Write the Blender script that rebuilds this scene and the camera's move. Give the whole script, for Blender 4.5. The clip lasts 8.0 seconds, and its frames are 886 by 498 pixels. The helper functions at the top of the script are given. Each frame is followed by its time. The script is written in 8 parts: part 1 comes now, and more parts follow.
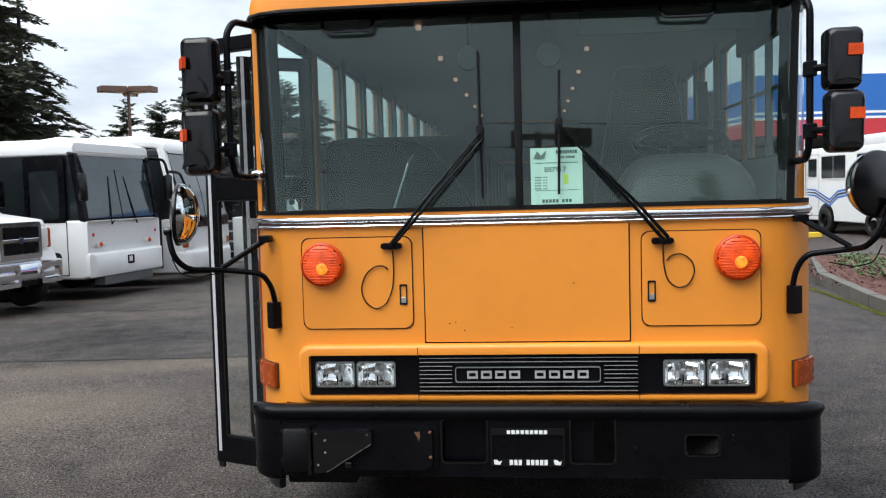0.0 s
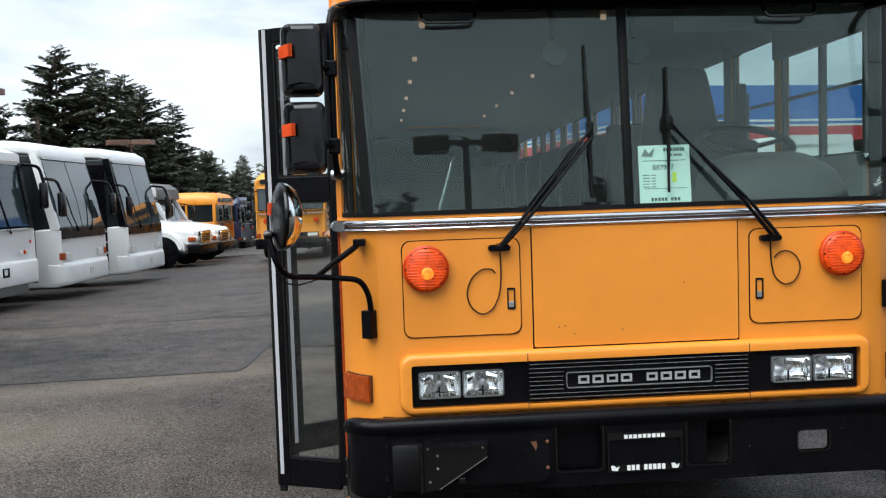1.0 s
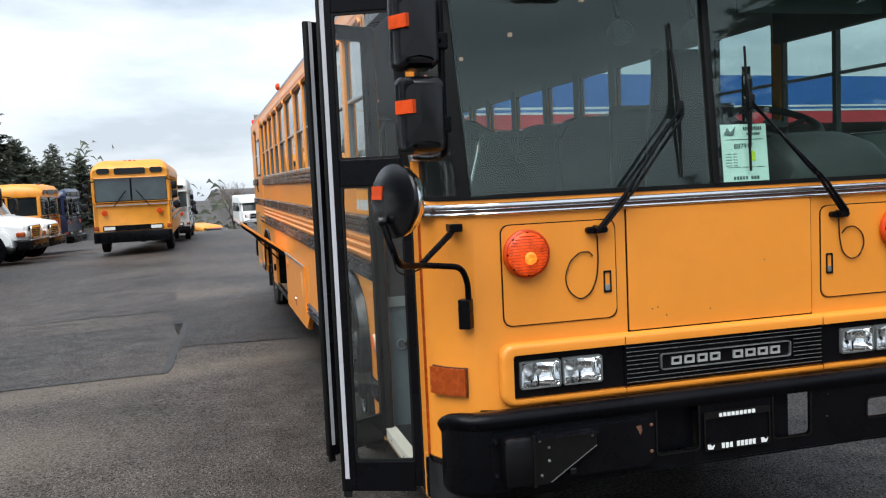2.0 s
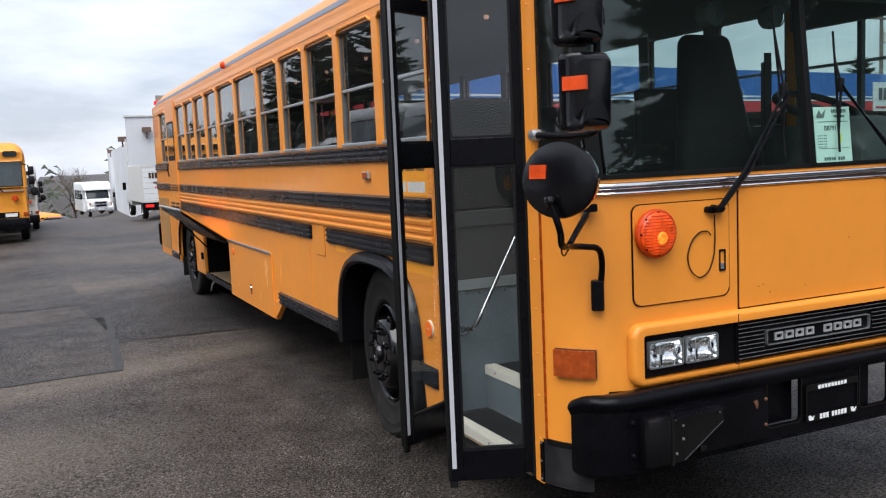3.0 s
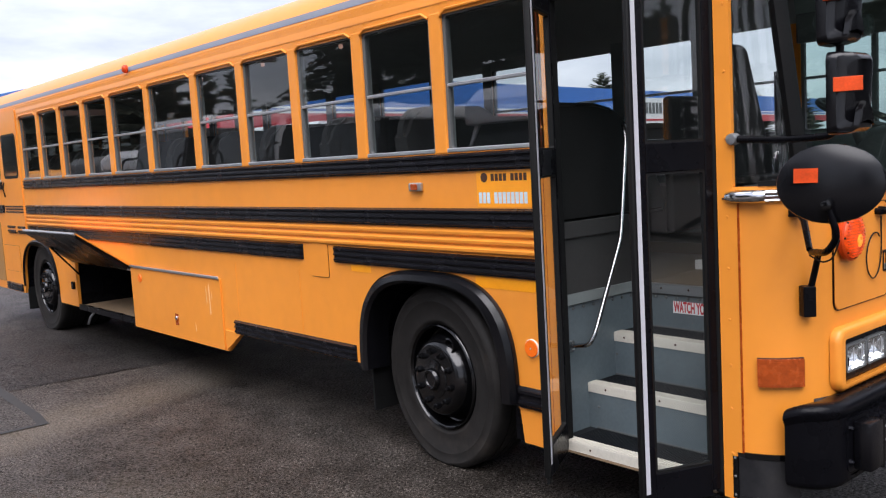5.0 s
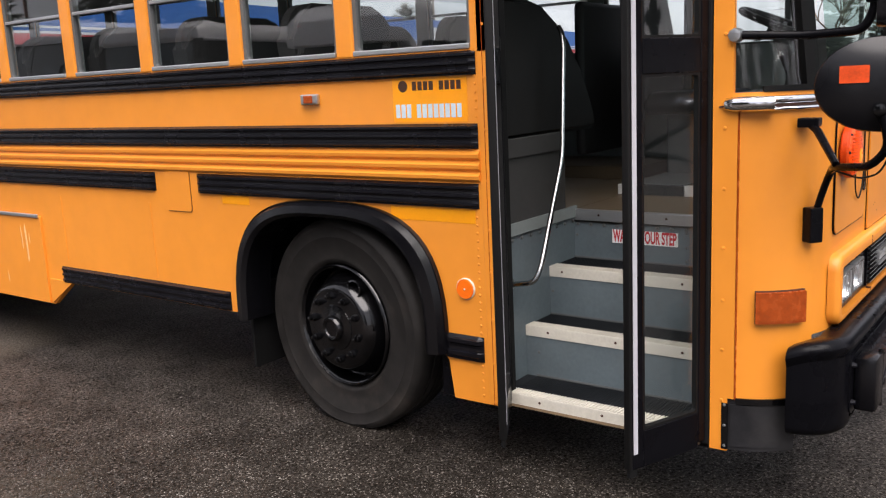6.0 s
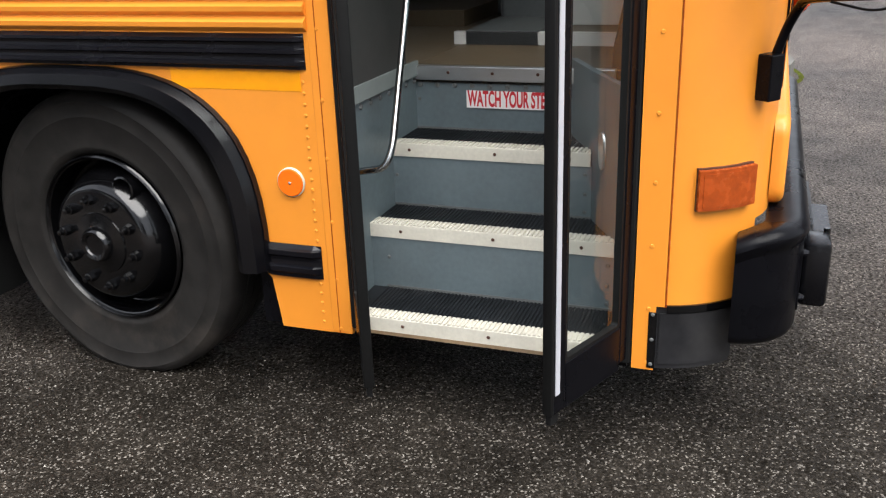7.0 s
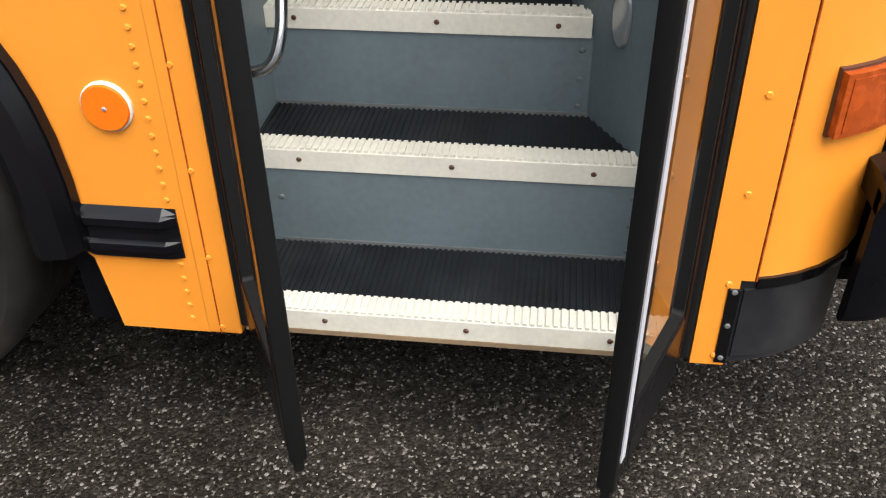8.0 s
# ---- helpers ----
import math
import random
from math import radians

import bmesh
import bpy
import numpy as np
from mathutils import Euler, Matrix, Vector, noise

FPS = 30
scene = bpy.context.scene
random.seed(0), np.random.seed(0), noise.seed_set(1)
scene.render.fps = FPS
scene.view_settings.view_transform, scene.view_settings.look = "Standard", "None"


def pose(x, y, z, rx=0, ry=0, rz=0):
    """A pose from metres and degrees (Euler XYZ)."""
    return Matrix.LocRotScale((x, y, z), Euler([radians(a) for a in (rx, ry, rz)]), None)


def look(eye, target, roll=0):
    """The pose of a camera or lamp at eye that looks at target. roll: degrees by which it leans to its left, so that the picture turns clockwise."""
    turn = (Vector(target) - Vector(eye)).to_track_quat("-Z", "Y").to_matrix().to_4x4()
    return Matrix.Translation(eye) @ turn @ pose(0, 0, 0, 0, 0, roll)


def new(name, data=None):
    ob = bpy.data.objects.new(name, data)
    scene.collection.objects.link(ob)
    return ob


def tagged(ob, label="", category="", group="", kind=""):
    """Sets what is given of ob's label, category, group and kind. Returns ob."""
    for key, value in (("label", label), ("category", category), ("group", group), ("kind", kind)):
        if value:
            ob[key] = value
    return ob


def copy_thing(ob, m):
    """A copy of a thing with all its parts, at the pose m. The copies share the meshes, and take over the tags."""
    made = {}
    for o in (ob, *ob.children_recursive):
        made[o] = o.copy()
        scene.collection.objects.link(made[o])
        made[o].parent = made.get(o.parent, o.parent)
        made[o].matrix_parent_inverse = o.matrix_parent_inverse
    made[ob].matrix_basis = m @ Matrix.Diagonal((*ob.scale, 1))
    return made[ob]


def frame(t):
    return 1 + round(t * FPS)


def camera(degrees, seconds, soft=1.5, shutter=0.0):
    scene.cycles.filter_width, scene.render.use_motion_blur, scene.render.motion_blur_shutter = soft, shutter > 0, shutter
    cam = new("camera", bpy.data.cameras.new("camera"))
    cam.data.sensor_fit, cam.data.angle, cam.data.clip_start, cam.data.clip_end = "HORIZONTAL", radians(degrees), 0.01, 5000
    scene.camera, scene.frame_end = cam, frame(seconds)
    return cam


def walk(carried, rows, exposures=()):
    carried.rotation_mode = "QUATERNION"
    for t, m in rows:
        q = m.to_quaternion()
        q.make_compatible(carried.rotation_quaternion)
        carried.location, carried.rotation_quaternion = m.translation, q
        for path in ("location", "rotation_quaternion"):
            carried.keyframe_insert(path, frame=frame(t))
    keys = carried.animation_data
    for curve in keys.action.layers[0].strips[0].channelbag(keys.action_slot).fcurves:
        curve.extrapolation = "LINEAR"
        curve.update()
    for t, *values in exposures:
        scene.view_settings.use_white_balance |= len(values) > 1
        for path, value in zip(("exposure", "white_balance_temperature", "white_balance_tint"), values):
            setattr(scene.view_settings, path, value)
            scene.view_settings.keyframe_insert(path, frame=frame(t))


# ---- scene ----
cam = camera(53.3, 8.0, soft=1.2)
PATH = [
    (0, (0.049, -3.72, 1.589), (-0.162, -1.735, 1.463), -1.5),
    (0.5, (-0.485, -3.647, 1.583), (-0.527, -1.652, 1.457), -1.7),
    (1, (-1.021, -3.568, 1.585), (-0.893, -1.576, 1.467), -1.9),
    (1.5, (-1.56, -3.443, 1.607), (-1.226, -1.475, 1.475), -2.3),
    (1.7, (-1.753, -3.339, 1.604), (-1.347, -1.386, 1.462), -2.6),
    (2.8, (-2.86, -2.884, 1.609), (-2.071, -1.058, 1.403), -2.2),
    (3, (-3.034, -2.746, 1.623), (-2.196, -0.942, 1.417), -2.5),
    (3.5, (-3.468, -2.468, 1.654), (-2.48, -0.74, 1.469), -2.5),
    (4, (-3.88, -2.206, 1.668), (-2.777, -0.548, 1.481), -2.3),
    (4.2, (-3.918, -2.098, 1.663), (-2.793, -0.454, 1.479), -2.5),
    (5.3, (-4.325, -1.323, 1.69), (-2.956, 0.118, 1.47), -3.2),
    (5.5, (-4.328, -1.152, 1.618), (-2.914, 0.242, 1.382), -3.0),
    (6, (-4.113, -0.696, 1.596), (-2.537, 0.477, 1.221), -2.7),
    (6.5, (-3.874, -0.262, 1.568), (-2.13, 0.56, 1.035), -1.4),
    (7, (-3.455, 0.042, 1.481), (-1.702, 0.693, 0.774), -2.1),
    (7.5, (-2.977, 0.325, 1.456), (-1.275, 0.86, 0.552), -3.0),
    (8, (-2.497, 0.606, 1.391), (-0.869, 0.828, 0.251), -0.9),
]
EXPOSURES = [(0.0, 0.88, 6150, 7), (1.5, 0.90, 6100, 5), (3.0, 0.78, 6100, 11), (4.0, 0.98, 6100, 11), (5.5, 1.0, 6150, 18), (6.0, 1.12, 6600, 17), (6.5, 1.26, 6400, 9), (7.0, 1.42, 6350, 10), (8.0, 1.54, 6400, 10)]
walk(cam, [(t, look(eye, target, roll)) for t, eye, target, roll in PATH], EXPOSURES)

# ---------------------------------------------------------------- light
SUN_UP, SUN_ROUND = radians(60), radians(228)
world = bpy.data.worlds.new("overcast_sky")
scene.world = world
world.use_nodes = True
wn, wl = world.node_tree.nodes, world.node_tree.links
wn.clear()
sky = wn.new("ShaderNodeTexSky")
sky.sky_type, sky.sun_disc, sky.sun_elevation, sky.sun_rotation = "NISHITA", False, SUN_UP, SUN_ROUND
sky.air_density, sky.dust_density, sky.ozone_density = 1.0, 2.0, 1.0
coord = wn.new("ShaderNodeTexCoord")
stretch = wn.new("ShaderNodeMapping")
stretch.inputs["Scale"].default_value = (1.6, 1.6, 6.0)
cloud = wn.new("ShaderNodeTexNoise")
cloud.inputs["Scale"].default_value, cloud.inputs["Detail"].default_value, cloud.inputs["Roughness"].default_value = 1.7, 7.0, 0.55
ramp = wn.new("ShaderNodeValToRGB")
ramp.color_ramp.elements[0].position, ramp.color_ramp.elements[0].color = 0.38, (3.2, 3.35, 3.65, 1)
ramp.color_ramp.elements[1].position, ramp.color_ramp.elements[1].color = 0.64, (5.9, 5.95, 6.1, 1)
cover = wn.new("ShaderNodeMix")
cover.data_type = "RGBA"
cover.inputs["Factor"].default_value = 0.86
back = wn.new("ShaderNodeBackground")
back.inputs["Strength"].default_value = 0.125
wout = wn.new("ShaderNodeOutputWorld")
wl.new(coord.outputs["Generated"], stretch.inputs["Vector"])
wl.new(stretch.outputs["Vector"], cloud.inputs["Vector"])
wl.new(cloud.outputs["Fac"], ramp.inputs["Fac"])
wl.new(sky.outputs["Color"], cover.inputs["A"])
wl.new(ramp.outputs["Color"], cover.inputs["B"])
wl.new(cover.outputs["Result"], back.inputs["Color"])
wl.new(back.outputs["Background"], wout.inputs["Surface"])
sun = new("sun", bpy.data.lights.new("sun", "SUN"))
sun.data.energy, sun.data.angle, sun.data.color = 2.8, radians(60), (1.0, 0.97, 0.92)
sun.matrix_world = look((-11, -10, 26), (0, 0, 0))

# ---------------------------------------------------------------- materials


def mat(name, col, rough=0.5, metal=0.0, var=0.12, scale=3.0, fine=60.0, bump=0.0, dirt=0.0, dirt_col=(0.08, 0.07, 0.06), coat=0.0, emit=0.0, rvar=0.12, spec=0.5):
    """A surface with broad and fine variation, a little grime and relief."""
    m = bpy.data.materials.new(name)
    m.use_nodes = True
    n, l = m.node_tree.nodes, m.node_tree.links
    b = n["Principled BSDF"]
    tc = n.new("ShaderNodeTexCoord")
    big, small = n.new("ShaderNodeTexNoise"), n.new("ShaderNodeTexNoise")
    big.inputs["Scale"].default_value, big.inputs["Detail"].default_value = scale, 6.0
    small.inputs["Scale"].default_value, small.inputs["Detail"].default_value = fine, 3.0
    for t in (big, small):
        l.new(tc.outputs["Object"], t.inputs["Vector"])
    add = n.new("ShaderNodeMath")
    add.operation = "MULTIPLY_ADD"
    add.inputs[1].default_value = 0.45
    l.new(small.outputs["Fac"], add.inputs[0])
    l.new(big.outputs["Fac"], add.inputs[2])
    rng = n.new("ShaderNodeMapRange")
    rng.inputs["From Min"].default_value, rng.inputs["From Max"].default_value = 0.45, 1.0
    rng.inputs["To Min"].default_value, rng.inputs["To Max"].default_value = 1 - var, 1 + var
    l.new(add.outputs[0], rng.inputs["Value"])
    mul = n.new("ShaderNodeMix")
    mul.data_type, mul.blend_type = "RGBA", "MULTIPLY"
    mul.inputs["Factor"].default_value = 1.0
    mul.inputs["A"].default_value = (*col, 1)
    l.new(rng.outputs["Result"], mul.inputs["B"])
    top = mul.outputs["Result"]
    if dirt:
        gr = n.new("ShaderNodeTexNoise")
        gr.inputs["Scale"].default_value, gr.inputs["Detail"].default_value, gr.inputs["Roughness"].default_value = 2.3, 9.0, 0.68
        l.new(tc.outputs["Object"], gr.inputs["Vector"])
        gm = n.new("ShaderNodeMapRange")
        gm.inputs["From Min"].default_value, gm.inputs["From Max"].default_value, gm.inputs["To Max"].default_value = 0.52, 0.78, dirt
        l.new(gr.outputs["Fac"], gm.inputs["Value"])
        dm = n.new("ShaderNodeMix")
        dm.data_type = "RGBA"
        dm.inputs["B"].default_value = (*dirt_col, 1)
        l.new(gm.outputs["Result"], dm.inputs["Factor"])
        l.new(top, dm.inputs["A"])
        top = dm.outputs["Result"]
    l.new(top, b.inputs["Base Color"])
    rr = n.new("ShaderNodeMapRange")
    rr.inputs["To Min"].default_value, rr.inputs["To Max"].default_value = max(0.02, rough - rvar), min(1.0, rough + rvar)
    l.new(big.outputs["Fac"], rr.inputs["Value"])
    l.new(rr.outputs["Result"], b.inputs["Roughness"])
    b.inputs["Metallic"].default_value = metal
    b.inputs["Coat Weight"].default_value = coat
    b.inputs["Specular IOR Level"].default_value = spec
    b.inputs["Coat Roughness"].default_value = 0.12
    if bump:
        bp = n.new("ShaderNodeBump")
        bp.inputs["Strength"].default_value, bp.inputs["Distance"].default_value = bump, 0.004
        l.new(add.outputs[0], bp.inputs["Height"])
        l.new(bp.outputs["Normal"], b.inputs["Normal"])
    if emit:
        l.new(top, b.inputs["Emission Color"])
        b.inputs["Emission Strength"].default_value = emit
    return m


def glass(name, tint, gloss=0.08, rough=0.0, haze=0.0, haze_col=(0.5, 0.55, 0.53), shine=(1.0, 1.0, 1.0)):
    """A thin pane: tinted see-through, mirror by Fresnel, a pale film for dust and glare."""
    m = bpy.data.materials.new(name)
    m.use_nodes = True
    n, l = m.node_tree.nodes, m.node_tree.links
    n.remove(n["Principled BSDF"])
    see, gl, mix, fr = n.new("ShaderNodeBsdfTransparent"), n.new("ShaderNodeBsdfGlossy"), n.new("ShaderNodeMixShader"), n.new("ShaderNodeLayerWeight")
    see.inputs["Color"].default_value = (*tint, 1)
    gl.inputs["Roughness"].default_value = rough
    gl.inputs["Color"].default_value = (*shine, 1)
    fr.inputs["Blend"].default_value = 0.5
    pw, ma = n.new("ShaderNodeMath"), n.new("ShaderNodeMath")
    pw.operation, ma.operation = "POWER", "MULTIPLY_ADD"
    pw.inputs[1].default_value = 5.0
    ma.inputs[1].default_value, ma.inputs[2].default_value = 1 - gloss, gloss
    l.new(fr.outputs["Facing"], pw.inputs[0])
    l.new(pw.outputs[0], ma.inputs[0])
    l.new(ma.outputs[0], mix.inputs["Fac"])
    base = see.outputs[0]
    if haze:
        tc, nz, rg = n.new("ShaderNodeTexCoord"), n.new("ShaderNodeTexNoise"), n.new("ShaderNodeMapRange")
        nz.inputs["Scale"].default_value, nz.inputs["Detail"].default_value = 2.5, 8.0
        rg.inputs["From Min"].default_value, rg.inputs["From Max"].default_value = 0.35, 0.75
        rg.inputs["To Min"].default_value, rg.inputs["To Max"].default_value = haze * 0.4, haze
        df, hm = n.new("ShaderNodeBsdfDiffuse"), n.new("ShaderNodeMixShader")
        df.inputs["Color"].default_value = (*haze_col, 1)
        l.new(tc.outputs["Object"], nz.inputs["Vector"])
        l.new(nz.outputs["Fac"], rg.inputs["Value"])
        l.new(rg.outputs["Result"], hm.inputs["Fac"])
        l.new(base, hm.inputs[1])
        l.new(df.outputs[0], hm.inputs[2])
        base = hm.outputs[0]
    l.new(base, mix.inputs[1])
    l.new(gl.outputs[0], mix.inputs[2])
    l.new(mix.outputs[0], n["Material Output"].inputs["Surface"])
    return m


def asphalt(name, dark, light, fleck, grain, stain=0.5, wet=0.5, sheen=0.62, dust=()):
    """Paving: aggregate in a dark binder, broad stains, damp places."""
    m = bpy.data.materials.new(name)
    m.use_nodes = True
    n, l = m.node_tree.nodes, m.node_tree.links
    b = n["Principled BSDF"]
    tc = n.new("ShaderNodeTexCoord")
    vor, big, mid, hi = n.new("ShaderNodeTexVoronoi"), n.new("ShaderNodeTexNoise"), n.new("ShaderNodeTexNoise"), n.new("ShaderNodeTexNoise")
    vor.inputs["Scale"].default_value = grain
    big.inputs["Scale"].default_value, big.inputs["Detail"].default_value, big.inputs["Roughness"].default_value = 0.22, 6.0, 0.6
    mid.inputs["Scale"].default_value, mid.inputs["Detail"].default_value, mid.inputs["Roughness"].default_value = 3.4, 10.0, 0.72
    hi.inputs["Scale"].default_value, hi.inputs["Detail"].default_value = grain * 0.36, 3.0
    for t in (vor, big, mid, hi):
        l.new(tc.outputs["Object"], t.inputs["Vector"])
    sep = n.new("ShaderNodeSeparateColor")
    l.new(vor.outputs["Color"], sep.inputs["Color"])
    cr = n.new("ShaderNodeValToRGB")
    cr.color_ramp.elements[0].position, cr.color_ramp.elements[0].color = 0.15, (*[c * 0.75 for c in dark], 1)
    cr.color_ramp.elements[1].position, cr.color_ramp.elements[1].color = 0.90, (*light, 1)
    e = cr.color_ramp.elements.new(0.975)
    e.color = (*fleck, 1)
    e = cr.color_ramp.elements.new(0.6)
    e.color = (*dark, 1)
    l.new(sep.outputs["Red"], cr.inputs["Fac"])
    mm = n.new("ShaderNodeMath")
    mm.operation = "MULTIPLY_ADD"
    mm.inputs[1].default_value = 0.8
    l.new(mid.outputs["Fac"], mm.inputs[0])
    l.new(big.outputs["Fac"], mm.inputs[2])
    rg = n.new("ShaderNodeMapRange")
    rg.inputs["From Min"].default_value, rg.inputs["From Max"].default_value = 0.70, 1.10
    rg.inputs["To Min"].default_value, rg.inputs["To Max"].default_value = 1 - stain, 1 + stain * 0.6
    l.new(mm.outputs[0], rg.inputs["Value"])
    mul = n.new("ShaderNodeMix")
    mul.data_type, mul.blend_type = "RGBA", "MULTIPLY"
    mul.inputs["Factor"].default_value = 1.0
    l.new(cr.outputs["Color"], mul.inputs["A"])
    l.new(rg.outputs["Result"], mul.inputs["B"])
    top = mul.outputs["Result"]
    for cx, cy, ax, ay, turn in dust:
        mp, ln, ad, dr, dm = n.new("ShaderNodeMapping"), n.new("ShaderNodeVectorMath"), n.new("ShaderNodeMath"), n.new("ShaderNodeMapRange"), n.new("ShaderNodeMix")
        mp.vector_type = "TEXTURE"
        mp.inputs["Location"].default_value = (cx, cy, 0)
        mp.inputs["Rotation"].default_value = (0, 0, radians(turn))
        mp.inputs["Scale"].default_value = (ax, ay, 1000)
        ln.operation, ad.operation, dm.data_type = "LENGTH", "MULTIPLY_ADD", "RGBA"
        ad.inputs[1].default_value = 1.8
        dr.inputs["From Min"].default_value, dr.inputs["From Max"].default_value = 1.40, 2.15
        dr.inputs["To Min"].default_value, dr.inputs["To Max"].default_value = 0.72, 0.0
        dm.inputs["B"].default_value = (0.088, 0.073, 0.055, 1)
        l.new(tc.outputs["Object"], mp.inputs["Vector"])
        l.new(mp.outputs["Vector"], ln.inputs[0])
        l.new(mid.outputs["Fac"], ad.inputs[0])
        l.new(ln.outputs["Value"], ad.inputs[2])
        l.new(ad.outputs[0], dr.inputs["Value"])
        l.new(dr.outputs["Result"], dm.inputs["Factor"])
        l.new(top, dm.inputs["A"])
        top = dm.outputs["Result"]
    l.new(top, b.inputs["Base Color"])
    b.inputs["Specular Tint"].default_value = (1.0, 0.82, 0.75, 1)
    lw, sp = n.new("ShaderNodeLayerWeight"), n.new("ShaderNodeMapRange")
    sp.inputs["From Min"].default_value, sp.inputs["From Max"].default_value = 0.54, 0.86
    sp.inputs["To Min"].default_value, sp.inputs["To Max"].default_value = 0.08, sheen
    l.new(lw.outputs["Facing"], sp.inputs["Value"])
    hr_, hm_ = n.new("ShaderNodeMapRange"), n.new("ShaderNodeMath")
    hr_.inputs["From Min"].default_value, hr_.inputs["From Max"].default_value = 0.40, 0.62
    hr_.inputs["To Min"].default_value, hr_.inputs["To Max"].default_value = 0.1, 2.2
    hm_.operation = "MULTIPLY"
    l.new(hi.outputs["Fac"], hr_.inputs["Value"])
    l.new(hr_.outputs["Result"], hm_.inputs[0])
    l.new(sp.outputs["Result"], hm_.inputs[1])
    st_ = n.new("ShaderNodeMath")
    st_.operation = "MULTIPLY"
    l.new(hm_.outputs[0], st_.inputs[0])
    l.new(rg.outputs["Result"], st_.inputs[1])
    l.new(st_.outputs[0], b.inputs["Specular IOR Level"])
    rr = n.new("ShaderNodeMapRange")
    rr.inputs["From Min"].default_value, rr.inputs["From Max"].default_value = 0.35, 0.65
    rr.inputs["To Min"].default_value, rr.inputs["To Max"].default_value = 0.58 - wet * 0.3, 0.66
    l.new(big.outputs["Fac"], rr.inputs["Value"])
    l.new(rr.outputs["Result"], b.inputs["Roughness"])
    bp = n.new("ShaderNodeBump")
    bp.inputs["Strength"].default_value, bp.inputs["Distance"].default_value = 0.7, 0.006
    l.new(vor.outputs["Distance"], bp.inputs["Height"])
    bp.invert = True
    l.new(bp.outputs["Normal"], b.inputs["Normal"])
    return m


YELLOW = mat("bus_yellow_paint", (0.77, 0.268, 0.026), 0.44, var=0.07, scale=1.4, fine=9.0, dirt=0.10, dirt_col=(0.42, 0.17, 0.03), coat=0.3, bump=0.03, spec=0.38)
YELLOW_NEW = mat("fresh_yellow_paint", (0.93, 0.345, 0.0), 0.34, var=0.05, coat=0.3)
YELLOW_FAR = mat("far_yellow_paint", (0.74, 0.285, 0.025), 0.4, var=0.1, dirt=0.2)
BLACK = mat("black_paint", (0.0032, 0.0032, 0.0044), 0.28, var=0.3, scale=5, bump=0.05, dirt=0.25, dirt_col=(0.011, 0.0108, 0.0115), spec=0.11)
BLACK_GLOSS = mat("black_gloss_paint", (0.0026, 0.0026, 0.003), 0.13, var=0.3, coat=0.15, rvar=0.08, spec=0.42)
RAIL = mat("black_rail_paint", (0.0035, 0.0035, 0.0055), 0.25, var=0.3, scale=6, dirt=0.4, dirt_col=(0.024, 0.024, 0.030), bump=0.05, spec=0.3)
PLASTIC = mat("black_plastic", (0.0032, 0.0032, 0.0042), 0.24, var=0.2, fine=300, bump=0.05, spec=0.36)
RUBBER = mat("tyre_rubber", (0.0125, 0.0112, 0.0102), 0.68, var=0.45, scale=9, fine=30, dirt=0.9, dirt_col=(0.050, 0.041, 0.034), bump=0.12, spec=0.25)
SKIRT = mat("scuffed_black_skirt", (0.013, 0.013, 0.0145), 0.42, var=0.4, scale=8, fine=60, dirt=0.6, dirt_col=(0.05, 0.048, 0.046), bump=0.1, spec=0.3)
GASKET = mat("rubber_gasket", (0.0065, 0.0065, 0.0065), 0.6, var=0.2, bump=0.1, spec=0.16)
CHROME = mat("chrome", (0.75, 0.76, 0.78), 0.12, 1.0, var=0.08, rvar=0.06)
POLISHED = mat("worn_stainless_tube", (0.34, 0.34, 0.34), 0.22, 1.0, var=0.12, rvar=0.08)
STEEL = mat("brushed_aluminium", (0.55, 0.56, 0.57), 0.34, 0.9, var=0.12, fine=200)
GREYSTRIP = mat("grey_rubber_strip", (0.42, 0.42, 0.45), 0.55, var=0.08)
STEPGREY = mat("blue_grey_enamel", (0.108, 0.138, 0.151), 0.42, var=0.2, scale=3.2, dirt=0.4, dirt_col=(0.09, 0.09, 0.08), bump=0.06)
MODESTY = mat("dark_grey_panel", (0.042, 0.0415, 0.040), 0.5, var=0.12, scale=3, dirt=0.3, dirt_col=(0.085, 0.082, 0.078), spec=0.3)
INGREY = mat("interior_grey_panel", (0.20, 0.225, 0.22), 0.5, var=0.1, dirt=0.2)
DASH = mat("dark_dash_vinyl", (0.035, 0.037, 0.037), 0.55, var=0.2, fine=120, bump=0.1, spec=0.3)
INDARK = mat("interior_dark_panel", (0.10, 0.105, 0.105), 0.6, var=0.15)
HEADLINE = mat("ceiling_grey_enamel", (0.29, 0.31, 0.305), 0.45, var=0.08)
NOSING = mat("cream_step_nosing", (0.60, 0.57, 0.49), 0.5, var=0.16, fine=90, dirt=0.5, dirt_col=(0.32, 0.29, 0.22), bump=0.1)
TREAD = mat("black_rubber_tread", (0.0085, 0.010, 0.012), 0.6, spec=0.18, var=0.5, scale=8, dirt=0.3, dirt_col=(0.06, 0.06, 0.058), bump=0.1)
FLOORTAN = mat("tan_rubber_floor", (0.12, 0.085, 0.05), 0.5, var=0.2, dirt=0.5, dirt_col=(0.06, 0.05, 0.04))
PLY = mat("plywood", (0.22, 0.15, 0.085), 0.7, var=0.25, scale=4, dirt=0.4)
PADDING = mat("dark_padding_vinyl", (0.009, 0.0085, 0.008), 0.5, var=0.25, fine=40, spec=0.25)
VINYL = mat("dark_grey_vinyl", (0.018, 0.017, 0.017), 0.55, var=0.2, fine=40, spec=0.3)
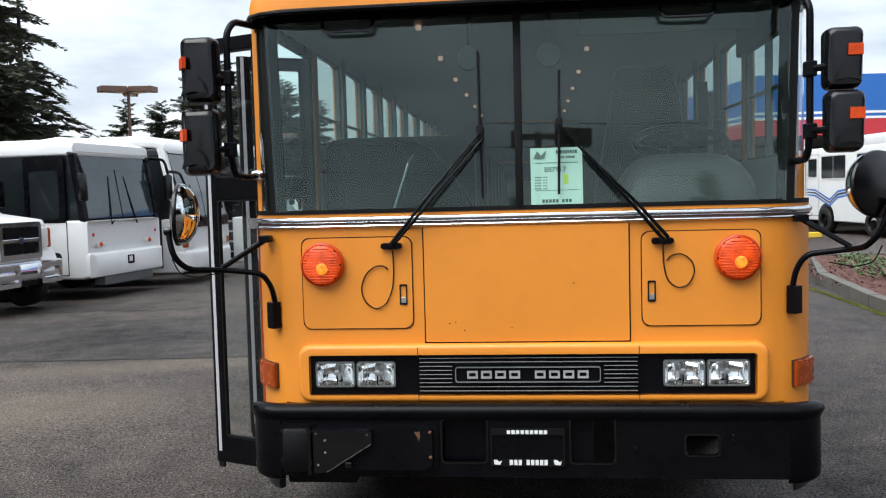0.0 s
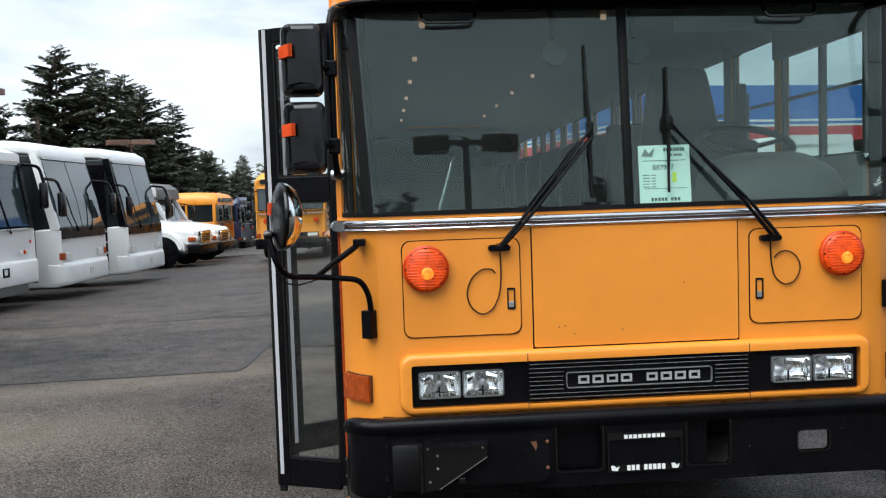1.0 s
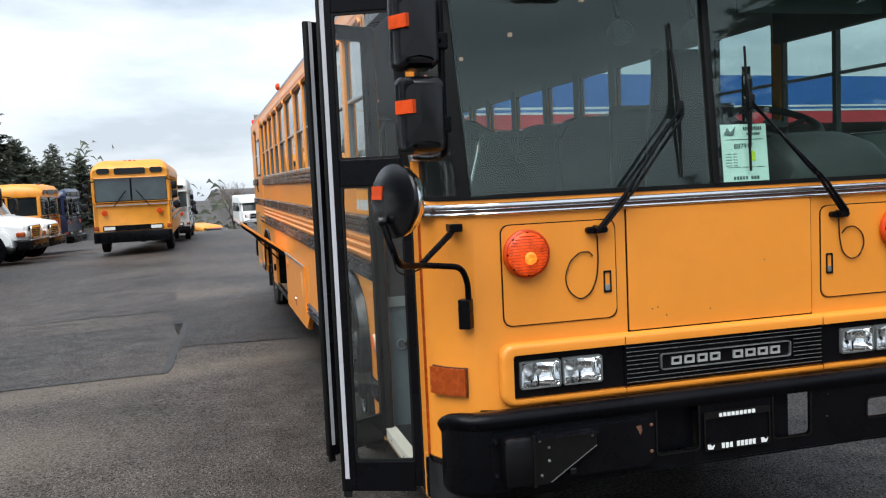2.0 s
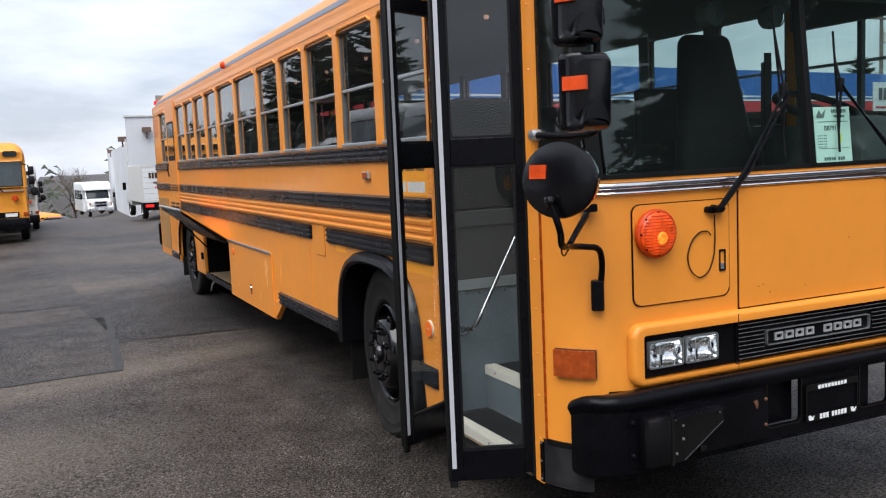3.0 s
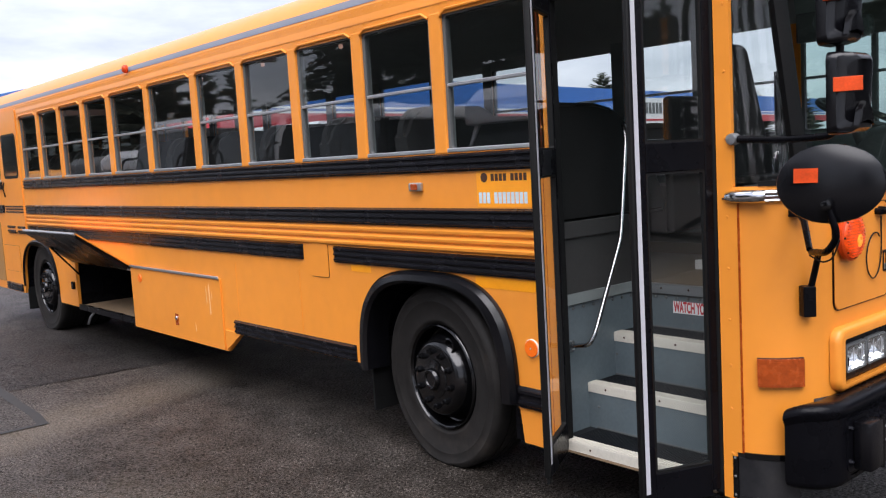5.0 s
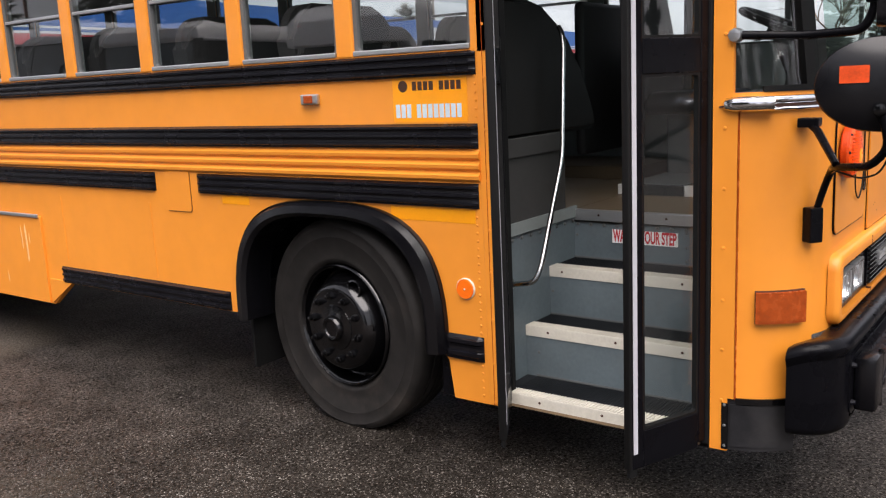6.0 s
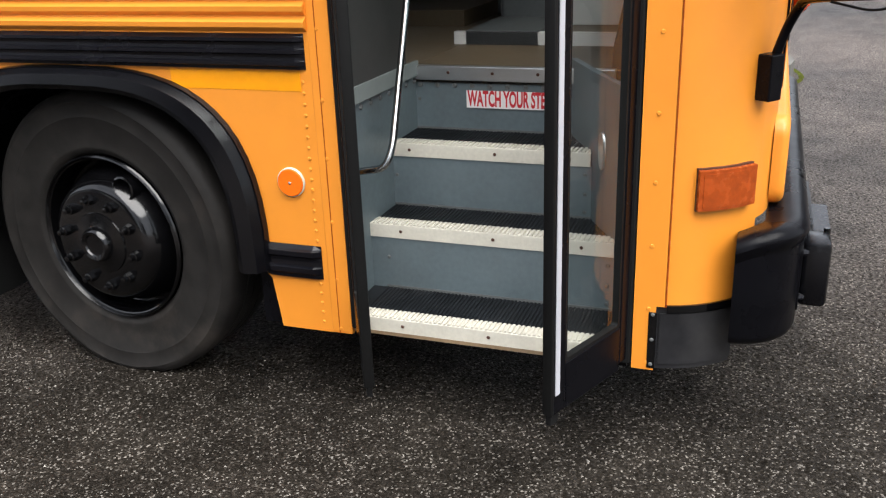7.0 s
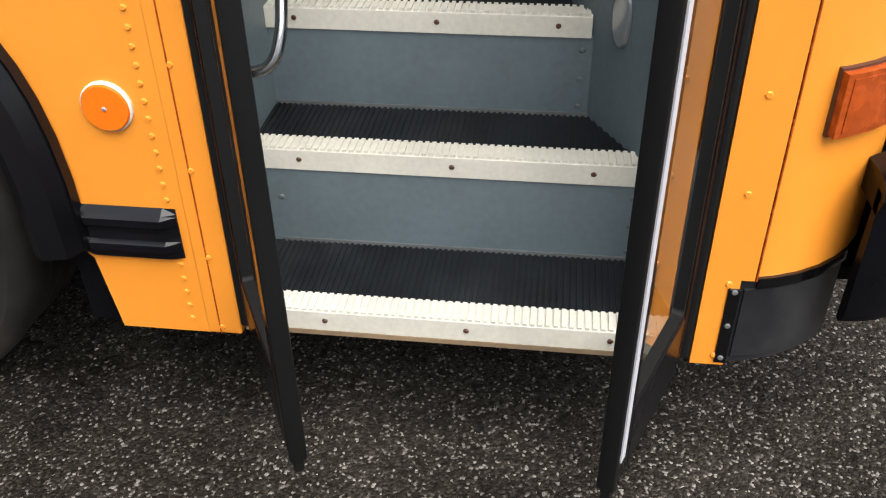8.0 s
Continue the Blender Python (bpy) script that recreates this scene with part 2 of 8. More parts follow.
AMBER = mat("amber_lens", (0.56, 0.05, 0.004), 0.34, var=0.25, scale=12, fine=90, bump=0.4, spec=0.3)
AMBER_LIT = mat("lit_amber_lens", (0.66, 0.062, 0.004), 0.3, var=0.6, scale=22, fine=120, bump=0.5, emit=0.22, spec=0.3)
BULB = mat("lit_bulb", (0.98, 0.26, 0.02), 0.3, var=0.6, scale=50, emit=0.32)
AMBER_OLD = mat("aged_amber_lens", (0.31, 0.052, 0.007), 0.26, var=0.3, scale=40, fine=110, bump=0.3, spec=0.3)
RUST = mat("brown_rust", (0.11, 0.045, 0.020), 0.8, var=0.5, scale=40, fine=200)
ORANGE_OLD = mat("faded_red_orange_reflector", (0.60, 0.062, 0.008), 0.42, var=0.35, scale=14, fine=160, spec=0.25)
ORANGE = mat("orange_reflector", (0.88, 0.155, 0.006), 0.35, var=0.2, fine=200, spec=0.25)
SILVERTXT = mat("silver_letters", (0.62, 0.63, 0.63), 0.3, 0.6, var=0.06)
WHITETXT = mat("white_letters", (0.8, 0.8, 0.78), 0.5, var=0.05)
DARKTXT = mat("dark_brown_letters", (0.06, 0.022, 0.012), 0.5, var=0.05)
PALETXT = mat("pale_blue_letters", (0.52, 0.62, 0.68), 0.4, var=0.12)
REDTXT = mat("red_letters", (0.55, 0.02, 0.03), 0.45, var=0.06)
PAPER = mat("pale_green_paper", (0.74, 0.86, 0.78), 0.7, var=0.04)
WHITE = mat("white_vehicle_paint", (0.76, 0.77, 0.77), 0.32, var=0.05, scale=0.8, dirt=0.14, dirt_col=(0.45, 0.44, 0.42), coat=0.3)
OFFWHITE = mat("off_white_panel", (0.62, 0.61, 0.58), 0.5, var=0.06, dirt=0.2, dirt_col=(0.35, 0.34, 0.32))
NAVY = mat("navy_paint", (0.015, 0.025, 0.075), 0.35, var=0.1, coat=0.3)
BLUE = mat("blue_fascia", (0.030, 0.14, 0.46), 0.45, var=0.1, scale=0.4)
RED = mat("red_fascia", (0.52, 0.035, 0.045), 0.45, var=0.08, scale=0.4)
STUCCO = mat("white_stucco", (0.60, 0.61, 0.63), 0.85, var=0.07, scale=0.4, fine=30, bump=0.2, dirt=0.25, dirt_col=(0.42, 0.42, 0.42))
CONCRETE = mat("kerb_concrete", (0.115, 0.11, 0.098), 0.85, var=0.2, scale=2, fine=60, bump=0.5, dirt=0.5, dirt_col=(0.16, 0.15, 0.12))
MULCH = mat("bark_mulch", (0.10, 0.042, 0.032), 0.9, var=0.5, scale=9, fine=80, bump=1.0)
MOSS = mat("moss", (0.13, 0.15, 0.02), 0.9, var=0.4, scale=14, fine=120, bump=0.6)
BARK = mat("tree_bark", (0.075, 0.055, 0.042), 0.9, var=0.35, scale=5, fine=50, bump=0.6)
NEEDLE = mat("conifer_needles", (0.098, 0.112, 0.076), 0.8, var=0.6, scale=0.7, fine=6.0)
LEAF = mat("shrub_leaves", (0.06, 0.13, 0.035), 0.6, var=0.5, scale=6, fine=40)
TWIG = mat("bare_twigs", (0.13, 0.105, 0.085), 0.9, var=0.3)
POLEBROWN = mat("brown_lamp_paint", (0.13, 0.075, 0.055), 0.5, var=0.12)
POLEWOOD = mat("weathered_pole", (0.16, 0.125, 0.10), 0.9, var=0.3, fine=40)
WIRE = mat("black_cable", (0.02, 0.02, 0.02), 0.7, var=0.1)
LENSW = mat("lamp_lens", (0.7, 0.7, 0.66), 0.3, var=0.1)
REDLAMP = mat("red_lamp_lens", (0.6, 0.015, 0.01), 0.2, var=0.1, emit=0.5)
YLINE = mat("yellow_kerb_paint", (0.62, 0.42, 0.03), 0.7, var=0.2)
# haze here also lifts the darks behind the pane, as veiling glare would
WINDSCREEN = glass("windscreen_glass", (0.62, 0.80, 0.75), 0.055, haze=0.026, haze_col=(0.34, 0.40, 0.38), shine=(0.86, 1.0, 0.94))
SIDEGLASS = glass("window_glass", (0.64, 0.68, 0.68), 0.08, haze=0.008)
TINTGLASS = glass("tinted_glass", (0.20, 0.22, 0.23), 0.1)
DOORGLASS = glass("door_glass", (0.92, 0.95, 0.94), 0.05, haze=0.01)
FARGLASS = mat("far_vehicle_glass", (0.014, 0.018, 0.020), 0.07, var=0.3, rvar=0.04, spec=0.22)
FARSCREEN = mat("far_windscreen_glass", (0.030, 0.045, 0.050), 0.05, var=0.6, scale=0.9, rvar=0.03, spec=0.7, coat=0.3)
MIRROR = mat("mirror_glass", (0.82, 0.84, 0.84), 0.02, 1.0, var=0.02, rvar=0.0)
LAMPGLASS = glass("headlamp_glass", (0.97, 0.98, 0.98), 0.03)
REFLECTOR = mat("headlamp_reflector", (0.90, 0.90, 0.90), 0.05, 1.0, var=0.12, scale=40, rvar=0.03)
LOT = asphalt("lot_asphalt", (0.0172, 0.0148, 0.0119), (0.0445, 0.0381, 0.0312), (0.20, 0.182, 0.16), 175, dust=((-3.2, 4.70, 2.5, 0.42, 14), (-4.2, 11.0, 3.0, 1.0, 10), (-5.5, 1.2, 2.0, 0.7, 30), (-4.2, 2.7, 1.7, 0.7, 8)), stain=0.70, wet=0.35, sheen=0.85)
LOT_OLD = asphalt("sealed_asphalt", (0.025, 0.0225, 0.020), (0.036, 0.033, 0.029), (0.10, 0.092, 0.082), 150, stain=0.72, wet=0.5, sheen=0.64)
LOT_DARK = asphalt("dark_asphalt", (0.0105, 0.0098, 0.0092), (0.018, 0.0168, 0.0155), (0.07, 0.065, 0.058), 150, stain=0.5, wet=0.6, sheen=0.48)
CRACK = mat("tar_joint", (0.018, 0.017, 0.016), 0.6, var=0.3)

# ---------------------------------------------------------------- mesh helpers


def part(name, bm, material, parent=None, label="", smooth=False, shadow=True):
    """Links a bmesh as one mesh object under a thing or a part."""
    bmesh.ops.recalc_face_normals(bm, faces=bm.faces)
    me = bpy.data.meshes.new(name)
    if smooth:
        for f in bm.faces:
            f.smooth = True
    bm.to_mesh(me)
    bm.free()
    if smooth:
        me.set_sharp_from_angle(angle=radians(38))
    me.materials.append(material)
    ob = new(name, me)
    if parent:
        ob.parent = parent
    if label:
        ob["label"] = label
    if not shadow:
        ob.visible_shadow = False
    return ob


def empty(name, m=None):
    ob = new(name)
    if m is not None:
        ob.matrix_world = m
    return ob


def BM():
    return bmesh.new()


def box(bm, x0, x1, y0, y1, z0, z1, bev=0.0, seg=2):
    r = bmesh.ops.create_cube(bm, size=1.0, matrix=Matrix.Translation(((x0 + x1) / 2, (y0 + y1) / 2, (z0 + z1) / 2)) @ Matrix.Diagonal((abs(x1 - x0), abs(y1 - y0), abs(z1 - z0), 1)))
    if bev:
        es = list({e for v in r["verts"] for e in v.link_edges})
        bmesh.ops.bevel(bm, geom=es, offset=bev, segments=seg, affect="EDGES", profile=0.5)
    return bm


def bx(*a, **k):
    return box(BM(), *a, **k)


def prism(bm, pts, axis, a0, a1):
    """A polygon in the plane across axis, drawn out from a0 to a1."""
    def put(u, v, a):
        return {"x": (a, u, v), "y": (u, a, v), "z": (u, v, a)}[axis]
    lo = [bm.verts.new(put(u, v, a0)) for u, v in pts]
    hi = [bm.verts.new(put(u, v, a1)) for u, v in pts]
    n = len(pts)
    bm.faces.new(lo)
    bm.faces.new(hi[::-1])
    for i in range(n):
        bm.faces.new((lo[i], lo[(i + 1) % n], hi[(i + 1) % n], hi[i]))
    return bm


def tube(bm, pts, r, n=8, closed=False):
    """A round bar along a line of points."""
    P = [Vector(p) for p in pts]
    rings, up = [], None
    for i, p in enumerate(P):
        a = P[i - 1] if (i or closed) else P[i]
        b = P[(i + 1) % len(P)] if (i < len(P) - 1 or closed) else P[i]
        d = (b - a).normalized()
        if up is None:
            up = d.orthogonal().normalized()
        up = (up - d * up.dot(d)).normalized()
        s = d.cross(up)
        rr = r[i] if isinstance(r, (list, tuple)) else r
        rings.append([bm.verts.new(p + up * math.cos(2 * math.pi * k / n) * rr + s * math.sin(2 * math.pi * k / n) * rr) for k in range(n)])
    m = len(rings)
    for i in range(m if closed else m - 1):
        A, B = rings[i], rings[(i + 1) % m]
        for k in range(n):
            bm.faces.new((A[k], A[(k + 1) % n], B[(k + 1) % n], B[k]))
    if not closed:
        bm.faces.new(rings[0][::-1])
        bm.faces.new(rings[-1])
    return bm


def rounded(pts, r, n=4):
    """A line of points with its inner corners rounded."""
    P = [Vector(p) for p in pts]
    out = [P[0]]
    for a, b, c in zip(P, P[1:], P[2:]):
        u, v = (a - b), (c - b)
        k = min(r, u.length * 0.45, v.length * 0.45)
        p, q = b + u.normalized() * k, b + v.normalized() * k
        for i in range(n + 1):
            t = i / n
            out.append(p * (1 - t) ** 2 + b * 2 * t * (1 - t) + q * t * t)
    return out + [P[-1]]


def lathe(bm, prof, centre, axis="x", n=32, flip=1, caps=False):
    """Turns a profile of (radius, along) round an axis."""
    c = Vector(centre)
    rings = []
    for r, h in prof:
        ring = []
        for k in range(n):
            a = 2 * math.pi * k / n
            u, v = r * math.cos(a), r * math.sin(a)
            o = {"x": (h * flip, u, v), "y": (u, h * flip, v), "z": (u, v, h * flip)}[axis]
            ring.append(bm.verts.new(c + Vector(o)))
        rings.append(ring)
    for A, B in zip(rings, rings[1:]):
        for k in range(n):
            bm.faces.new((A[k], A[(k + 1) % n], B[(k + 1) % n], B[k]))
    if caps and prof[0][0] > 1e-4:
        bm.faces.new(rings[0][::-1])
    if caps and prof[-1][0] > 1e-4:
        bm.faces.new(rings[-1])
    bmesh.ops.remove_doubles(bm, verts=bm.verts, dist=1e-5)
    return bm


def rrect(u0, u1, v0, v1, r, n=5):
    """The outline of a rectangle with rounded corners."""
    pts = []
    for cu, cv, a0 in ((u1 - r, v1 - r, 0), (u0 + r, v1 - r, 90), (u0 + r, v0 + r, 180), (u1 - r, v0 + r, 270)):
        for i in range(n + 1):
            a = radians(a0 + 90 * i / n)
            pts.append((cu + r * math.cos(a), cv + r * math.sin(a)))
    return pts


def frame_prism(bm, outer, inner, axis, a0, a1):
    """A ring between two outlines of equal count, drawn out along axis."""
    def put(p, a):
        u, v = p
        return {"x": (a, u, v), "y": (u, a, v), "z": (u, v, a)}[axis]
    n = len(outer)
    O0, O1 = [bm.verts.new(put(p, a0)) for p in outer], [bm.verts.new(put(p, a1)) for p in outer]
    I0, I1 = [bm.verts.new(put(p, a0)) for p in inner], [bm.verts.new(put(p, a1)) for p in inner]
    for i in range(n):
        j = (i + 1) % n
        for q in ((O0[i], O0[j], O1[j], O1[i]), (I0[i], I1[i], I1[j], I0[j]), (O1[i], O1[j], I1[j], I1[i]), (O0[i], I0[i], I0[j], O0[j])):
            bm.faces.new(q)
    return bm


def studs(bm, places, r, h, axis="x", sign=-1, n=6):
    """Small domed rivet heads."""
    for p in places:
        c = Vector(p)
        ring = []
        for k in range(n):
            a = 2 * math.pi * k / n
            u, v = r * math.cos(a), r * math.sin(a)
            ring.append(({"x": (0, u, v), "y": (u, 0, v), "z": (u, v, 0)}[axis]))
        o = {"x": Vector((sign * h, 0, 0)), "y": Vector((0, sign * h, 0)), "z": Vector((0, 0, sign * h))}[axis]
        lo = [bm.verts.new(c + Vector(q)) for q in ring]
        hi = [bm.verts.new(c + Vector(q) * 0.6 + o) for q in ring]
        bm.faces.new(hi)
        for k in range(n):
            bm.faces.new((lo[k], lo[(k + 1) % n], hi[(k + 1) % n], hi[k]))
    return bm


def blocks(bm, words, u0, u1, v0, v1, place, depth=0.004, hollow=0.0):
    """A row of letter-sized bars: words gives the letter counts."""
    n = sum(words) + (len(words) - 1) * 0.8
    s = (u1 - u0) / n
    u = u0
    for w in words:
        for _ in range(w):
            a, b = u + s * 0.12, u + s * 0.88
            cells = [(a, b, v0, v1)]
            if hollow:
                t, g = hollow, (v1 - v0)
                cells = [(a, a + t, v0, v1), (a + t, b, v1 - t, v1), (a + t, b, v0, v0 + t), (b - t, b, v0 + t, v1 - t)]
            for p, q, r, w2 in cells:
                vs = [bm.verts.new(place(*k)) for k in ((p, r, 0), (q, r, 0), (q, w2, 0), (p, w2, 0), (p, r, depth), (q, r, depth), (q, w2, depth), (p, w2, depth))]
                for f in ((0, 1, 2, 3), (4, 5, 6, 7), (0, 1, 5, 4), (1, 2, 6, 5), (2, 3, 7, 6), (3, 0, 4, 7)):
                    bm.faces.new([vs[i] for i in f])
            u += s
        u += 0.8 * s
    return bm


def words_mesh(text, size, material, parent, m, name="lettering", label="", wide=1.0, thick=0.0008, bold=0.0):
    cu = bpy.data.curves.new(name, "FONT")
    cu.offset = bold
    cu.body, cu.size, cu.extrude, cu.align_x, cu.align_y = text, size, thick, "CENTER", "CENTER"
    tmp = bpy.data.objects.new(name, cu)
    scene.collection.objects.link(tmp)
    bpy.context.view_layer.update()
    me = bpy.data.meshes.new_from_object(tmp)
    bpy.data.objects.remove(tmp)
    me.transform(m @ Matrix.Diagonal((wide, 1, 1, 1)))
    me.materials.append(material)
    ob = new(name, me)
    ob.parent = parent
    if label:
        ob["label"] = label
    return ob


def heads(name, places, r, h, material, parent, axis="x", sign=-1, n=8):
    """Screw or bolt heads, each a part of its own on one mesh."""
    bm = studs(BM(), [(0, 0, 0)], r, h, axis, sign, n)
    me = None
    for p in places:
        if me is None:
            ob = part(name, bm, material, parent)
            me = ob.data
        else:
            ob = new(name, me)
            ob.parent = parent
        ob.location = p


def bars(name, words, u0, u1, v0, v1, place, depth, material, parent, label="", hollow=0.0):
    """Letter-sized bars, each a part of its own."""
    n = sum(words) + (len(words) - 1) * 0.8
    s, u = (u1 - u0) / n, u0
    for w in words:
        for _ in range(w):
            part(name, blocks(BM(), [1], u, u + s, v0, v1, place, depth, hollow), material, parent, label)
            u += s
        u += 0.8 * s


def quad(*pts):
    """One thin pane."""
    bm = BM()
    bm.faces.new([bm.verts.new(p) for p in pts])
    return bm


def side_pane(x, y0, y1, z0, z1):
    return quad((x, y0, z0), (x, y1, z0), (x, y1, z1), (x, y0, z1))


# ---------------------------------------------------------------- the yellow bus
W = 1.225          # half the body's width
REAR = 11.48       # its rear end
SILL, HEAD = 1.720, 2.425   # the side windows
POSTS = (1.93, 2.628, 3.327, 4.03, 4.755, 5.645, 6.50, 7.18, 7.88, 8.58, 9.285)   # window posts; two bays are wider
LEAN = 0.093       # the windscreen's lean, metres per metre

bus = tagged(empty("school_bus"), "yellow flat-fronted school bus with open entrance door, parked on asphalt", "bus")


def lean(bm, z0=1.5):
    for v in bm.verts:
        if v.co.z > z0:
            v.co.y += (v.co.z - z0) * LEAN
            ax = abs(v.co.x)
            f = min(1.0, max(0.0, (ax - 0.9) / 0.16)) * min(1.0, max(0.0, (1.225 - ax) / 0.10))
            v.co.x += math.copysign(0.055 * f * (v.co.z - z0), v.co.x)
    return bm


def front_line(out=0.0, x0=-9.0, x1=9.0, n=10):
    """The front's outline in plan, from the door side round to the driver's side."""
    pts = []
    R, cx, cy = 0.30, W - 0.30, 0.30
    for i in range(n + 1):
        a = radians(180 + 90 * i / n)
        pts.append((-cx + (R + out) * math.cos(a), cy + (R + out) * math.sin(a)))
    for k in range(1, 16):
        x = -cx + 2 * cx * k / 16
        pts.append((x, -out))
    for i in range(n + 1):
        a = radians(270 + 90 * i / n)
        pts.append((cx + (R + out) * math.cos(a), cy + (R + out) * math.sin(a)))
    if x0 > -9 or x1 < 9:
        def at(x):
            for (ax, ay), (bx_, by) in zip(pts, pts[1:]):
                if ax <= x <= bx_:
                    t = (x - ax) / max(1e-9, bx_ - ax)
                    return (x, ay + t * (by - ay))
        inner = [p for p in pts if x0 < p[0] < x1]
        pts = ([at(x0)] if x0 > -9 else []) + inner + ([at(x1)] if x1 < 9 else [])
    return pts


def strip(bm, outer, inner, z0, z1):
    """A wall between two plan lines."""
    rows = [[bm.verts.new((x, y, z)) for x, y in line] for line, z in ((outer, z0), (outer, z1), (inner, z1), (inner, z0))]
    n = len(outer)
    for i in range(n - 1):
        for A, B in ((0, 1), (1, 2), (2, 3), (3, 0)):
            bm.faces.new((rows[A][i], rows[A][i + 1], rows[B][i + 1], rows[B][i]))
    bm.faces.new([rows[k][0] for k in range(4)])
    bm.faces.new([rows[k][-1] for k in range(4)][::-1])
    return bm


def shell(z0, z1, out=0.0, thick=0.03, x0=-9.0, x1=9.0):
    """A piece of the front wall; the two lines keep the same number of points."""
    o = front_line(out, x0, x1)
    i = []
    for k, (x, y) in enumerate(o):
        a, b = o[max(0, k - 1)], o[min(len(o) - 1, k + 1)]
        dx, dy = b[0] - a[0], b[1] - a[1]
        L = math.hypot(dx, dy)
        i.append((x - dy / L * thick, y + dx / L * thick))
    return strip(BM(), o, i, z0, z1)


def ring_section(bm, line, prof, cap=True):
    """Sweeps a profile of (out, z) along a plan line."""
    rows = []
    for k, (x, y) in enumerate(line):
        a, b = line[max(0, k - 1)], line[min(len(line) - 1, k + 1)]
        dx, dy = b[0] - a[0], b[1] - a[1]
        L = math.hypot(dx, dy)
        rows.append([bm.verts.new((x + dy / L * o, y - dx / L * o, z)) for o, z in prof])
    for A, B in zip(rows, rows[1:]):
        for i in range(len(prof)):
            j = (i + 1) % len(prof)
            bm.faces.new((A[i], A[j], B[j], B[i]))
    if cap:
        bm.faces.new(rows[0][::-1])
        bm.faces.new(rows[-1])
    return bm


def curved_pane(z0, z1, x0, x1, out=-0.012):
    """Thin glass that follows the front."""
    bm = BM()
    line = front_line(out, x0, x1)
    A = [bm.verts.new((x, y, z0)) for x, y in line]
    B = [bm.verts.new((x, y, z1)) for x, y in line]
    for i in range(len(line) - 1):
        bm.faces.new((A[i], A[i + 1], B[i + 1], B[i]))
    return bm


# front wall below the windscreen, with hood and hatches a little proud of it
part("front_panel", shell(0.906, 1.450, x0=-1.06, x1=1.06), YELLOW, bus, smooth=True)
part("front_panel", shell(0.69, 0.731, x0=-1.06, x1=1.06), YELLOW, bus, smooth=True)
for a, b in ((-1.06, -0.937), (0.937, 1.06)):
    part("front_panel", shell(0.731, 0.906, x0=a, x1=b), YELLOW, bus, smooth=True)
part("windscreen_ledge", shell(1.500, 1.512, out=0.002), YELLOW, bus, smooth=True)
part("trim_groove", shell(1.466, 1.472, out=0.006, thick=0.035), DARKTXT, bus, "dark line between the chrome trims", smooth=True)
for z0, z1 in ((1.450, 1.466), (1.472, 1.500)):
    arc = [(0.002 + 0.014 * math.sin(math.pi * q / 8), z0 + (z1 - z0) * (1 - math.cos(math.pi * q / 8)) / 2) for q in range(9)]
    part("trim_strip", ring_section(BM(), front_line(0.0, -1.212, 9.0), [(-0.03, z0)] + arc + [(-0.03, z1)]), CHROME, bus, "chrome trim strip under the windscreen", smooth=True)


def plate(u0, u1, v0, v1, r, y0, y1, bev=0.004):
    bm = prism(BM(), rrect(u0, u1, v0, v1, r), "y", y0, y1)
    es = [e for e in bm.edges if all(abs(v.co.y - min(y0, y1)) < 1e-6 for v in e.verts)]
    if bev:
        bmesh.ops.bevel(bm, geom=es, offset=bev, segments=2, affect="EDGES")
    return bm


def gap_ring(u0, u1, v0, v1, r, y, w=0.004):
    return frame_prism(BM(), rrect(u0 - w, u1 + w, v0 - w, v1 + w, r + w), rrect(u0, u1, v0, v1, r), "y", y - 0.002, y + 0.004)


hood = part("hood_panel", plate(-0.428, 0.428, 0.956, 1.446, 0.004, -0.008, 0.004), YELLOW, bus, "yellow engine hood panel with slight scratches", smooth=True)
part("shadow_gap", bx(-0.43, 0.43, -0.004, 0.006, 0.945, 0.9555), BLACK, hood)
part("shadow_gap", bx(-0.4335, -0.4285, -0.003, 0.006, 0.95, 1.446), BLACK, hood)
part("shadow_gap", bx(0.4285, 0.4335, -0.003, 0.006, 0.95, 1.446), BLACK, hood)
chips = BM()
for x, z in ((-0.325, 1.035), (-0.262, 1.005), (-0.30, 1.04), (-0.06, 1.015), (0.2, 1.2)):
    studs(chips, [(x, -0.008, z)], 0.0035, 0.0006, "y", -1)
tagged(part("paint_chips", chips, DARKTXT, hood), kind="stuff")
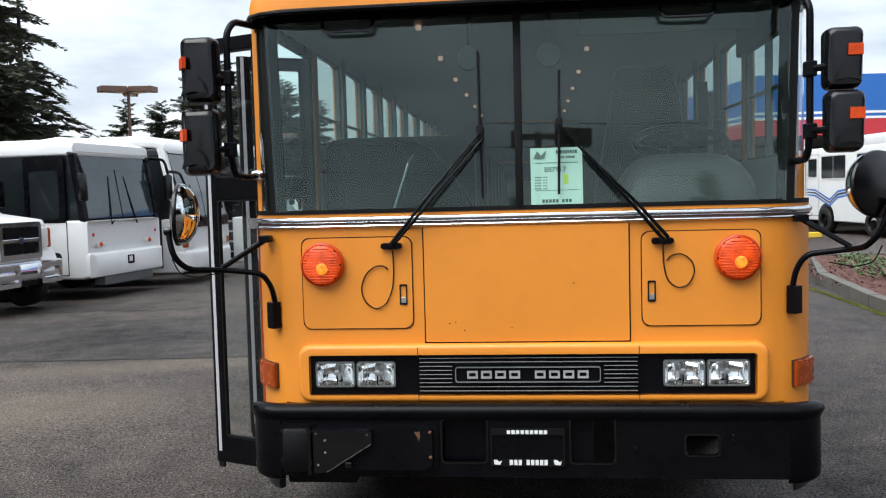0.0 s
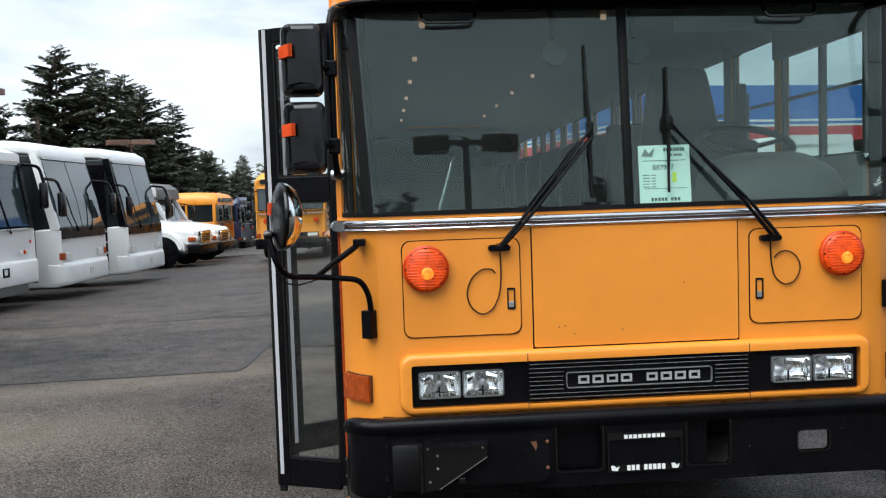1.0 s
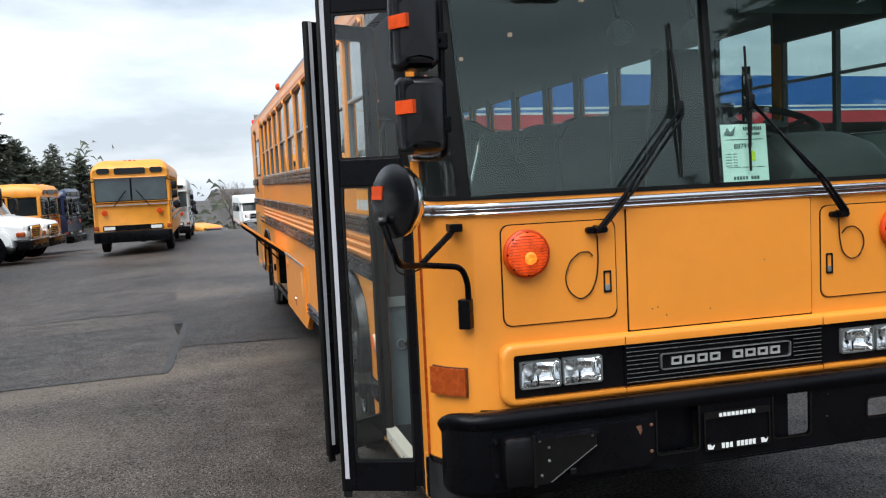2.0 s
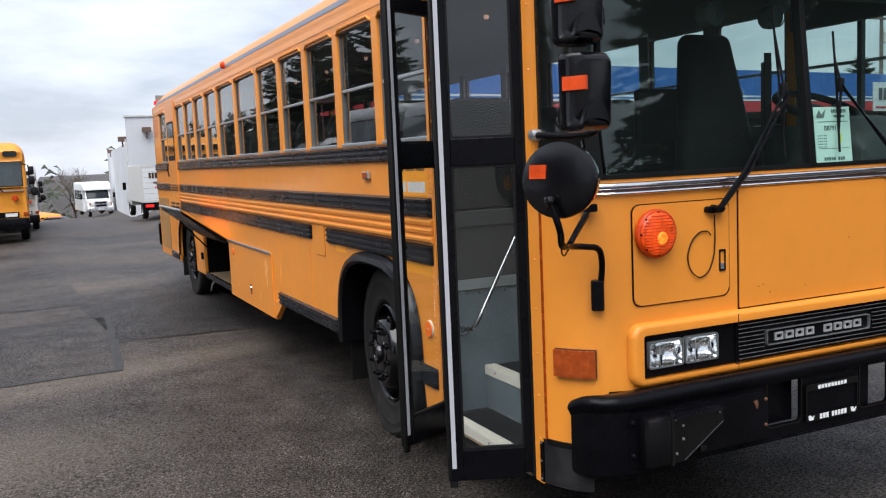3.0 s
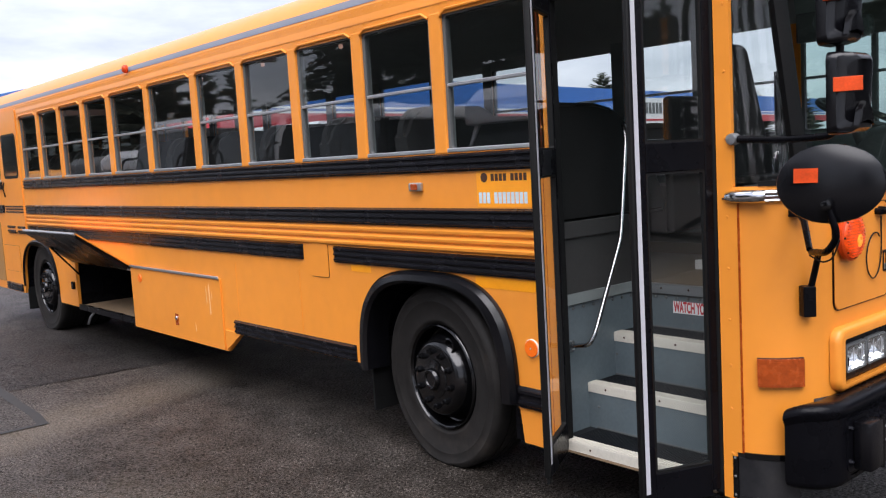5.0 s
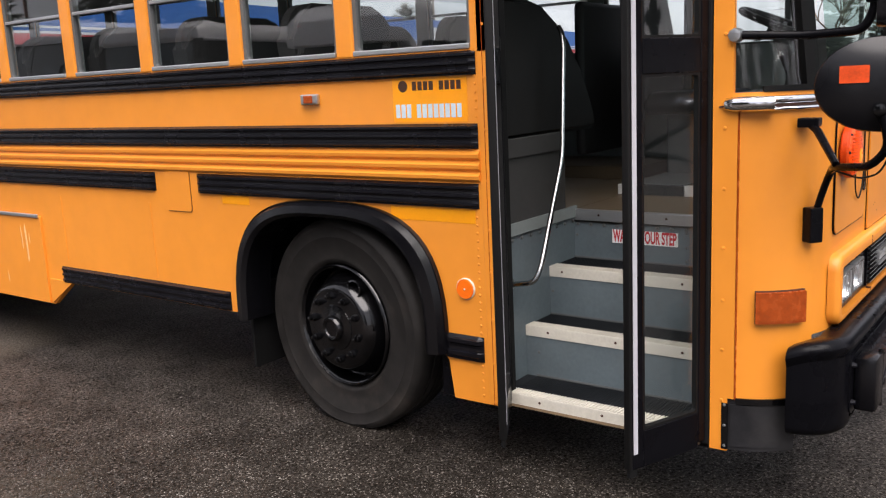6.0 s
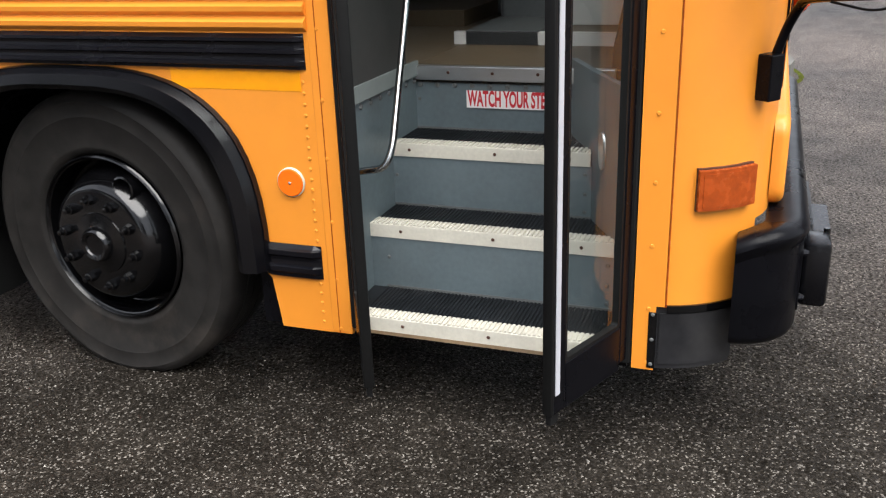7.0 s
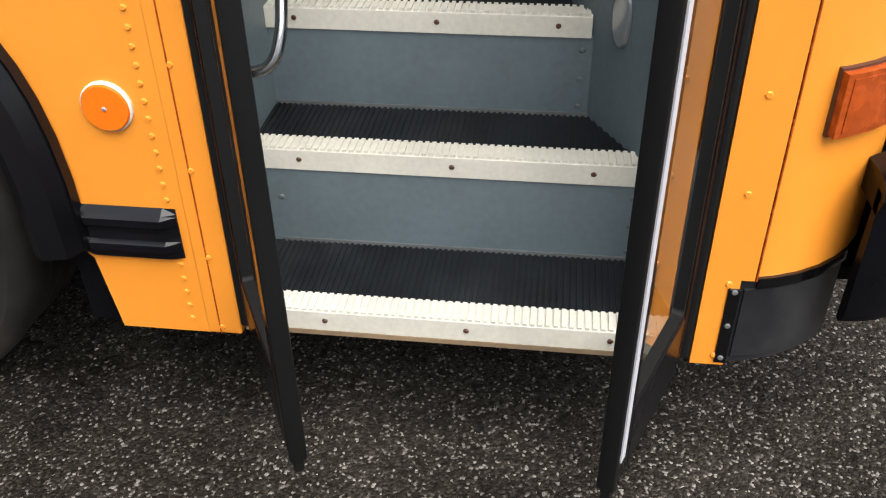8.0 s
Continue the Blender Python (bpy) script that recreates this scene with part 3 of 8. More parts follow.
for s in (-1, 1):
    u0, u1 = sorted((s * 0.482, s * 0.958))
    hatch = part("front_hatch", plate(u0, u1, 1.018, 1.408, 0.032, -0.006, 0.004), YELLOW, bus, "yellow access hatch with a black latch", smooth=True)
    part("hatch_gap", gap_ring(u0, u1, 1.018, 1.408, 0.032, -0.002), BLACK, hatch)
    x = s * 0.52
    latch = frame_prism(BM(), rrect(x - 0.0165, x + 0.0165, 1.118, 1.206, 0.005), rrect(x - 0.011, x + 0.011, 1.126, 1.198, 0.003), "y", -0.011, -0.003)
    part("latch", latch, BLACK_GLOSS, hatch, "black recessed latch")
    part("latch_paddle", bx(x - 0.011, x + 0.011, -0.0075, -0.004, 1.126, 1.150, bev=0.001), STEEL, hatch)
    # big amber lamp
    x, z = s * 0.865, 1.297
    lamp = part("warning_lamp", lathe(BM(), [(0.0, -0.012), (0.088, -0.012), (0.094, -0.018), (0.094, -0.034), (0.086, -0.040)], (x, 0, z), "y", 40), AMBER, bus, "round amber turn lamp, lit", smooth=True)
    lens = lathe(BM(), [(0.084, -0.039), (0.080, -0.046), (0.06, -0.055), (0.03, -0.060), (0.0, -0.061)], (x, 0, z), "y", 40)
    part("lens", lens, AMBER_LIT, lamp, "ribbed amber lens", smooth=True)
    ribs = BM()
    for k in range(-6, 7):
        h = k * 0.0115
        w = math.sqrt(max(0.0, 0.078 ** 2 - h * h))
        tube(ribs, [(x + w * q, -0.0495 - 0.0105 * (1 - ((w * q) ** 2 + h * h) / 0.0064), z + h) for q in (-1, -0.6, -0.2, 0.2, 0.6, 1)], 0.0022, 5)
    part("lens_rib", ribs, AMBER, lamp, smooth=True)
    heads("lamp_screw", [(x + 0.08 * math.cos(k * math.pi / 4), -0.04, z + 0.08 * math.sin(k * math.pi / 4)) for k in range(8)], 0.006, 0.006, BLACK, lamp, "y")
    part("bulb_glow", lathe(BM(), [(0.027, -0.0590), (0.020, -0.0617), (0.011, -0.0628), (0.0, -0.0632)], (x + 0.004, 0, z - 0.014), "y", 24), BULB, lamp, "bright spot of the bulb behind the lens", smooth=True)
    # washer hose curled below the wiper
    hose = BM()
    px = s * 0.565
    if s < 0:
        loop = [(px + 0.004, -0.012, 1.35), (px + 0.006, -0.012, 1.25), (px - 0.002, -0.014, 1.18), (px - 0.03, -0.013, 1.12), (px - 0.075, -0.013, 1.097), (px - 0.122, -0.013, 1.13), (px - 0.14, -0.013, 1.19), (px - 0.115, -0.013, 1.255), (px - 0.07, -0.013, 1.288), (px - 0.03, -0.013, 1.285), (px - 0.018, -0.014, 1.268)]
    else:
        loop = [(px + 0.002, -0.012, 1.36), (px + 0.004, -0.012, 1.27), (px + 0.018, -0.013, 1.205), (px + 0.06, -0.013, 1.172), (px + 0.105, -0.013, 1.185), (px + 0.132, -0.013, 1.24), (px + 0.118, -0.013, 1.29), (px + 0.075, -0.013, 1.318), (px + 0.035, -0.013, 1.31), (px + 0.016, -0.014, 1.288)]
    tube(hose, rounded(loop, 0.03, 3), 0.0028, 6)
    part("washer_hose", hose, GASKET, bus, "thin black washer hose curled on the panel", smooth=True)
    # wiper
    wip = part("wiper", plate(px - 0.045, px + 0.045, 1.358, 1.384, 0.012, -0.03, -0.006, 0.003), BLACK, bus, "black windscreen wiper with double arm", smooth=True)
    part("pivot", lathe(BM(), [(0.0, -0.055), (0.013, -0.052), (0.016, -0.03), (0.018, -0.006)], (px, 0, 1.372), "y", 14), BLACK, wip, smooth=True)
    hx, hz = (-0.178, 1.838) if s < 0 else (0.152, 1.858)
    hy = -0.035 + (hz - 1.5) * LEAN
    arm = BM()
    for o in (0.0, 0.024):
        tube(arm, [(px + o * 0.8, -0.045, 1.378 + o * 0.3), (px + (hx - px) * 0.3 + o, -0.062, 1.378 + (hz - 1.378) * 0.3), (hx + o * 0.6, hy - 0.01, hz - o)], [0.009, 0.0075, 0.005], 6)
    part("wiper_arm", arm, BLACK, wip, smooth=True)
    bl = BM()
    zt, zb = (2.185, 1.563) if s < 0 else (2.09, 1.573)
    def on(z, o):
        return (hx + (0.012 if s > 0 else -0.0) * (z - hz) / 0.3 - 0.018 * (z - hz), -0.012 - o + (z - 1.5) * LEAN, z)
    tube(bl, [on(zt, 0.0), on(hz, 0.003), on(zb, 0.0)], 0.0055, 6)
    tube(bl, [on(zt - 0.12, 0.002), on(hz, 0.028), on(zb + 0.10, 0.002)], 0.006, 6)
    box(bl, hx - 0.014, hx + 0.014, hy - 0.012, hy + 0.012, hz - 0.03, hz + 0.03, bev=0.004)
    part("blade", bl, GASKET, wip, smooth=True)

# raised surround of headlamps and grille
bez = BM()
rows = []
for d, r, y in ((0.0, 0.055, 0.004), (0.0, 0.055, -0.016), (0.004, 0.052, -0.027), (0.012, 0.045, -0.034), (0.020, 0.040, -0.036)):
    rows.append([bez.verts.new((u, y, v)) for u, v in rrect(-0.988 + d, 0.988 - d, 0.700 + d, 0.950 - d, r, 6)])
for d, r, y in ((0.003, 0.012, -0.035), (0.0, 0.008, -0.030), (0.0, 0.008, -0.008)):
    rows.append([bez.verts.new((u, y, v)) for u, v in rrect(-0.938 + d - 0.003, 0.938 - d + 0.003, 0.730 + d - 0.003, 0.905 - d + 0.003, r, 6)])
for A, B in zip(rows, rows[1:]):
    for i in range(len(A)):
        bez.faces.new((A[i], A[(i + 1) % len(A)], B[(i + 1) % len(A)], B[i]))
bezel = part("lamp_surround", bez, YELLOW, bus, "raised yellow surround of lamps and grille", smooth=True)
for x in (-0.463, 0.463):
    part("joint_line", bx(x - 0.0015, x + 0.0015, -0.0368, -0.02, 0.712, 0.735), DARKTXT, bezel)
    part("joint_line", bx(x - 0.0015, x + 0.0015, -0.0368, -0.02, 0.90, 0.938), DARKTXT, bezel)
part("lamp_backing", bx(-0.562, 0.562, -0.012, 0.0, 0.732, 0.904), BLACK, bezel)
for s in (-1, 1):
    for u0, u1, z0, z1 in ((0.562, 0.934, 0.876, 0.904), (0.562, 0.934, 0.732, 0.765), (0.910, 0.934, 0.765, 0.876), (0.731, 0.739, 0.765, 0.876)):
        part("lamp_backing", bx(*sorted((s * u0, s * u1)), -0.012, 0.0, z0, z1), BLACK, bezel)
    for u0, u1 in ((0.562, 0.731), (0.739, 0.910)):
        a, b = sorted((s * u0, s * u1))
        z0, z1 = 0.766, 0.875
        lamp = part("headlamp", frame_prism(BM(), rrect(a, b, z0, z1, 0.012), rrect(a + 0.006, b - 0.006, z0 + 0.006, z1 - 0.006, 0.009), "y", -0.028, -0.006), INDARK, bus, "rectangular sealed-beam headlamp in a black surround", smooth=True)
        # a bowl with a flat-floored, flat-roofed outline and a round middle
        dish, N, M = BM(), 26, 18
        g = [[None] * (M + 1) for _ in range(N + 1)]
        for i in range(N + 1):
            for j in range(M + 1):
                u, v = -1 + 2 * i / N, -1 + 2 * j / M
                d = 0.060 * (1 - min(1.0, 0.62 * u * u + 0.38 * v * v) ** 1.1) * min(1.0, (1 - abs(v)) / 0.16 + 0.02) * min(1.0, (1 - abs(u)) / 0.12 + 0.02)
                g[i][j] = dish.verts.new(((a + b) / 2 + u * (b - a - 0.012) / 2, -0.022 + d, (z0 + z1) / 2 + v * (z1 - z0 - 0.012) / 2))
        for i in range(N):
            for j in range(M):
                dish.faces.new((g[i][j], g[i + 1][j], g[i + 1][j + 1], g[i][j + 1]))
        part("reflector", dish, REFLECTOR, lamp, "chrome reflector bowl", smooth=True)
        c = (a + b) / 2
        part("bulb_shield", lathe(BM(), [(0.0, -0.004), (0.013, 0.0), (0.014, 0.022), (0.010, 0.034)], (c, 0, 0.822), "y", 14), STEEL, lamp, smooth=True)
        part("shield_stay", bx(c - 0.003, c + 0.003, 0.004, 0.010, 0.775, 0.812), BLACK, lamp)
        # moulded glass: flutes at both ends, a lens block in the middle
        lens = plate(a + 0.005, b - 0.005, z0 + 0.005, z1 - 0.005, 0.008, -0.0295, -0.027, 0)
        part("lens", lens, LAMPGLASS, lamp, "clear lamp glass", shadow=False)
        for q in (-0.036, 0.036):
            part("lens_rib", tube(BM(), [(c + q, -0.0305, z0 + 0.012), (c + q * 1.05, -0.0315, (z0 + z1) / 2), (c + q, -0.0305, z1 - 0.012)], 0.0016, 5), STEEL, lamp, smooth=True)
grille = part("grille", bx(-0.462, 0.462, -0.020, -0.010, 0.735, 0.90), BLACK, bus, "black slatted grille with name plate")
for k in range(9):
    z = 0.748 + k * 0.0176
    for a, b in (((-0.458, 0.458),) if not (0.778 < z < 0.858) else ((-0.458, -0.318), (0.318, 0.458))):
        part("slat", bx(a, b, -0.031, -0.019, z - 0.0035, z + 0.0035, bev=0.0015, seg=1), BLACK_GLOSS, grille)
        part("slat_edge", bx(a, b, -0.0325, -0.0312, z + 0.0005, z + 0.002), STEEL, grille)
badge = frame_prism(BM(), rrect(-0.305, 0.305, 0.785, 0.851, 0.012), rrect(-0.302, 0.302, 0.788, 0.848, 0.009), "y", -0.034, -0.02)
part("name_plate", badge, STEEL, grille, "thin silver border of the name plate")
bars("name_letter", [4, 4], -0.262, 0.262, 0.801, 0.834, lambda u, v, d: (u, -0.0205 - d, v), 0.008, SILVERTXT, grille, "wide silver block letter", hollow=0.0085)

# corner marker lamps
for s in (-1, 1):
    a, b = sorted((s * 1.2217, s * 1.1155))
    lamp = part("corner_lamp", shell(0.748, 0.854, out=0.024, thick=0.026, x0=a, x1=b), AMBER_OLD, bus, "wraparound amber corner lamp", smooth=True)
    # dark rim behind the lens, standing for its brown frame edge and shadow line
    part("dark_rim_line", shell(0.744, 0.858, out=0.009, thick=0.012, x0=min(s * 1.2085, s * 1.102), x1=max(s * 1.2085, s * 1.102)), DARKTXT, lamp, smooth=True)
    part("lens_border", shell(0.756, 0.846, out=0.0258, thick=0.004, x0=min(s * 1.219, s * 1.123), x1=max(s * 1.219, s * 1.123)), AMBER_OLD, lamp, smooth=True)

# windscreen: rubber, posts, panes, corner glass
part("windscreen_seal", shell(1.512, 1.531, out=0.006, thick=0.04, x0=-1.2, x1=1.2), GASKET, bus, "black rubber windscreen seal", smooth=True)
part("windscreen_header", lean(shell(2.342, 2.40, out=0.004, thick=0.05)), BLACK, bus, smooth=True)
for x in (-0.018,):
    part("windscreen_divider", lean(bx(x - 0.016, x + 0.016, -0.016, 0.03, 1.526, 2.346, bev=0.004)), GASKET, bus, "black centre bar between the panes", smooth=True)
for s in (-1, 1):
    a, b = sorted((s * 1.062, s * 1.108))
    part("corner_post", lean(shell(1.526, 2.346, out=0.006, thick=0.05, x0=a, x1=b)), GASKET, bus, "black windscreen corner post", smooth=True)
    a, b = (-1.067, -0.03) if s < 0 else (-0.006, 1.067)
    part("windscreen_pane", lean(quad((a, 0.0, 1.526), (b, 0.02 if s > 0 else 0.0, 1.526), (b, 0.02 if s > 0 else 0.0, 2.344), (a, 0.0, 2.344))), WINDSCREEN, bus, "grey-green windscreen glass, hazy", shadow=False, smooth=True)
    a, b = (-1.2125, -1.104) if s < 0 else (1.104, 1.2125)
    part("corner_pane", lean(curved_pane(1.526, 2.344, a, b)), DOORGLASS, bus, "narrow corner glass", shadow=False, smooth=True)
    # grab handle over the pane
    hx0, hx1 = (-0.848, -0.628) if s < 0 else (0.572, 0.792)
    part("grab_handle", lean(tube(BM(), rounded([(hx0, 0.0, 2.40), (hx0, -0.035, 2.315), (hx0 + 0.015, -0.04, 2.288), (hx1 - 0.015, -0.04, 2.288), (hx1, -0.035, 2.315), (hx1, 0.0, 2.40)], 0.015), 0.0075, 8)), BLACK_GLOSS, bus, "black grab handle over the windscreen", smooth=True)


# door side wall ------------------------------------------------------------
def arch(c, a, b, z0, n=18, p=0.78):
    """Points of a squarish wheel arch from rear to front."""
    pts = []
    for i in range(n + 1):
        t = math.pi * i / n
        cy, sy = math.cos(t), math.sin(t)
        pts.append((c + a * math.copysign(abs(cy) ** p, cy), z0 + b * abs(sy) ** p))
    return pts


FW, RW = 2.09, 9.0   # axles
front_arch = arch(2.10, 0.62, 0.60, 0.47)
rear_arch = arch(RW, 0.62, 0.55, 0.47)
low = [(1.245, 0.266), (1.425, 0.266), (1.447, 0.43)] + front_arch[::-1][0:] + [(2.76, 0.478), (4.30, 0.478), (4.52, 0.325), (6.29, 0.325), (6.29, 0.885), (7.80, 0.885), (7.80, 0.37), (8.36, 0.37)] + rear_arch[::-1] + [(9.66, 0.37), (REAR, 0.37), (REAR, 1.715), (1.245, 1.715)]
for s in (-1, 1):
    pts = list(low)
    if s > 0:
        pts = [(0.30, 0.46), (1.45, 0.46), (1.475, 0.47)] + front_arch[::-1] + [(2.76, 0.35), (8.36, 0.35)] + rear_arch[::-1] + [(9.66, 0.37), (REAR, 0.37), (REAR, 1.715), (0.30, 1.715)]
    side = part("side_wall", prism(BM(), pts, "x", s * W, s * (W - 0.03)), YELLOW, bus, "yellow steel side wall with ribs and wheel arches")
    # wall over the windows
    y0 = 0.31
    part("window_header", bx(*sorted((s * W, s * (W - 0.045))), y0, REAR, HEAD - 0.012, 2.56), YELLOW, bus)
    # window posts
    ys = list(POSTS)
    for y in ys:
        part("window_post", bx(*sorted((s * (W + 0.004), s * (W - 0.05))), y - 0.047, y + 0.047, SILL - 0.012, HEAD, bev=0.006), YELLOW, bus)
        part("post_lining", bx(*sorted((s * (W - 0.0505), s * (W - 0.062))), y - 0.052, y + 0.052, SILL - 0.012, HEAD + 0.05), INGREY, bus)
    part("window_post", bx(*sorted((s * (W + 0.002), s * (W - 0.05))), 1.205, 1.275, 1.70, HEAD), YELLOW, bus)
    part("window_post", bx(*sorted((s * W, s * (W - 0.05))), 10.11, 10.19, 1.70, HEAD), YELLOW, bus)
    part("window_post", bx(*sorted((s * W, s * (W - 0.05))), 10.80, REAR, 1.70, HEAD), YELLOW, bus)
    spans = [(1.275, ys[0] - 0.047)] + [(a + 0.047, b - 0.047) for a, b in zip(ys, ys[1:])] + [(10.19, 10.80)]
    if s > 0:
        spans.insert(0, (0.36, 1.205))
    for k, (a, b) in enumerate(spans):
        win = part("window", frame_prism(BM(), rrect(a, b, SILL - 0.006, HEAD - 0.004, 0.012), rrect(a + 0.020, b - 0.020, SILL + 0.012, HEAD - 0.022, 0.02), "x", s * (W - 0.012), s * (W - 0.042)), INDARK, bus, "two-part side window in a dark frame")
        part("sash_bar", bx(*sorted((s * (W - 0.008), s * (W - 0.03))), a + 0.018, b - 0.018, 2.046, 2.064, bev=0.003), STEEL, win, "bright aluminium meeting bar")
        part("sill", bx(*sorted((s * (W + 0.006), s * (W - 0.03))), a + 0.004, b - 0.004, SILL - 0.008, SILL + 0.014, bev=0.004), STEEL, win, "aluminium sill")
        part("upper_pane", side_pane(s * (W - 0.020), a + 0.016, b - 0.016, 2.055, HEAD - 0.018), SIDEGLASS, win, shadow=False)
        part("lower_pane", side_pane(s * (W - 0.028), a + 0.016, b - 0.016, SILL + 0.008, 2.055), SIDEGLASS, win, shadow=False)
        eyebrow = tube(BM(), [(s * (W + 0.004), a + 0.0, HEAD - 0.02), (s * (W + 0.006), a + 0.05, HEAD + 0.008), (s * (W + 0.006), b - 0.05, HEAD + 0.008), (s * (W + 0.004), b - 0.0, HEAD - 0.02)], 0.008, 6)
        part("drip_moulding", eyebrow, YELLOW, win, smooth=True)
    # inside lining
    lining = BM()
    for ya, yb, zb in ((1.26 if s < 0 else 0.35, 1.42, 0.975), (1.42, 2.80, 1.06), (2.80, REAR - 0.06, 0.975)):
        box(lining, *sorted((s * (W - 0.035), s * (W - 0.06))), ya, yb, zb, SILL)
    part("wall_lining", lining, INGREY, bus, "grey interior wall lining")
    part("skirt_end", bx(*sorted((s * W, s * 0.4)), REAR - 0.03, REAR, 0.37, 2.56), YELLOW, bus)


def rail(y0, y1, z0, z1, s=-1, parent=bus, ridges=3, out=0.022):
    """A black rub rail with pressed ridges and chamfered ends."""
    prof = [(0.0, z0)]
    h = (z1 - z0) / ridges
    for k in range(ridges):
        b = z0 + k * h
        prof += [(out * 0.55, b + h * 0.06), (out * 0.62, b + h * 0.28), (out, b + h * 0.42), (out, b + h * 0.70), (out * 0.6, b + h * 0.80)]
    prof += [(0.0, z1)]
    bm = BM()
    e = 0.025
    rings = []
    for y, f in ((y0, 0.15), (y0 + e, 1.0), (y1 - e, 1.0), (y1, 0.15)):
        rings.append([bm.verts.new((s * (W + 0.001 + p[0] * f), y, p[1])) for p in prof])
    for A, B in zip(rings, rings[1:]):
        for i in range(len(prof) - 1):
            bm.faces.new((A[i], A[i + 1], B[i + 1], B[i]))
    bm.faces.new(rings[0])
    bm.faces.new(rings[-1])
    return part("rub_rail", bm, RAIL, parent, "black ridged rub rail")


for s in (-1, 1):
    rail(1.255, 9.27, 1.612, 1.706, s)
    rail(10.16, REAR, 1.612, 1.706, s)
    rail(1.255, 9.27, 1.325, 1.425, s)
    rail(9.34, 10.08, 1.325, 1.425, s)
    rail(10.16, REAR, 1.325, 1.425, s)
    rail(1.262, 3.0, 1.085, 1.186, s)
    rail(3.35, 9.27, 1.085, 1.186, s)
    rail(9.34, 9.66, 1.085, 1.186, s, ridges=2)
    rail(9.73, 10.08, 1.085, 1.186, s, ridges=2)
    rail(2.82, 4.38, 0.482, 0.582, s)
    rail(9.72, 10.38, 0.38, 0.47, s)
    rail(1.264, 1.46, 0.444, 0.552, s, ridges=2)
    # pressed yellow ribs
    bm = BM()
    prof = [(0, 1.190)]
    for k in range(3):
        b = 1.192 + k * 0.043
        prof += [(0.002, b), (0.016, b + 0.012), (0.018, b + 0.026), (0.003, b + 0.038)]
    prof += [(0, 1.323)]
    A = [bm.verts.new((s * (W + p[0]), 1.25, p[1])) for p in prof]
    B = [bm.verts.new((s * (W + p[0]), 9.29, p[1])) for p in prof]
    for i in range(len(prof) - 1):
        bm.faces.new((A[i], A[i + 1], B[i + 1], B[i]))
    bm.faces.new(A)
    part("pressed_ribs", bm, YELLOW, bus, "three pressed yellow ribs along the side")

# rivets on the door side
rv = BM()
studs(rv, [(-W, 1.277, z) for z in np.arange(0.30, 0.44, 0.032)] + [(-W, 1.277, z) for z in np.arange(0.57, 1.08, 0.032)], 0.0064, 0.0035)
studs(rv, [(-W, 1.262, z) for z in np.arange(1.45, 1.62, 0.032)], 0.006, 0.004)
studs(rv, [(-W, y, z) for y in (1.2185,) for z in (0.283, 0.449, 0.634, 0.83, 1.0, 1.2, 1.4, 1.6, 1.8, 2.0, 2.2)], 0.008, 0.005)
studs(rv, [(-W, 0.2815, z) for z in (0.303, 0.465, 0.646, 0.82, 1.0, 1.2, 1.4, 1.7, 1.95, 2.2)], 0.008, 0.005)
studs(rv, [(-W, y, z) for y in np.arange(1.4, REAR, 0.06) for z in (2.462, 2.54)], 0.004, 0.003, n=5)
tagged(part("rivets", rv, YELLOW, bus, "rows of painted rivets"), kind="stuff")
studf = BM()
studs(studf, [(x, -0.018, 2.415 + LEAN * 0) for x in np.arange(-0.9, 0.95, 0.045)], 0.005, 0.004, "y")
for p in studf.verts:
    p.co.y += 0.03
tagged(part("cap_rivets", studf, YELLOW, bus), kind="stuff")

# pillars at the entrance door
part("front_pillar", prism(BM(), [(0.262, 0.280), (0.322, 0.280), (0.322, 2.44), (0.256, 2.44), (0.256, 1.508), (0.240, 1.508), (0.240, 0.474), (0.262, 0.474)], "x", -W - 0.002, -W + 0.018), YELLOW, bus, "yellow front door pillar with screws")
for s in (-1, 1):
    a, b = sorted((s * 9.0, s * 1.06))
    part("corner_panel", shell(0.476, 1.450, x0=a, x1=b), YELLOW, bus, "rounded yellow corner panel", smooth=True)
part("rear_jamb", bx(-W - 0.002, -W + 0.05, 1.180, 1.250, 0.266, 2.44, bev=0.005), YELLOW, bus, "yellow rear door jamb")
part("jamb_seal", bx(-W - 0.006, -W + 0.04, 1.140, 1.180, 0.29, 2.36, bev=0.006), GASKET, bus, "black rubber door seal")
part("jamb_seal", bx(-W - 0.006, -W + 0.04, 0.325, 0.36, 0.29, 2.36, bev=0.006), GASKET, bus, "black rubber door seal")
part("pillar_lining", bx(-W + 0.018, -W + 0.045, 0.266, 0.325, 1.0, 2.36, bev=0.004), GASKET, bus, "black inner pillar lining")
part("door_header", bx(-W, -W + 0.05, 0.325, 1.175, 2.36, 2.44), BLACK, bus)
part("pillar_seam", bx(-W - 0.003, -W + 0.01, 0.2355, 0.238, 0.474, 1.45), AMBER_OLD, bus)
part("pillar_seam", bx(-W - 0.0035, -W + 0.01, 1.2215, 1.2238, 0.267, 2.40), AMBER_OLD, bus)
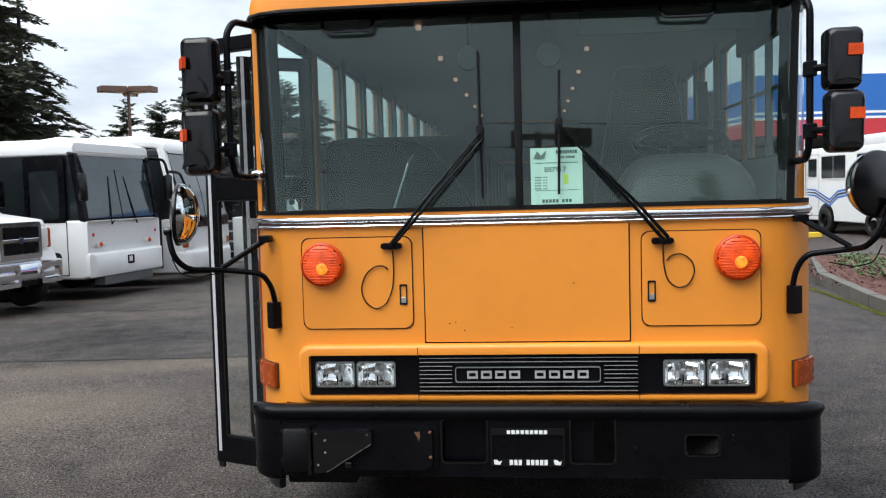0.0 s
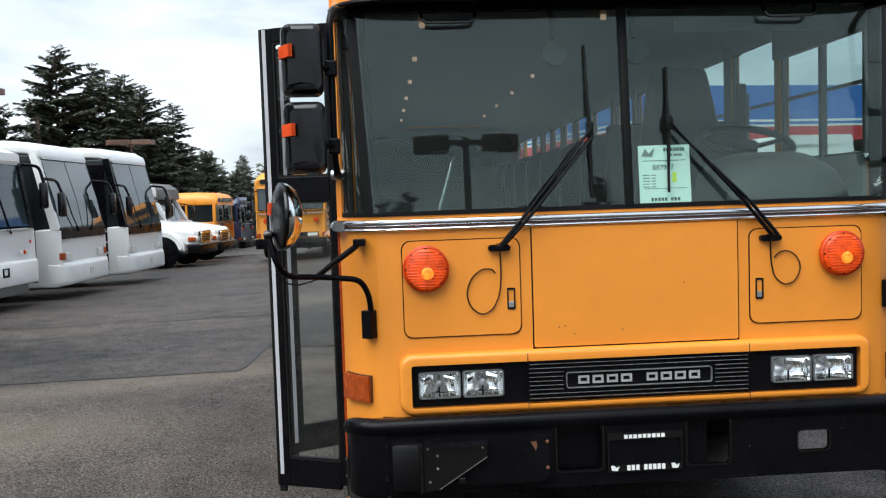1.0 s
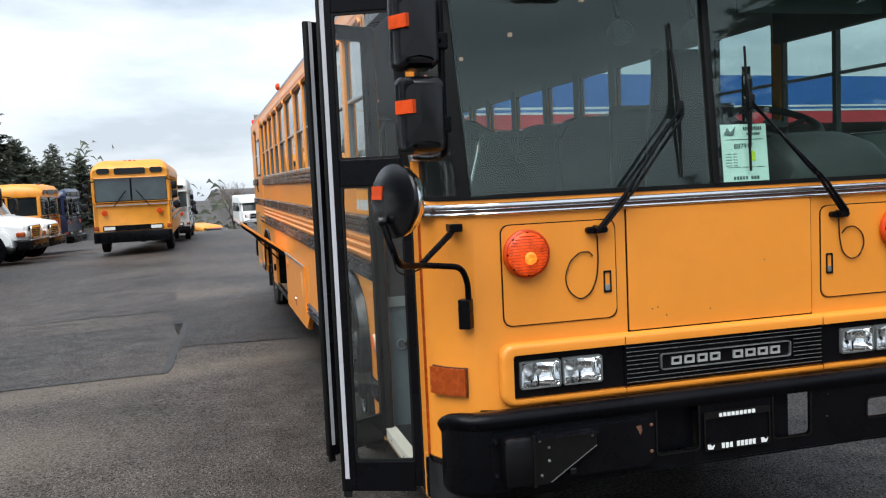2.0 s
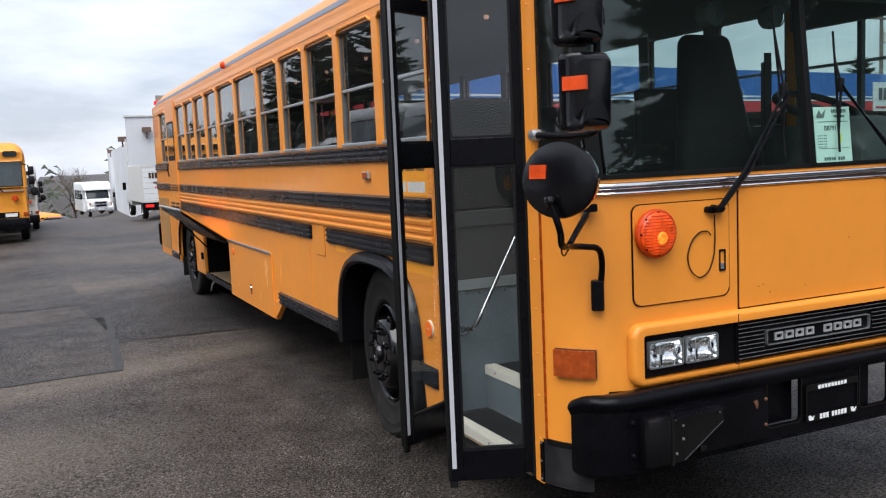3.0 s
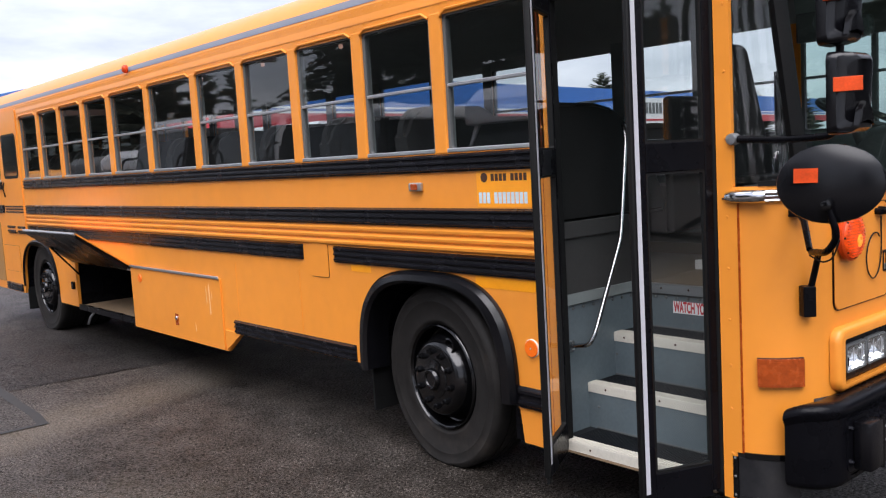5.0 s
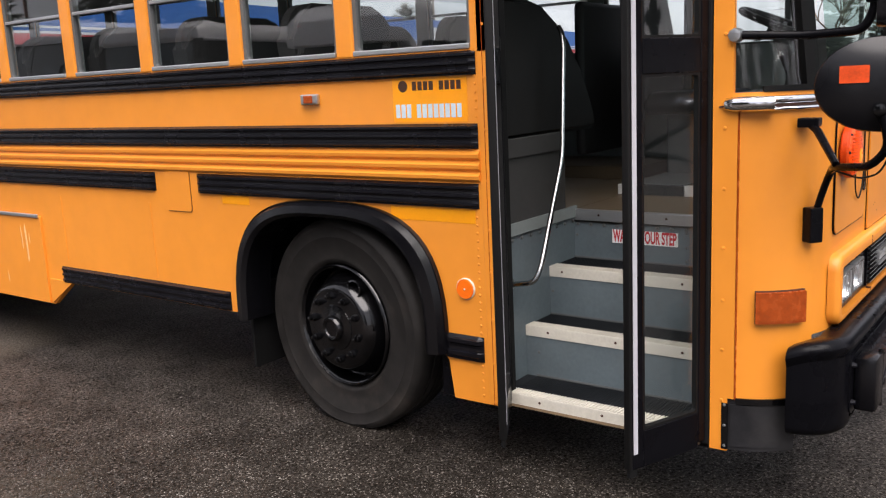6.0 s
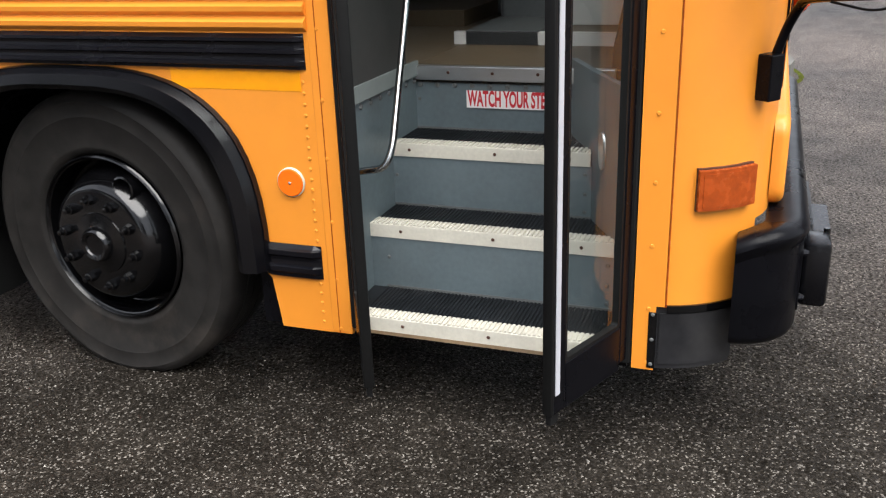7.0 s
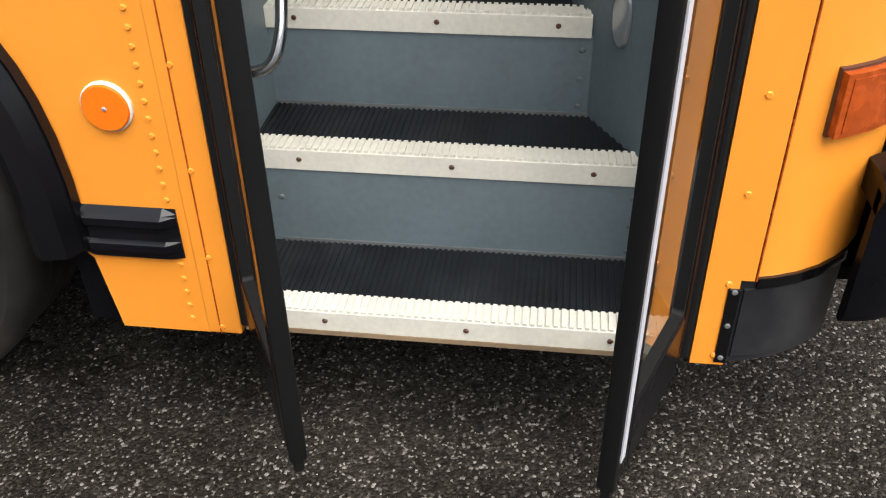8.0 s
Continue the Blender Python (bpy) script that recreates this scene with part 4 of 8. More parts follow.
for s in (-1, 1):
    a, b = (-1.2235, -1.115) if s < 0 else (1.115, 1.2235)
    skirt = part("corner_skirt", shell(0.285 if s < 0 else 0.33, 0.475, out=0.0, thick=0.03, x0=a, x1=b), SKIRT, bus, "scuffed black corner skirt", smooth=True)
    part("skirt_strip", shell(0.456, 0.477, out=0.007, thick=0.01, x0=a, x1=b), BLACK_GLOSS, skirt, "black edge strip with screws", smooth=True)
    line = front_line(0.0, a, b)
    sx, sy = min(line, key=lambda p: -p[1])
    part("skirt_strip", bx(sx - 0.007, sx + 0.007, sy - 0.022, sy, 0.287, 0.456, bev=0.002), BLACK_GLOSS, skirt)
    inner = [p for p in line if p[1] < sy - 0.02]
    bm = ring_section(BM(), inner, [(0.004, 0.300), (0.004, 0.452), (-0.01, 0.456), (-0.01, 0.294)])
    part("skirt_face", bm, SKIRT, skirt, smooth=True)
    heads("skirt_screw", [(sx - 0.007, sy - 0.011, z) for z in (0.30, 0.375, 0.45)], 0.006, 0.003, INDARK, skirt)
tr = tube(BM(), [(-W + 0.012, 0.13, 1.476), (-W - 0.004, 0.17, 1.476), (-W - 0.006, 0.25, 1.476), (-W - 0.004, 0.275, 1.476), (-W + 0.002, 0.288, 1.476)], [0.024, 0.025, 0.025, 0.020, 0.008], 12)
part("trim_end", tr, CHROME, bus, smooth=True)

# roof ------------------------------------------------------------------------


def roof_ring(w, zb, zt, inset=0.0, n=14):
    pts = []
    for i in range(2 * n + 1):
        t = math.pi * i / (2 * n)
        c, s_ = math.cos(t), math.sin(t)
        x = (w - inset) * math.copysign(abs(c) ** 0.50, c)
        z = zb + (zt - inset - zb) * abs(s_) ** 0.92
        pts.append((x, z))
    return pts


ZT = 2.875
secs = [(-0.045, 0.90, 2.372, 2.47), (-0.04, 1.00, 2.372, 2.55), (-0.01, 1.10, 2.372, 2.64), (0.05, 1.165, 2.372, 2.72), (0.14, 1.20, 2.372, 2.78), (0.30, 1.226, 2.40, 2.83), (0.60, 1.228, 2.44, 2.86), (1.2, 1.228, 2.47, ZT), (REAR - 0.6, 1.228, 2.47, ZT), (REAR - 0.15, 1.226, 2.47, 2.83), (REAR, 1.21, 2.47, 2.72)]
bm = BM()
rings = [[bm.verts.new((x, y, z)) for x, z in roof_ring(w, zb, zt)] for y, w, zb, zt in secs]
for A, B in zip(rings, rings[1:]):
    for i in range(len(A) - 1):
        bm.faces.new((A[i], A[i + 1], B[i + 1], B[i]))
bm.faces.new(rings[0])
bm.faces.new(rings[-1])
part("roof", bm, YELLOW, bus, "yellow rounded roof with a front cap", smooth=True)
cap_lip = tube(BM(), [(-1.226, 0.32, 2.40), (-1.205, 0.15, 2.375), (-1.165, 0.05, 2.368), (-1.10, -0.01, 2.366), (-1.0, -0.042, 2.366), (-0.8, -0.052, 2.366), (0.8, -0.052, 2.366), (1.0, -0.042, 2.366), (1.10, -0.01, 2.366), (1.165, 0.05, 2.368), (1.205, 0.15, 2.375), (1.226, 0.32, 2.40)], 0.012, 8)
part("drip_rail", cap_lip, BLACK, bus, "black drip rail under the roof cap", smooth=True)
for s in (-1, 1):
    bm = BM()
    ring = roof_ring(1.231, 2.47, ZT + 0.004, n=40)
    sel = [p for p in ring if 2.565 < p[1] < 2.625 and p[0] * s > 0]
    A = [bm.verts.new((p[0], 0.75, p[1])) for p in sel]
    B = [bm.verts.new((p[0], REAR - 0.3, p[1])) for p in sel]
    for i in range(len(sel) - 1):
        bm.faces.new((A[i], A[i + 1], B[i + 1], B[i]))
    part("roof_stripe", bm, mat("grey_roof_stripe", (0.16, 0.17, 0.20), 0.5), bus, "grey rubber stripe along the roof edge")
    for y in (5.98,):
        ml = part("roof_marker", lathe(BM(), [(0.035, 0.0), (0.036, -0.02), (0.024, -0.036), (0.0, -0.042)], (s * 1.225, y, 2.60), "x", 16, flip=-s), AMBER, bus, "amber roof marker lamp", smooth=True)
part("rear_marker", bx(-1.215, -1.15, REAR - 0.2, REAR - 0.14, 2.60, 2.66, bev=0.012), REDLAMP, bus, "red rear marker lamp")
part("front_marker", lathe(BM(), [(0.04, 0.0), (0.04, -0.03), (0.026, -0.05), (0.0, -0.055)], (-1.05, 0.0, 2.53), "y", 16), AMBER, bus, "amber front marker lamp", smooth=True)
# inside: ceiling, floor, bulkheads
bm = BM()
rings = [[bm.verts.new((x, y, z)) for x, z in roof_ring(1.17, 2.40, zt, 0.0)] for y, zt in ((0.16, 2.52), (0.4, 2.70), (0.9, 2.78), (REAR - 0.05, 2.78))]
for A, B in zip(rings, rings[1:]):
    for i in range(len(A) - 1):
        bm.faces.new((A[i], A[i + 1], B[i + 1], B[i]))
part("headlining", bm, HEADLINE, bus, "pale grey metal headlining", smooth=True)
part("rear_bulkhead", bx(-1.17, 1.17, REAR - 0.09, REAR - 0.05, 0.9, 2.75), INGREY, bus)
part("rear_pane", bx(-0.9, 0.9, REAR - 0.1, REAR - 0.095, 1.75, 2.35), TINTGLASS, bus)

# bumper ------------------------------------------------------------------------


def bumper_line(n=8):
    R, cx, cy = 0.15, 1.055, 0.064
    pts = [(-cx - R, 0.072)]
    for i in range(n + 1):
        a = radians(180 + 90 * i / n)
        pts.append((-cx + R * math.cos(a), cy + R * math.sin(a)))
    pts += [(x, cy - R) for x in (-0.6, -0.3, 0.0, 0.3, 0.6)]
    for i in range(n + 1):
        a = radians(270 + 90 * i / n)
        pts.append((cx + R * math.cos(a), cy + R * math.sin(a)))
    return pts + [(cx + R, 0.072)]


bm = ring_section(BM(), bumper_line(), [(-0.09, 0.696), (-0.03, 0.703), (-0.012, 0.704), (0.004, 0.700), (0.014, 0.692), (0.020, 0.682), (0.022, 0.672), (0.010, 0.648), (0.006, 0.64), (-0.09, 0.64)])
for v in bm.verts:
    v.co.z -= 0.030 * min(1.0, max(0.0, (v.co.y + 0.04) / 0.11)) ** 2.0
bumper = part("front_bumper", bm, BLACK, bus, "heavy black steel front bumper", smooth=True)
# face of the bumper in pieces, so that its openings go through
FACE = -0.086
spans = [(-1.056, -0.365, 0.40, 0.65), (-0.365, -0.172, 0.40, 0.455), (-0.172, 0.172, 0.40, 0.65), (0.172, 0.356, 0.40, 0.455), (0.356, 0.637, 0.40, 0.65), (0.637, 0.776, 0.40, 0.490), (0.637, 0.776, 0.580, 0.65), (0.776, 1.056, 0.40, 0.65)]
for a, b, z0, z1 in spans:
    part("bumper_face", bx(a, b, FACE, FACE + 0.012, z0, z1), BLACK, bumper)
for s in (-1, 1):
    line = [p for p in bumper_line() if (p[0] * s > 1.034)]
    part("bumper_end", ring_section(BM(), line, [(0.006, 0.65), (0.008, 0.405), (0.002, 0.386), (-0.012, 0.374), (-0.026, 0.372), (-0.014, 0.65)]), BLACK, bumper, smooth=True)
for a, b, z0, z1 in ((-0.365, -0.172, 0.455, 0.655), (0.172, 0.356, 0.455, 0.655), (0.637, 0.776, 0.490, 0.580)):
    part("opening_rim", frame_prism(BM(), rrect(a - 0.004, b + 0.004, z0 - 0.004, z1 + 0.004, 0.022), rrect(a + 0.004, b - 0.004, z0 + 0.004, z1 - 0.004, 0.018), "y", FACE - 0.004, FACE + 0.014), BLACK_GLOSS, bumper)
part("bumper_lip", ring_section(BM(), [p for p in bumper_line() if abs(p[0]) < 1.06 and p[1] < -0.04], [(0.004, 0.396), (0.004, 0.404), (-0.06, 0.404), (-0.06, 0.396)]), BLACK, bumper)
heads("bumper_bolt", [(x, FACE, z) for x, z in ((0.438, 0.62), (0.438, 0.52), (0.83, 0.575), (0.83, 0.555), (-0.385, 0.61), (-0.385, 0.53))], 0.008, 0.006, BLACK_GLOSS, bumper, "y")
# number plate frame
plate_f = part("plate_frame", frame_prism(BM(), rrect(-0.158, 0.150, 0.447, 0.609, 0.008), rrect(-0.151, 0.143, 0.477, 0.579, 0.004), "y", FACE - 0.016, FACE - 0.004), BLACK_GLOSS, bus, "black dealer plate frame with white lettering")
part("backing", bx(-0.154, 0.146, FACE - 0.008, FACE - 0.002, 0.452, 0.604), BLACK, plate_f)
on_plate = lambda u, v, d: (u, FACE - 0.0162 - d, v)
bars("letter_bar", [9], -0.092, 0.080, 0.584, 0.600, on_plate, 0.0008, WHITETXT, plate_f)
bars("letter_bar", [3, 5], -0.082, 0.080, 0.453, 0.475, on_plate, 0.0008, WHITETXT, plate_f)
for x in (-0.129, 0.120):
    part("emblem", prism(BM(), [(x - 0.017, 0.475), (x - 0.014, 0.455), (x + 0.01, 0.453), (x + 0.018, 0.473), (x + 0.006, 0.465), (x - 0.003, 0.475)], "y", FACE - 0.0172, FACE - 0.016), WHITETXT, plate_f)
# folded crossing arm in front of the bumper
arm = part("crossing_arm_box", bx(-1.03, -0.918, FACE - 0.085, FACE - 0.012, 0.432, 0.622, bev=0.014), PLASTIC, bus, "black folded crossing arm unit on the bumper", smooth=True)
part("mount_plate", prism(BM(), rrect(-1.065, -0.378, 0.425, 0.628, 0.03), "y", FACE - 0.012, FACE - 0.001), BLACK, arm)
part("arm_plate", plate(-0.905, -0.40, 0.435, 0.622, 0.03, FACE - 0.040, FACE - 0.012, 0.005), BLACK, arm, smooth=True)
part("gusset", prism(BM(), [(-0.905, 0.612), (-0.652, 0.608), (-0.652, 0.552), (-0.845, 0.430), (-0.905, 0.425)], "y", FACE - 0.062, FACE - 0.040), BLACK_GLOSS, arm)
part("gusset_fold", bx(-0.905, -0.652, FACE - 0.085, FACE - 0.040, 0.606, 0.614), RAIL, arm)
part("gusset_edge", tube(BM(), [(-0.652, FACE - 0.062, 0.552), (-0.845, FACE - 0.062, 0.430)], 0.003, 6), RAIL, arm)
heads("arm_bolt", [(x, FACE - 0.062, z) for x, z in ((-0.85, 0.567), (-0.85, 0.515), (-0.882, 0.462), (-0.67, 0.592), (-0.888, 0.596))], 0.006, 0.005, STEEL, arm, "y")
heads("arm_nut", [(-1.048, FACE - 0.012, z) for z in (0.598, 0.468)], 0.011, 0.014, RAIL, arm, "y")
heads("plate_bolt", [(-0.408, FACE - 0.040, z) for z in (0.596, 0.49)], 0.008, 0.006, RUST, arm, "y")
part("hinge_pin", tube(BM(), [(-0.914, FACE - 0.075, 0.425), (-0.914, FACE - 0.075, 0.628)], 0.009, 8), BLACK_GLOSS, arm, smooth=True)
part("stop_bolt", bx(-0.768, -0.738, FACE - 0.066, FACE - 0.038, 0.447, 0.476, bev=0.006), BLACK_GLOSS, arm)
part("rust_mark", prism(BM(), [(-0.475, 0.597), (-0.452, 0.600), (-0.448, 0.578), (-0.456, 0.560), (-0.463, 0.578)], "y", FACE - 0.0412, FACE - 0.0398), RUST, arm, "small rust mark")
part("bumper_bracket", bx(0.175, 0.27, FACE + 0.03, FACE + 0.045, 0.45, 0.66, bev=0.004), BLACK, bumper)
part("bumper_bracket", bx(-0.36, -0.17, FACE + 0.05, FACE + 0.065, 0.45, 0.66, bev=0.004), BLACK, bumper)
part("tow_slab", bx(-1.04, -0.74, FACE + 0.03, 0.15, 0.355, 0.395, bev=0.006), BLACK, bus)
part("front_underbody", bx(-1.15, 1.15, 0.32, 0.36, 0.68, 1.45), BLACK, bus)

# wheels --------------------------------------------------------------------------


def wheel(x, y, s, dual=False, steer=0.0):
    z = 0.484
    w = empty("wheel")
    w.parent = bus
    w["label"] = "black wheel with worn tyre"
    def tyre(xc):
        prof = [(0.288, 0.10), (0.30, 0.125), (0.316, 0.134), (0.322, 0.1365), (0.328, 0.135), (0.36, 0.142), (0.42, 0.146), (0.424, 0.148), (0.430, 0.1465), (0.468, 0.147), (0.474, 0.149), (0.482, 0.146), (0.500, 0.134), (0.508, 0.118), (0.510, 0.085), (0.505, 0.052), (0.494, 0.05), (0.494, 0.044), (0.505, 0.042), (0.505, 0.004), (0.494, 0.003), (0.494, -0.003), (0.505, -0.004), (0.505, -0.042), (0.494, -0.044), (0.494, -0.05), (0.505, -0.052), (0.505, -0.085), (0.497, -0.115), (0.475, -0.135), (0.43, -0.145), (0.36, -0.142), (0.30, -0.125), (0.288, -0.10)]
        bm = lathe(BM(), prof, (xc, y, z), "x", 64, flip=s)
        for v in bm.verts:   # the foot is pressed flat and bulges
            if v.co.z < 0.09:
                v.co.x += (v.co.x - xc) * 0.10 * (0.09 - v.co.z) / 0.09
            v.co.z = max(v.co.z, 0.001)
        part("tyre", bm, RUBBER, w, "black tyre with scuffed sidewall", smooth=True)
    xc = x - s * 0.145
    tyre(xc)
    if dual:
        tyre(xc - s * 0.33)
    d = -0.06 if dual else -0.032
    prof = [(0.292, 0.125), (0.286, 0.132), (0.278, 0.126), (0.272, 0.095), (0.268, 0.078 + d), (0.262, 0.074 + d), (0.250, 0.090 + d), (0.236, 0.128 + d), (0.220, 0.166 + d), (0.206, 0.192 + d), (0.192, 0.206 + d), (0.18, 0.209 + d), (0.0, 0.209 + d)]
    part("rim", lathe(BM(), prof, (xc, y, z), "x", 48, flip=s), BLACK_GLOSS, w, "gloss black steel rim", smooth=True)
    part("rim_edge", lathe(BM(), [(0.286, 0.128), (0.292, 0.136), (0.287, 0.140), (0.281, 0.131)], (xc, y, z), "x", 48, flip=s), BLACK_GLOSS, w, smooth=True)
    part("hub", lathe(BM(), [(0.110, 0.205 + d), (0.106, 0.214 + d), (0.080, 0.218 + d), (0.062, 0.222 + d), (0.058, 0.240 + d), (0.050, 0.247 + d), (0.040, 0.244 + d), (0.036, 0.238 + d), (0.0, 0.237 + d)], (xc, y, z), "x", 32, flip=s), BLACK_GLOSS, w, smooth=True)
    for k in range(10):
        a = 2 * math.pi * (k + 0.3) / 10
        p = (xc, y + 0.152 * math.cos(a), z + 0.152 * math.sin(a))
        part("lug_nut", lathe(BM(), [(0.020, 0.208 + d), (0.017, 0.226 + d), (0.011, 0.228 + d), (0.010, 0.244 + d), (0.0, 0.246 + d)], p, "x", 8, flip=s), BLACK_GLOSS, w)
    for a in (60,) if not dual else (62, 134, 206, 278, 350):
        a = radians(a)
        p = (xc, y - 0.220 * math.cos(a), z + 0.220 * math.sin(a))
        part("hand_hole", lathe(BM(), [(0.046, 0.120 + d), (0.044, 0.184 + d), (0.038, 0.187 + d), (0.036, 0.140 + d), (0.0, 0.140 + d)], p, "x", 20, flip=s), BLACK_GLOSS, w, smooth=True)
    if steer:
        hinge = Matrix.Translation((x - s * 0.16, y, 0))
        w.matrix_basis = hinge @ Matrix.Rotation(radians(steer), 4, "Z") @ hinge.inverted()
    return w


for s in (-1, 1):
    wheel(s * 1.185, FW, s, steer=-4.5)
    wheel(s * 1.165, RW, s, True)
    # rubber arch flare
    bm = BM()
    o = arch(2.095, 0.656, 0.624, 0.46, 28, 0.66)
    i = arch(2.095, 0.56, 0.555, 0.46, 28, 0.66)
    prof = []
    for (oy, oz), (iy, iz) in zip(o, i):
        def m(t):
            return oy + (iy - oy) * t, oz + (iz - oz) * t
        row = []
        for t, dx in ((0.0, 0.004), (0.05, 0.022), (0.12, 0.020), (0.3, 0.050), (0.75, 0.060), (1.0, 0.045), (1.0, -0.12)):
            yy, zz = m(t)
            row.append(bm.verts.new((s * (W + dx), yy, zz)))
        prof.append(row)
    for A, B in zip(prof, prof[1:]):
        for k in range(len(A) - 1):
            bm.faces.new((A[k], A[k + 1], B[k + 1], B[k]))
    part("arch_flare", bm, PLASTIC, bus, "black rubber wheel arch flare", smooth=True)
    bm = BM()
    ring = arch(2.10, 0.63, 0.585, 0.44, 20)
    A = [bm.verts.new((s * (W - 0.02), y, z)) for y, z in ring]
    B = [bm.verts.new((s * 0.62, y, z)) for y, z in ring]
    for k in range(len(A) - 1):
        bm.faces.new((A[k], A[k + 1], B[k + 1], B[k]))
    bm.faces.new(B)
    part("wheel_well", bm, BLACK, bus)
    bm = BM()
    ring = arch(RW, 0.64, 0.62, 0.44, 20)
    A = [bm.verts.new((s * (W - 0.02), y, z)) for y, z in ring]
    B = [bm.verts.new((s * 0.45, y, z)) for y, z in ring]
    for k in range(len(A) - 1):
        bm.faces.new((A[k], A[k + 1], B[k + 1], B[k]))
    bm.faces.new(B)
    part("wheel_well", bm, BLACK, bus)
    part("mud_flap", bx(*sorted((s * 1.20, s * 0.90)), 2.70, 2.715, 0.19, 0.62), GASKET, bus, "black rubber mud flap")
    part("mud_flap", bx(*sorted((s * 1.20, s * 0.60)), 9.64, 9.655, 0.17, 0.6), GASKET, bus, "black rubber mud flap")
    part("arch_edge", prism(BM(), [(1.425, 0.266), (1.50, 0.266), (1.50, 0.56), (1.475, 0.56), (1.46, 0.42)], "x", s * (W - 0.02), s * (W - 0.10)), BLACK, bus)
    ring_o, ring_i = arch(RW, 0.64, 0.57, 0.46, 20), arch(RW, 0.60, 0.53, 0.46, 20)
    bm = BM()
    rows = [[bm.verts.new((s * (W + 0.003), oy, oz)), bm.verts.new((s * (W + 0.022), (oy + iy) / 2, (oz + iz) / 2)), bm.verts.new((s * (W + 0.003), iy, iz))] for (oy, oz), (iy, iz) in zip(ring_o, ring_i)]
    for A, B in zip(rows, rows[1:]):
        for k in range(2):
            bm.faces.new((A[k], A[k + 1], B[k + 1], B[k]))
    part("arch_moulding", bm, BLACK, bus, smooth=True)
for y in (FW, RW):
    part("axle", tube(BM(), [(-1.0, y, 0.484), (1.0, y, 0.484)], 0.07, 12), BLACK, bus, smooth=True)
part("chassis", bx(-0.45, 0.45, 0.4, 11.3, 0.62, 0.86), BLACK, bus, "black chassis frame")

# luggage bays on the door side
door = part("luggage_door", prism(BM(), rrect(4.55, 6.28, 0.332, 0.882, 0.006), "x", -W - 0.014, -W - 0.001), YELLOW, bus, "yellow closed luggage door with aluminium top hinge")
part("hinge", bx(-W - 0.026, -W - 0.012, 4.56, 6.27, 0.874, 0.896, bev=0.004), STEEL, door, "aluminium piano hinge")
part("lock", lathe(BM(), [(0.018, 0), (0.016, -0.010), (0.0, -0.012)], (-W - 0.014, 5.37, 0.500), "x", 14, flip=1), CHROME, door, smooth=True)
part("lock_plate", bx(-W - 0.016, -W - 0.013, 5.34, 5.40, 0.44, 0.535), AMBER_OLD, door)
part("reflector", lathe(BM(), [(0.038, 0), (0.034, -0.008), (0.0, -0.009)], (-W - 0.014, 6.08, 0.785), "x", 18, flip=1), ORANGE, door, "small orange reflector", smooth=True)
SCUFF = mat("pale_paint_scuff", (0.80, 0.46, 0.20), 0.6, var=0.3, fine=120)
for y, z0, z1, w_ in ((4.74, 0.58, 0.83, 0.010), (4.79, 0.66, 0.81, 0.006), (4.70, 0.70, 0.77, 0.005), (5.02, 0.42, 0.50, 0.006)):
    part("paint_scuff", prism(BM(), [(y - w_, z0 + 0.02), (y + w_ * 0.4, z0), (y + w_, z1 - 0.03), (y + w_ * 0.2, z1), (y - w_ * 0.7, z1 - 0.05)], "x", -W - 0.0148, -W - 0.0138), SCUFF, door, "pale vertical scuff in the paint")
for y in (3.42, 4.30):
    part("panel_joint", bx(-W - 0.003, -W, y, y + 0.024, 0.62 if y > 4 else 0.60, 1.02), YELLOW, bus)
    heads("joint_rivet", [(-W - 0.003, y + 0.012, 0.66 + 0.07 * q) for q in range(5)], 0.005, 0.002, YELLOW, bus)
part("door_corner", prism(BM(), [(4.27, 0.49), (4.525, 0.335), (4.525, 0.49)], "x", -W - 0.012, -W + 0.01), YELLOW, bus)
flap = part("lifted_luggage_door", BM(), YELLOW, bus, "raised luggage door, yellow outside and black inside")
bm = BM()
a, b = Vector((-1.24, 0, 0.885)), Vector((-1.69, 0, 1.215))
n_ = Vector((b.z - a.z, 0, -(b.x - a.x))).normalized()
for p0, t in ((0.0, 0.012),):
    q = [a, b, b + n_ * t, a + n_ * t]
    prism(bm, [(v.x, v.z) for v in q], "y", 6.30, 7.79)
bm.to_mesh(flap.data)
bm.free()
bm = prism(BM(), [(a.x, a.z - 0.003), (b.x, b.z - 0.003), (b.x + 0.02, b.z - 0.045), (a.x - 0.02, a.z - 0.04)], "y", 6.32, 7.77)
part("inner_panel", bm, BLACK, flap, "black inner face")
part("edge_trim", tube(BM(), [(b.x, 6.30, b.z), (b.x, 7.79, b.z)], 0.012, 8), STEEL, flap, "aluminium edge", smooth=True)
part("gas_strut", tube(BM(), [(-1.20, 7.74, 0.70), (-1.50, 7.64, 1.03)], 0.009, 8), BLACK, flap, smooth=True)
bay = part("luggage_bay", bx(-1.20, -0.20, 6.25, 7.84, 0.335, 0.37), BLACK, bus, "open empty luggage bay with a plywood floor")
part("bay_floor", bx(-1.20, -0.22, 6.30, 7.78, 0.37, 0.392), PLY, bay, "worn plywood floor")
part("bay_back", bx(-0.24, -0.20, 6.25, 7.84, 0.37, 0.90), BLACK, bay)
part("bay_side", bx(-1.19, -0.2, 6.26, 6.295, 0.37, 0.88), BLACK, bay)
part("bay_side", bx(-1.19, -0.2, 7.80, 7.835, 0.37, 0.88), BLACK, bay)
part("bay_roof", bx(-1.19, -0.2, 6.26, 7.84, 0.885, 0.91), BLACK, bay)
part("bay_lip", bx(-1.225, -1.195, 6.295, 7.80, 0.345, 0.40), BLACK, bay)
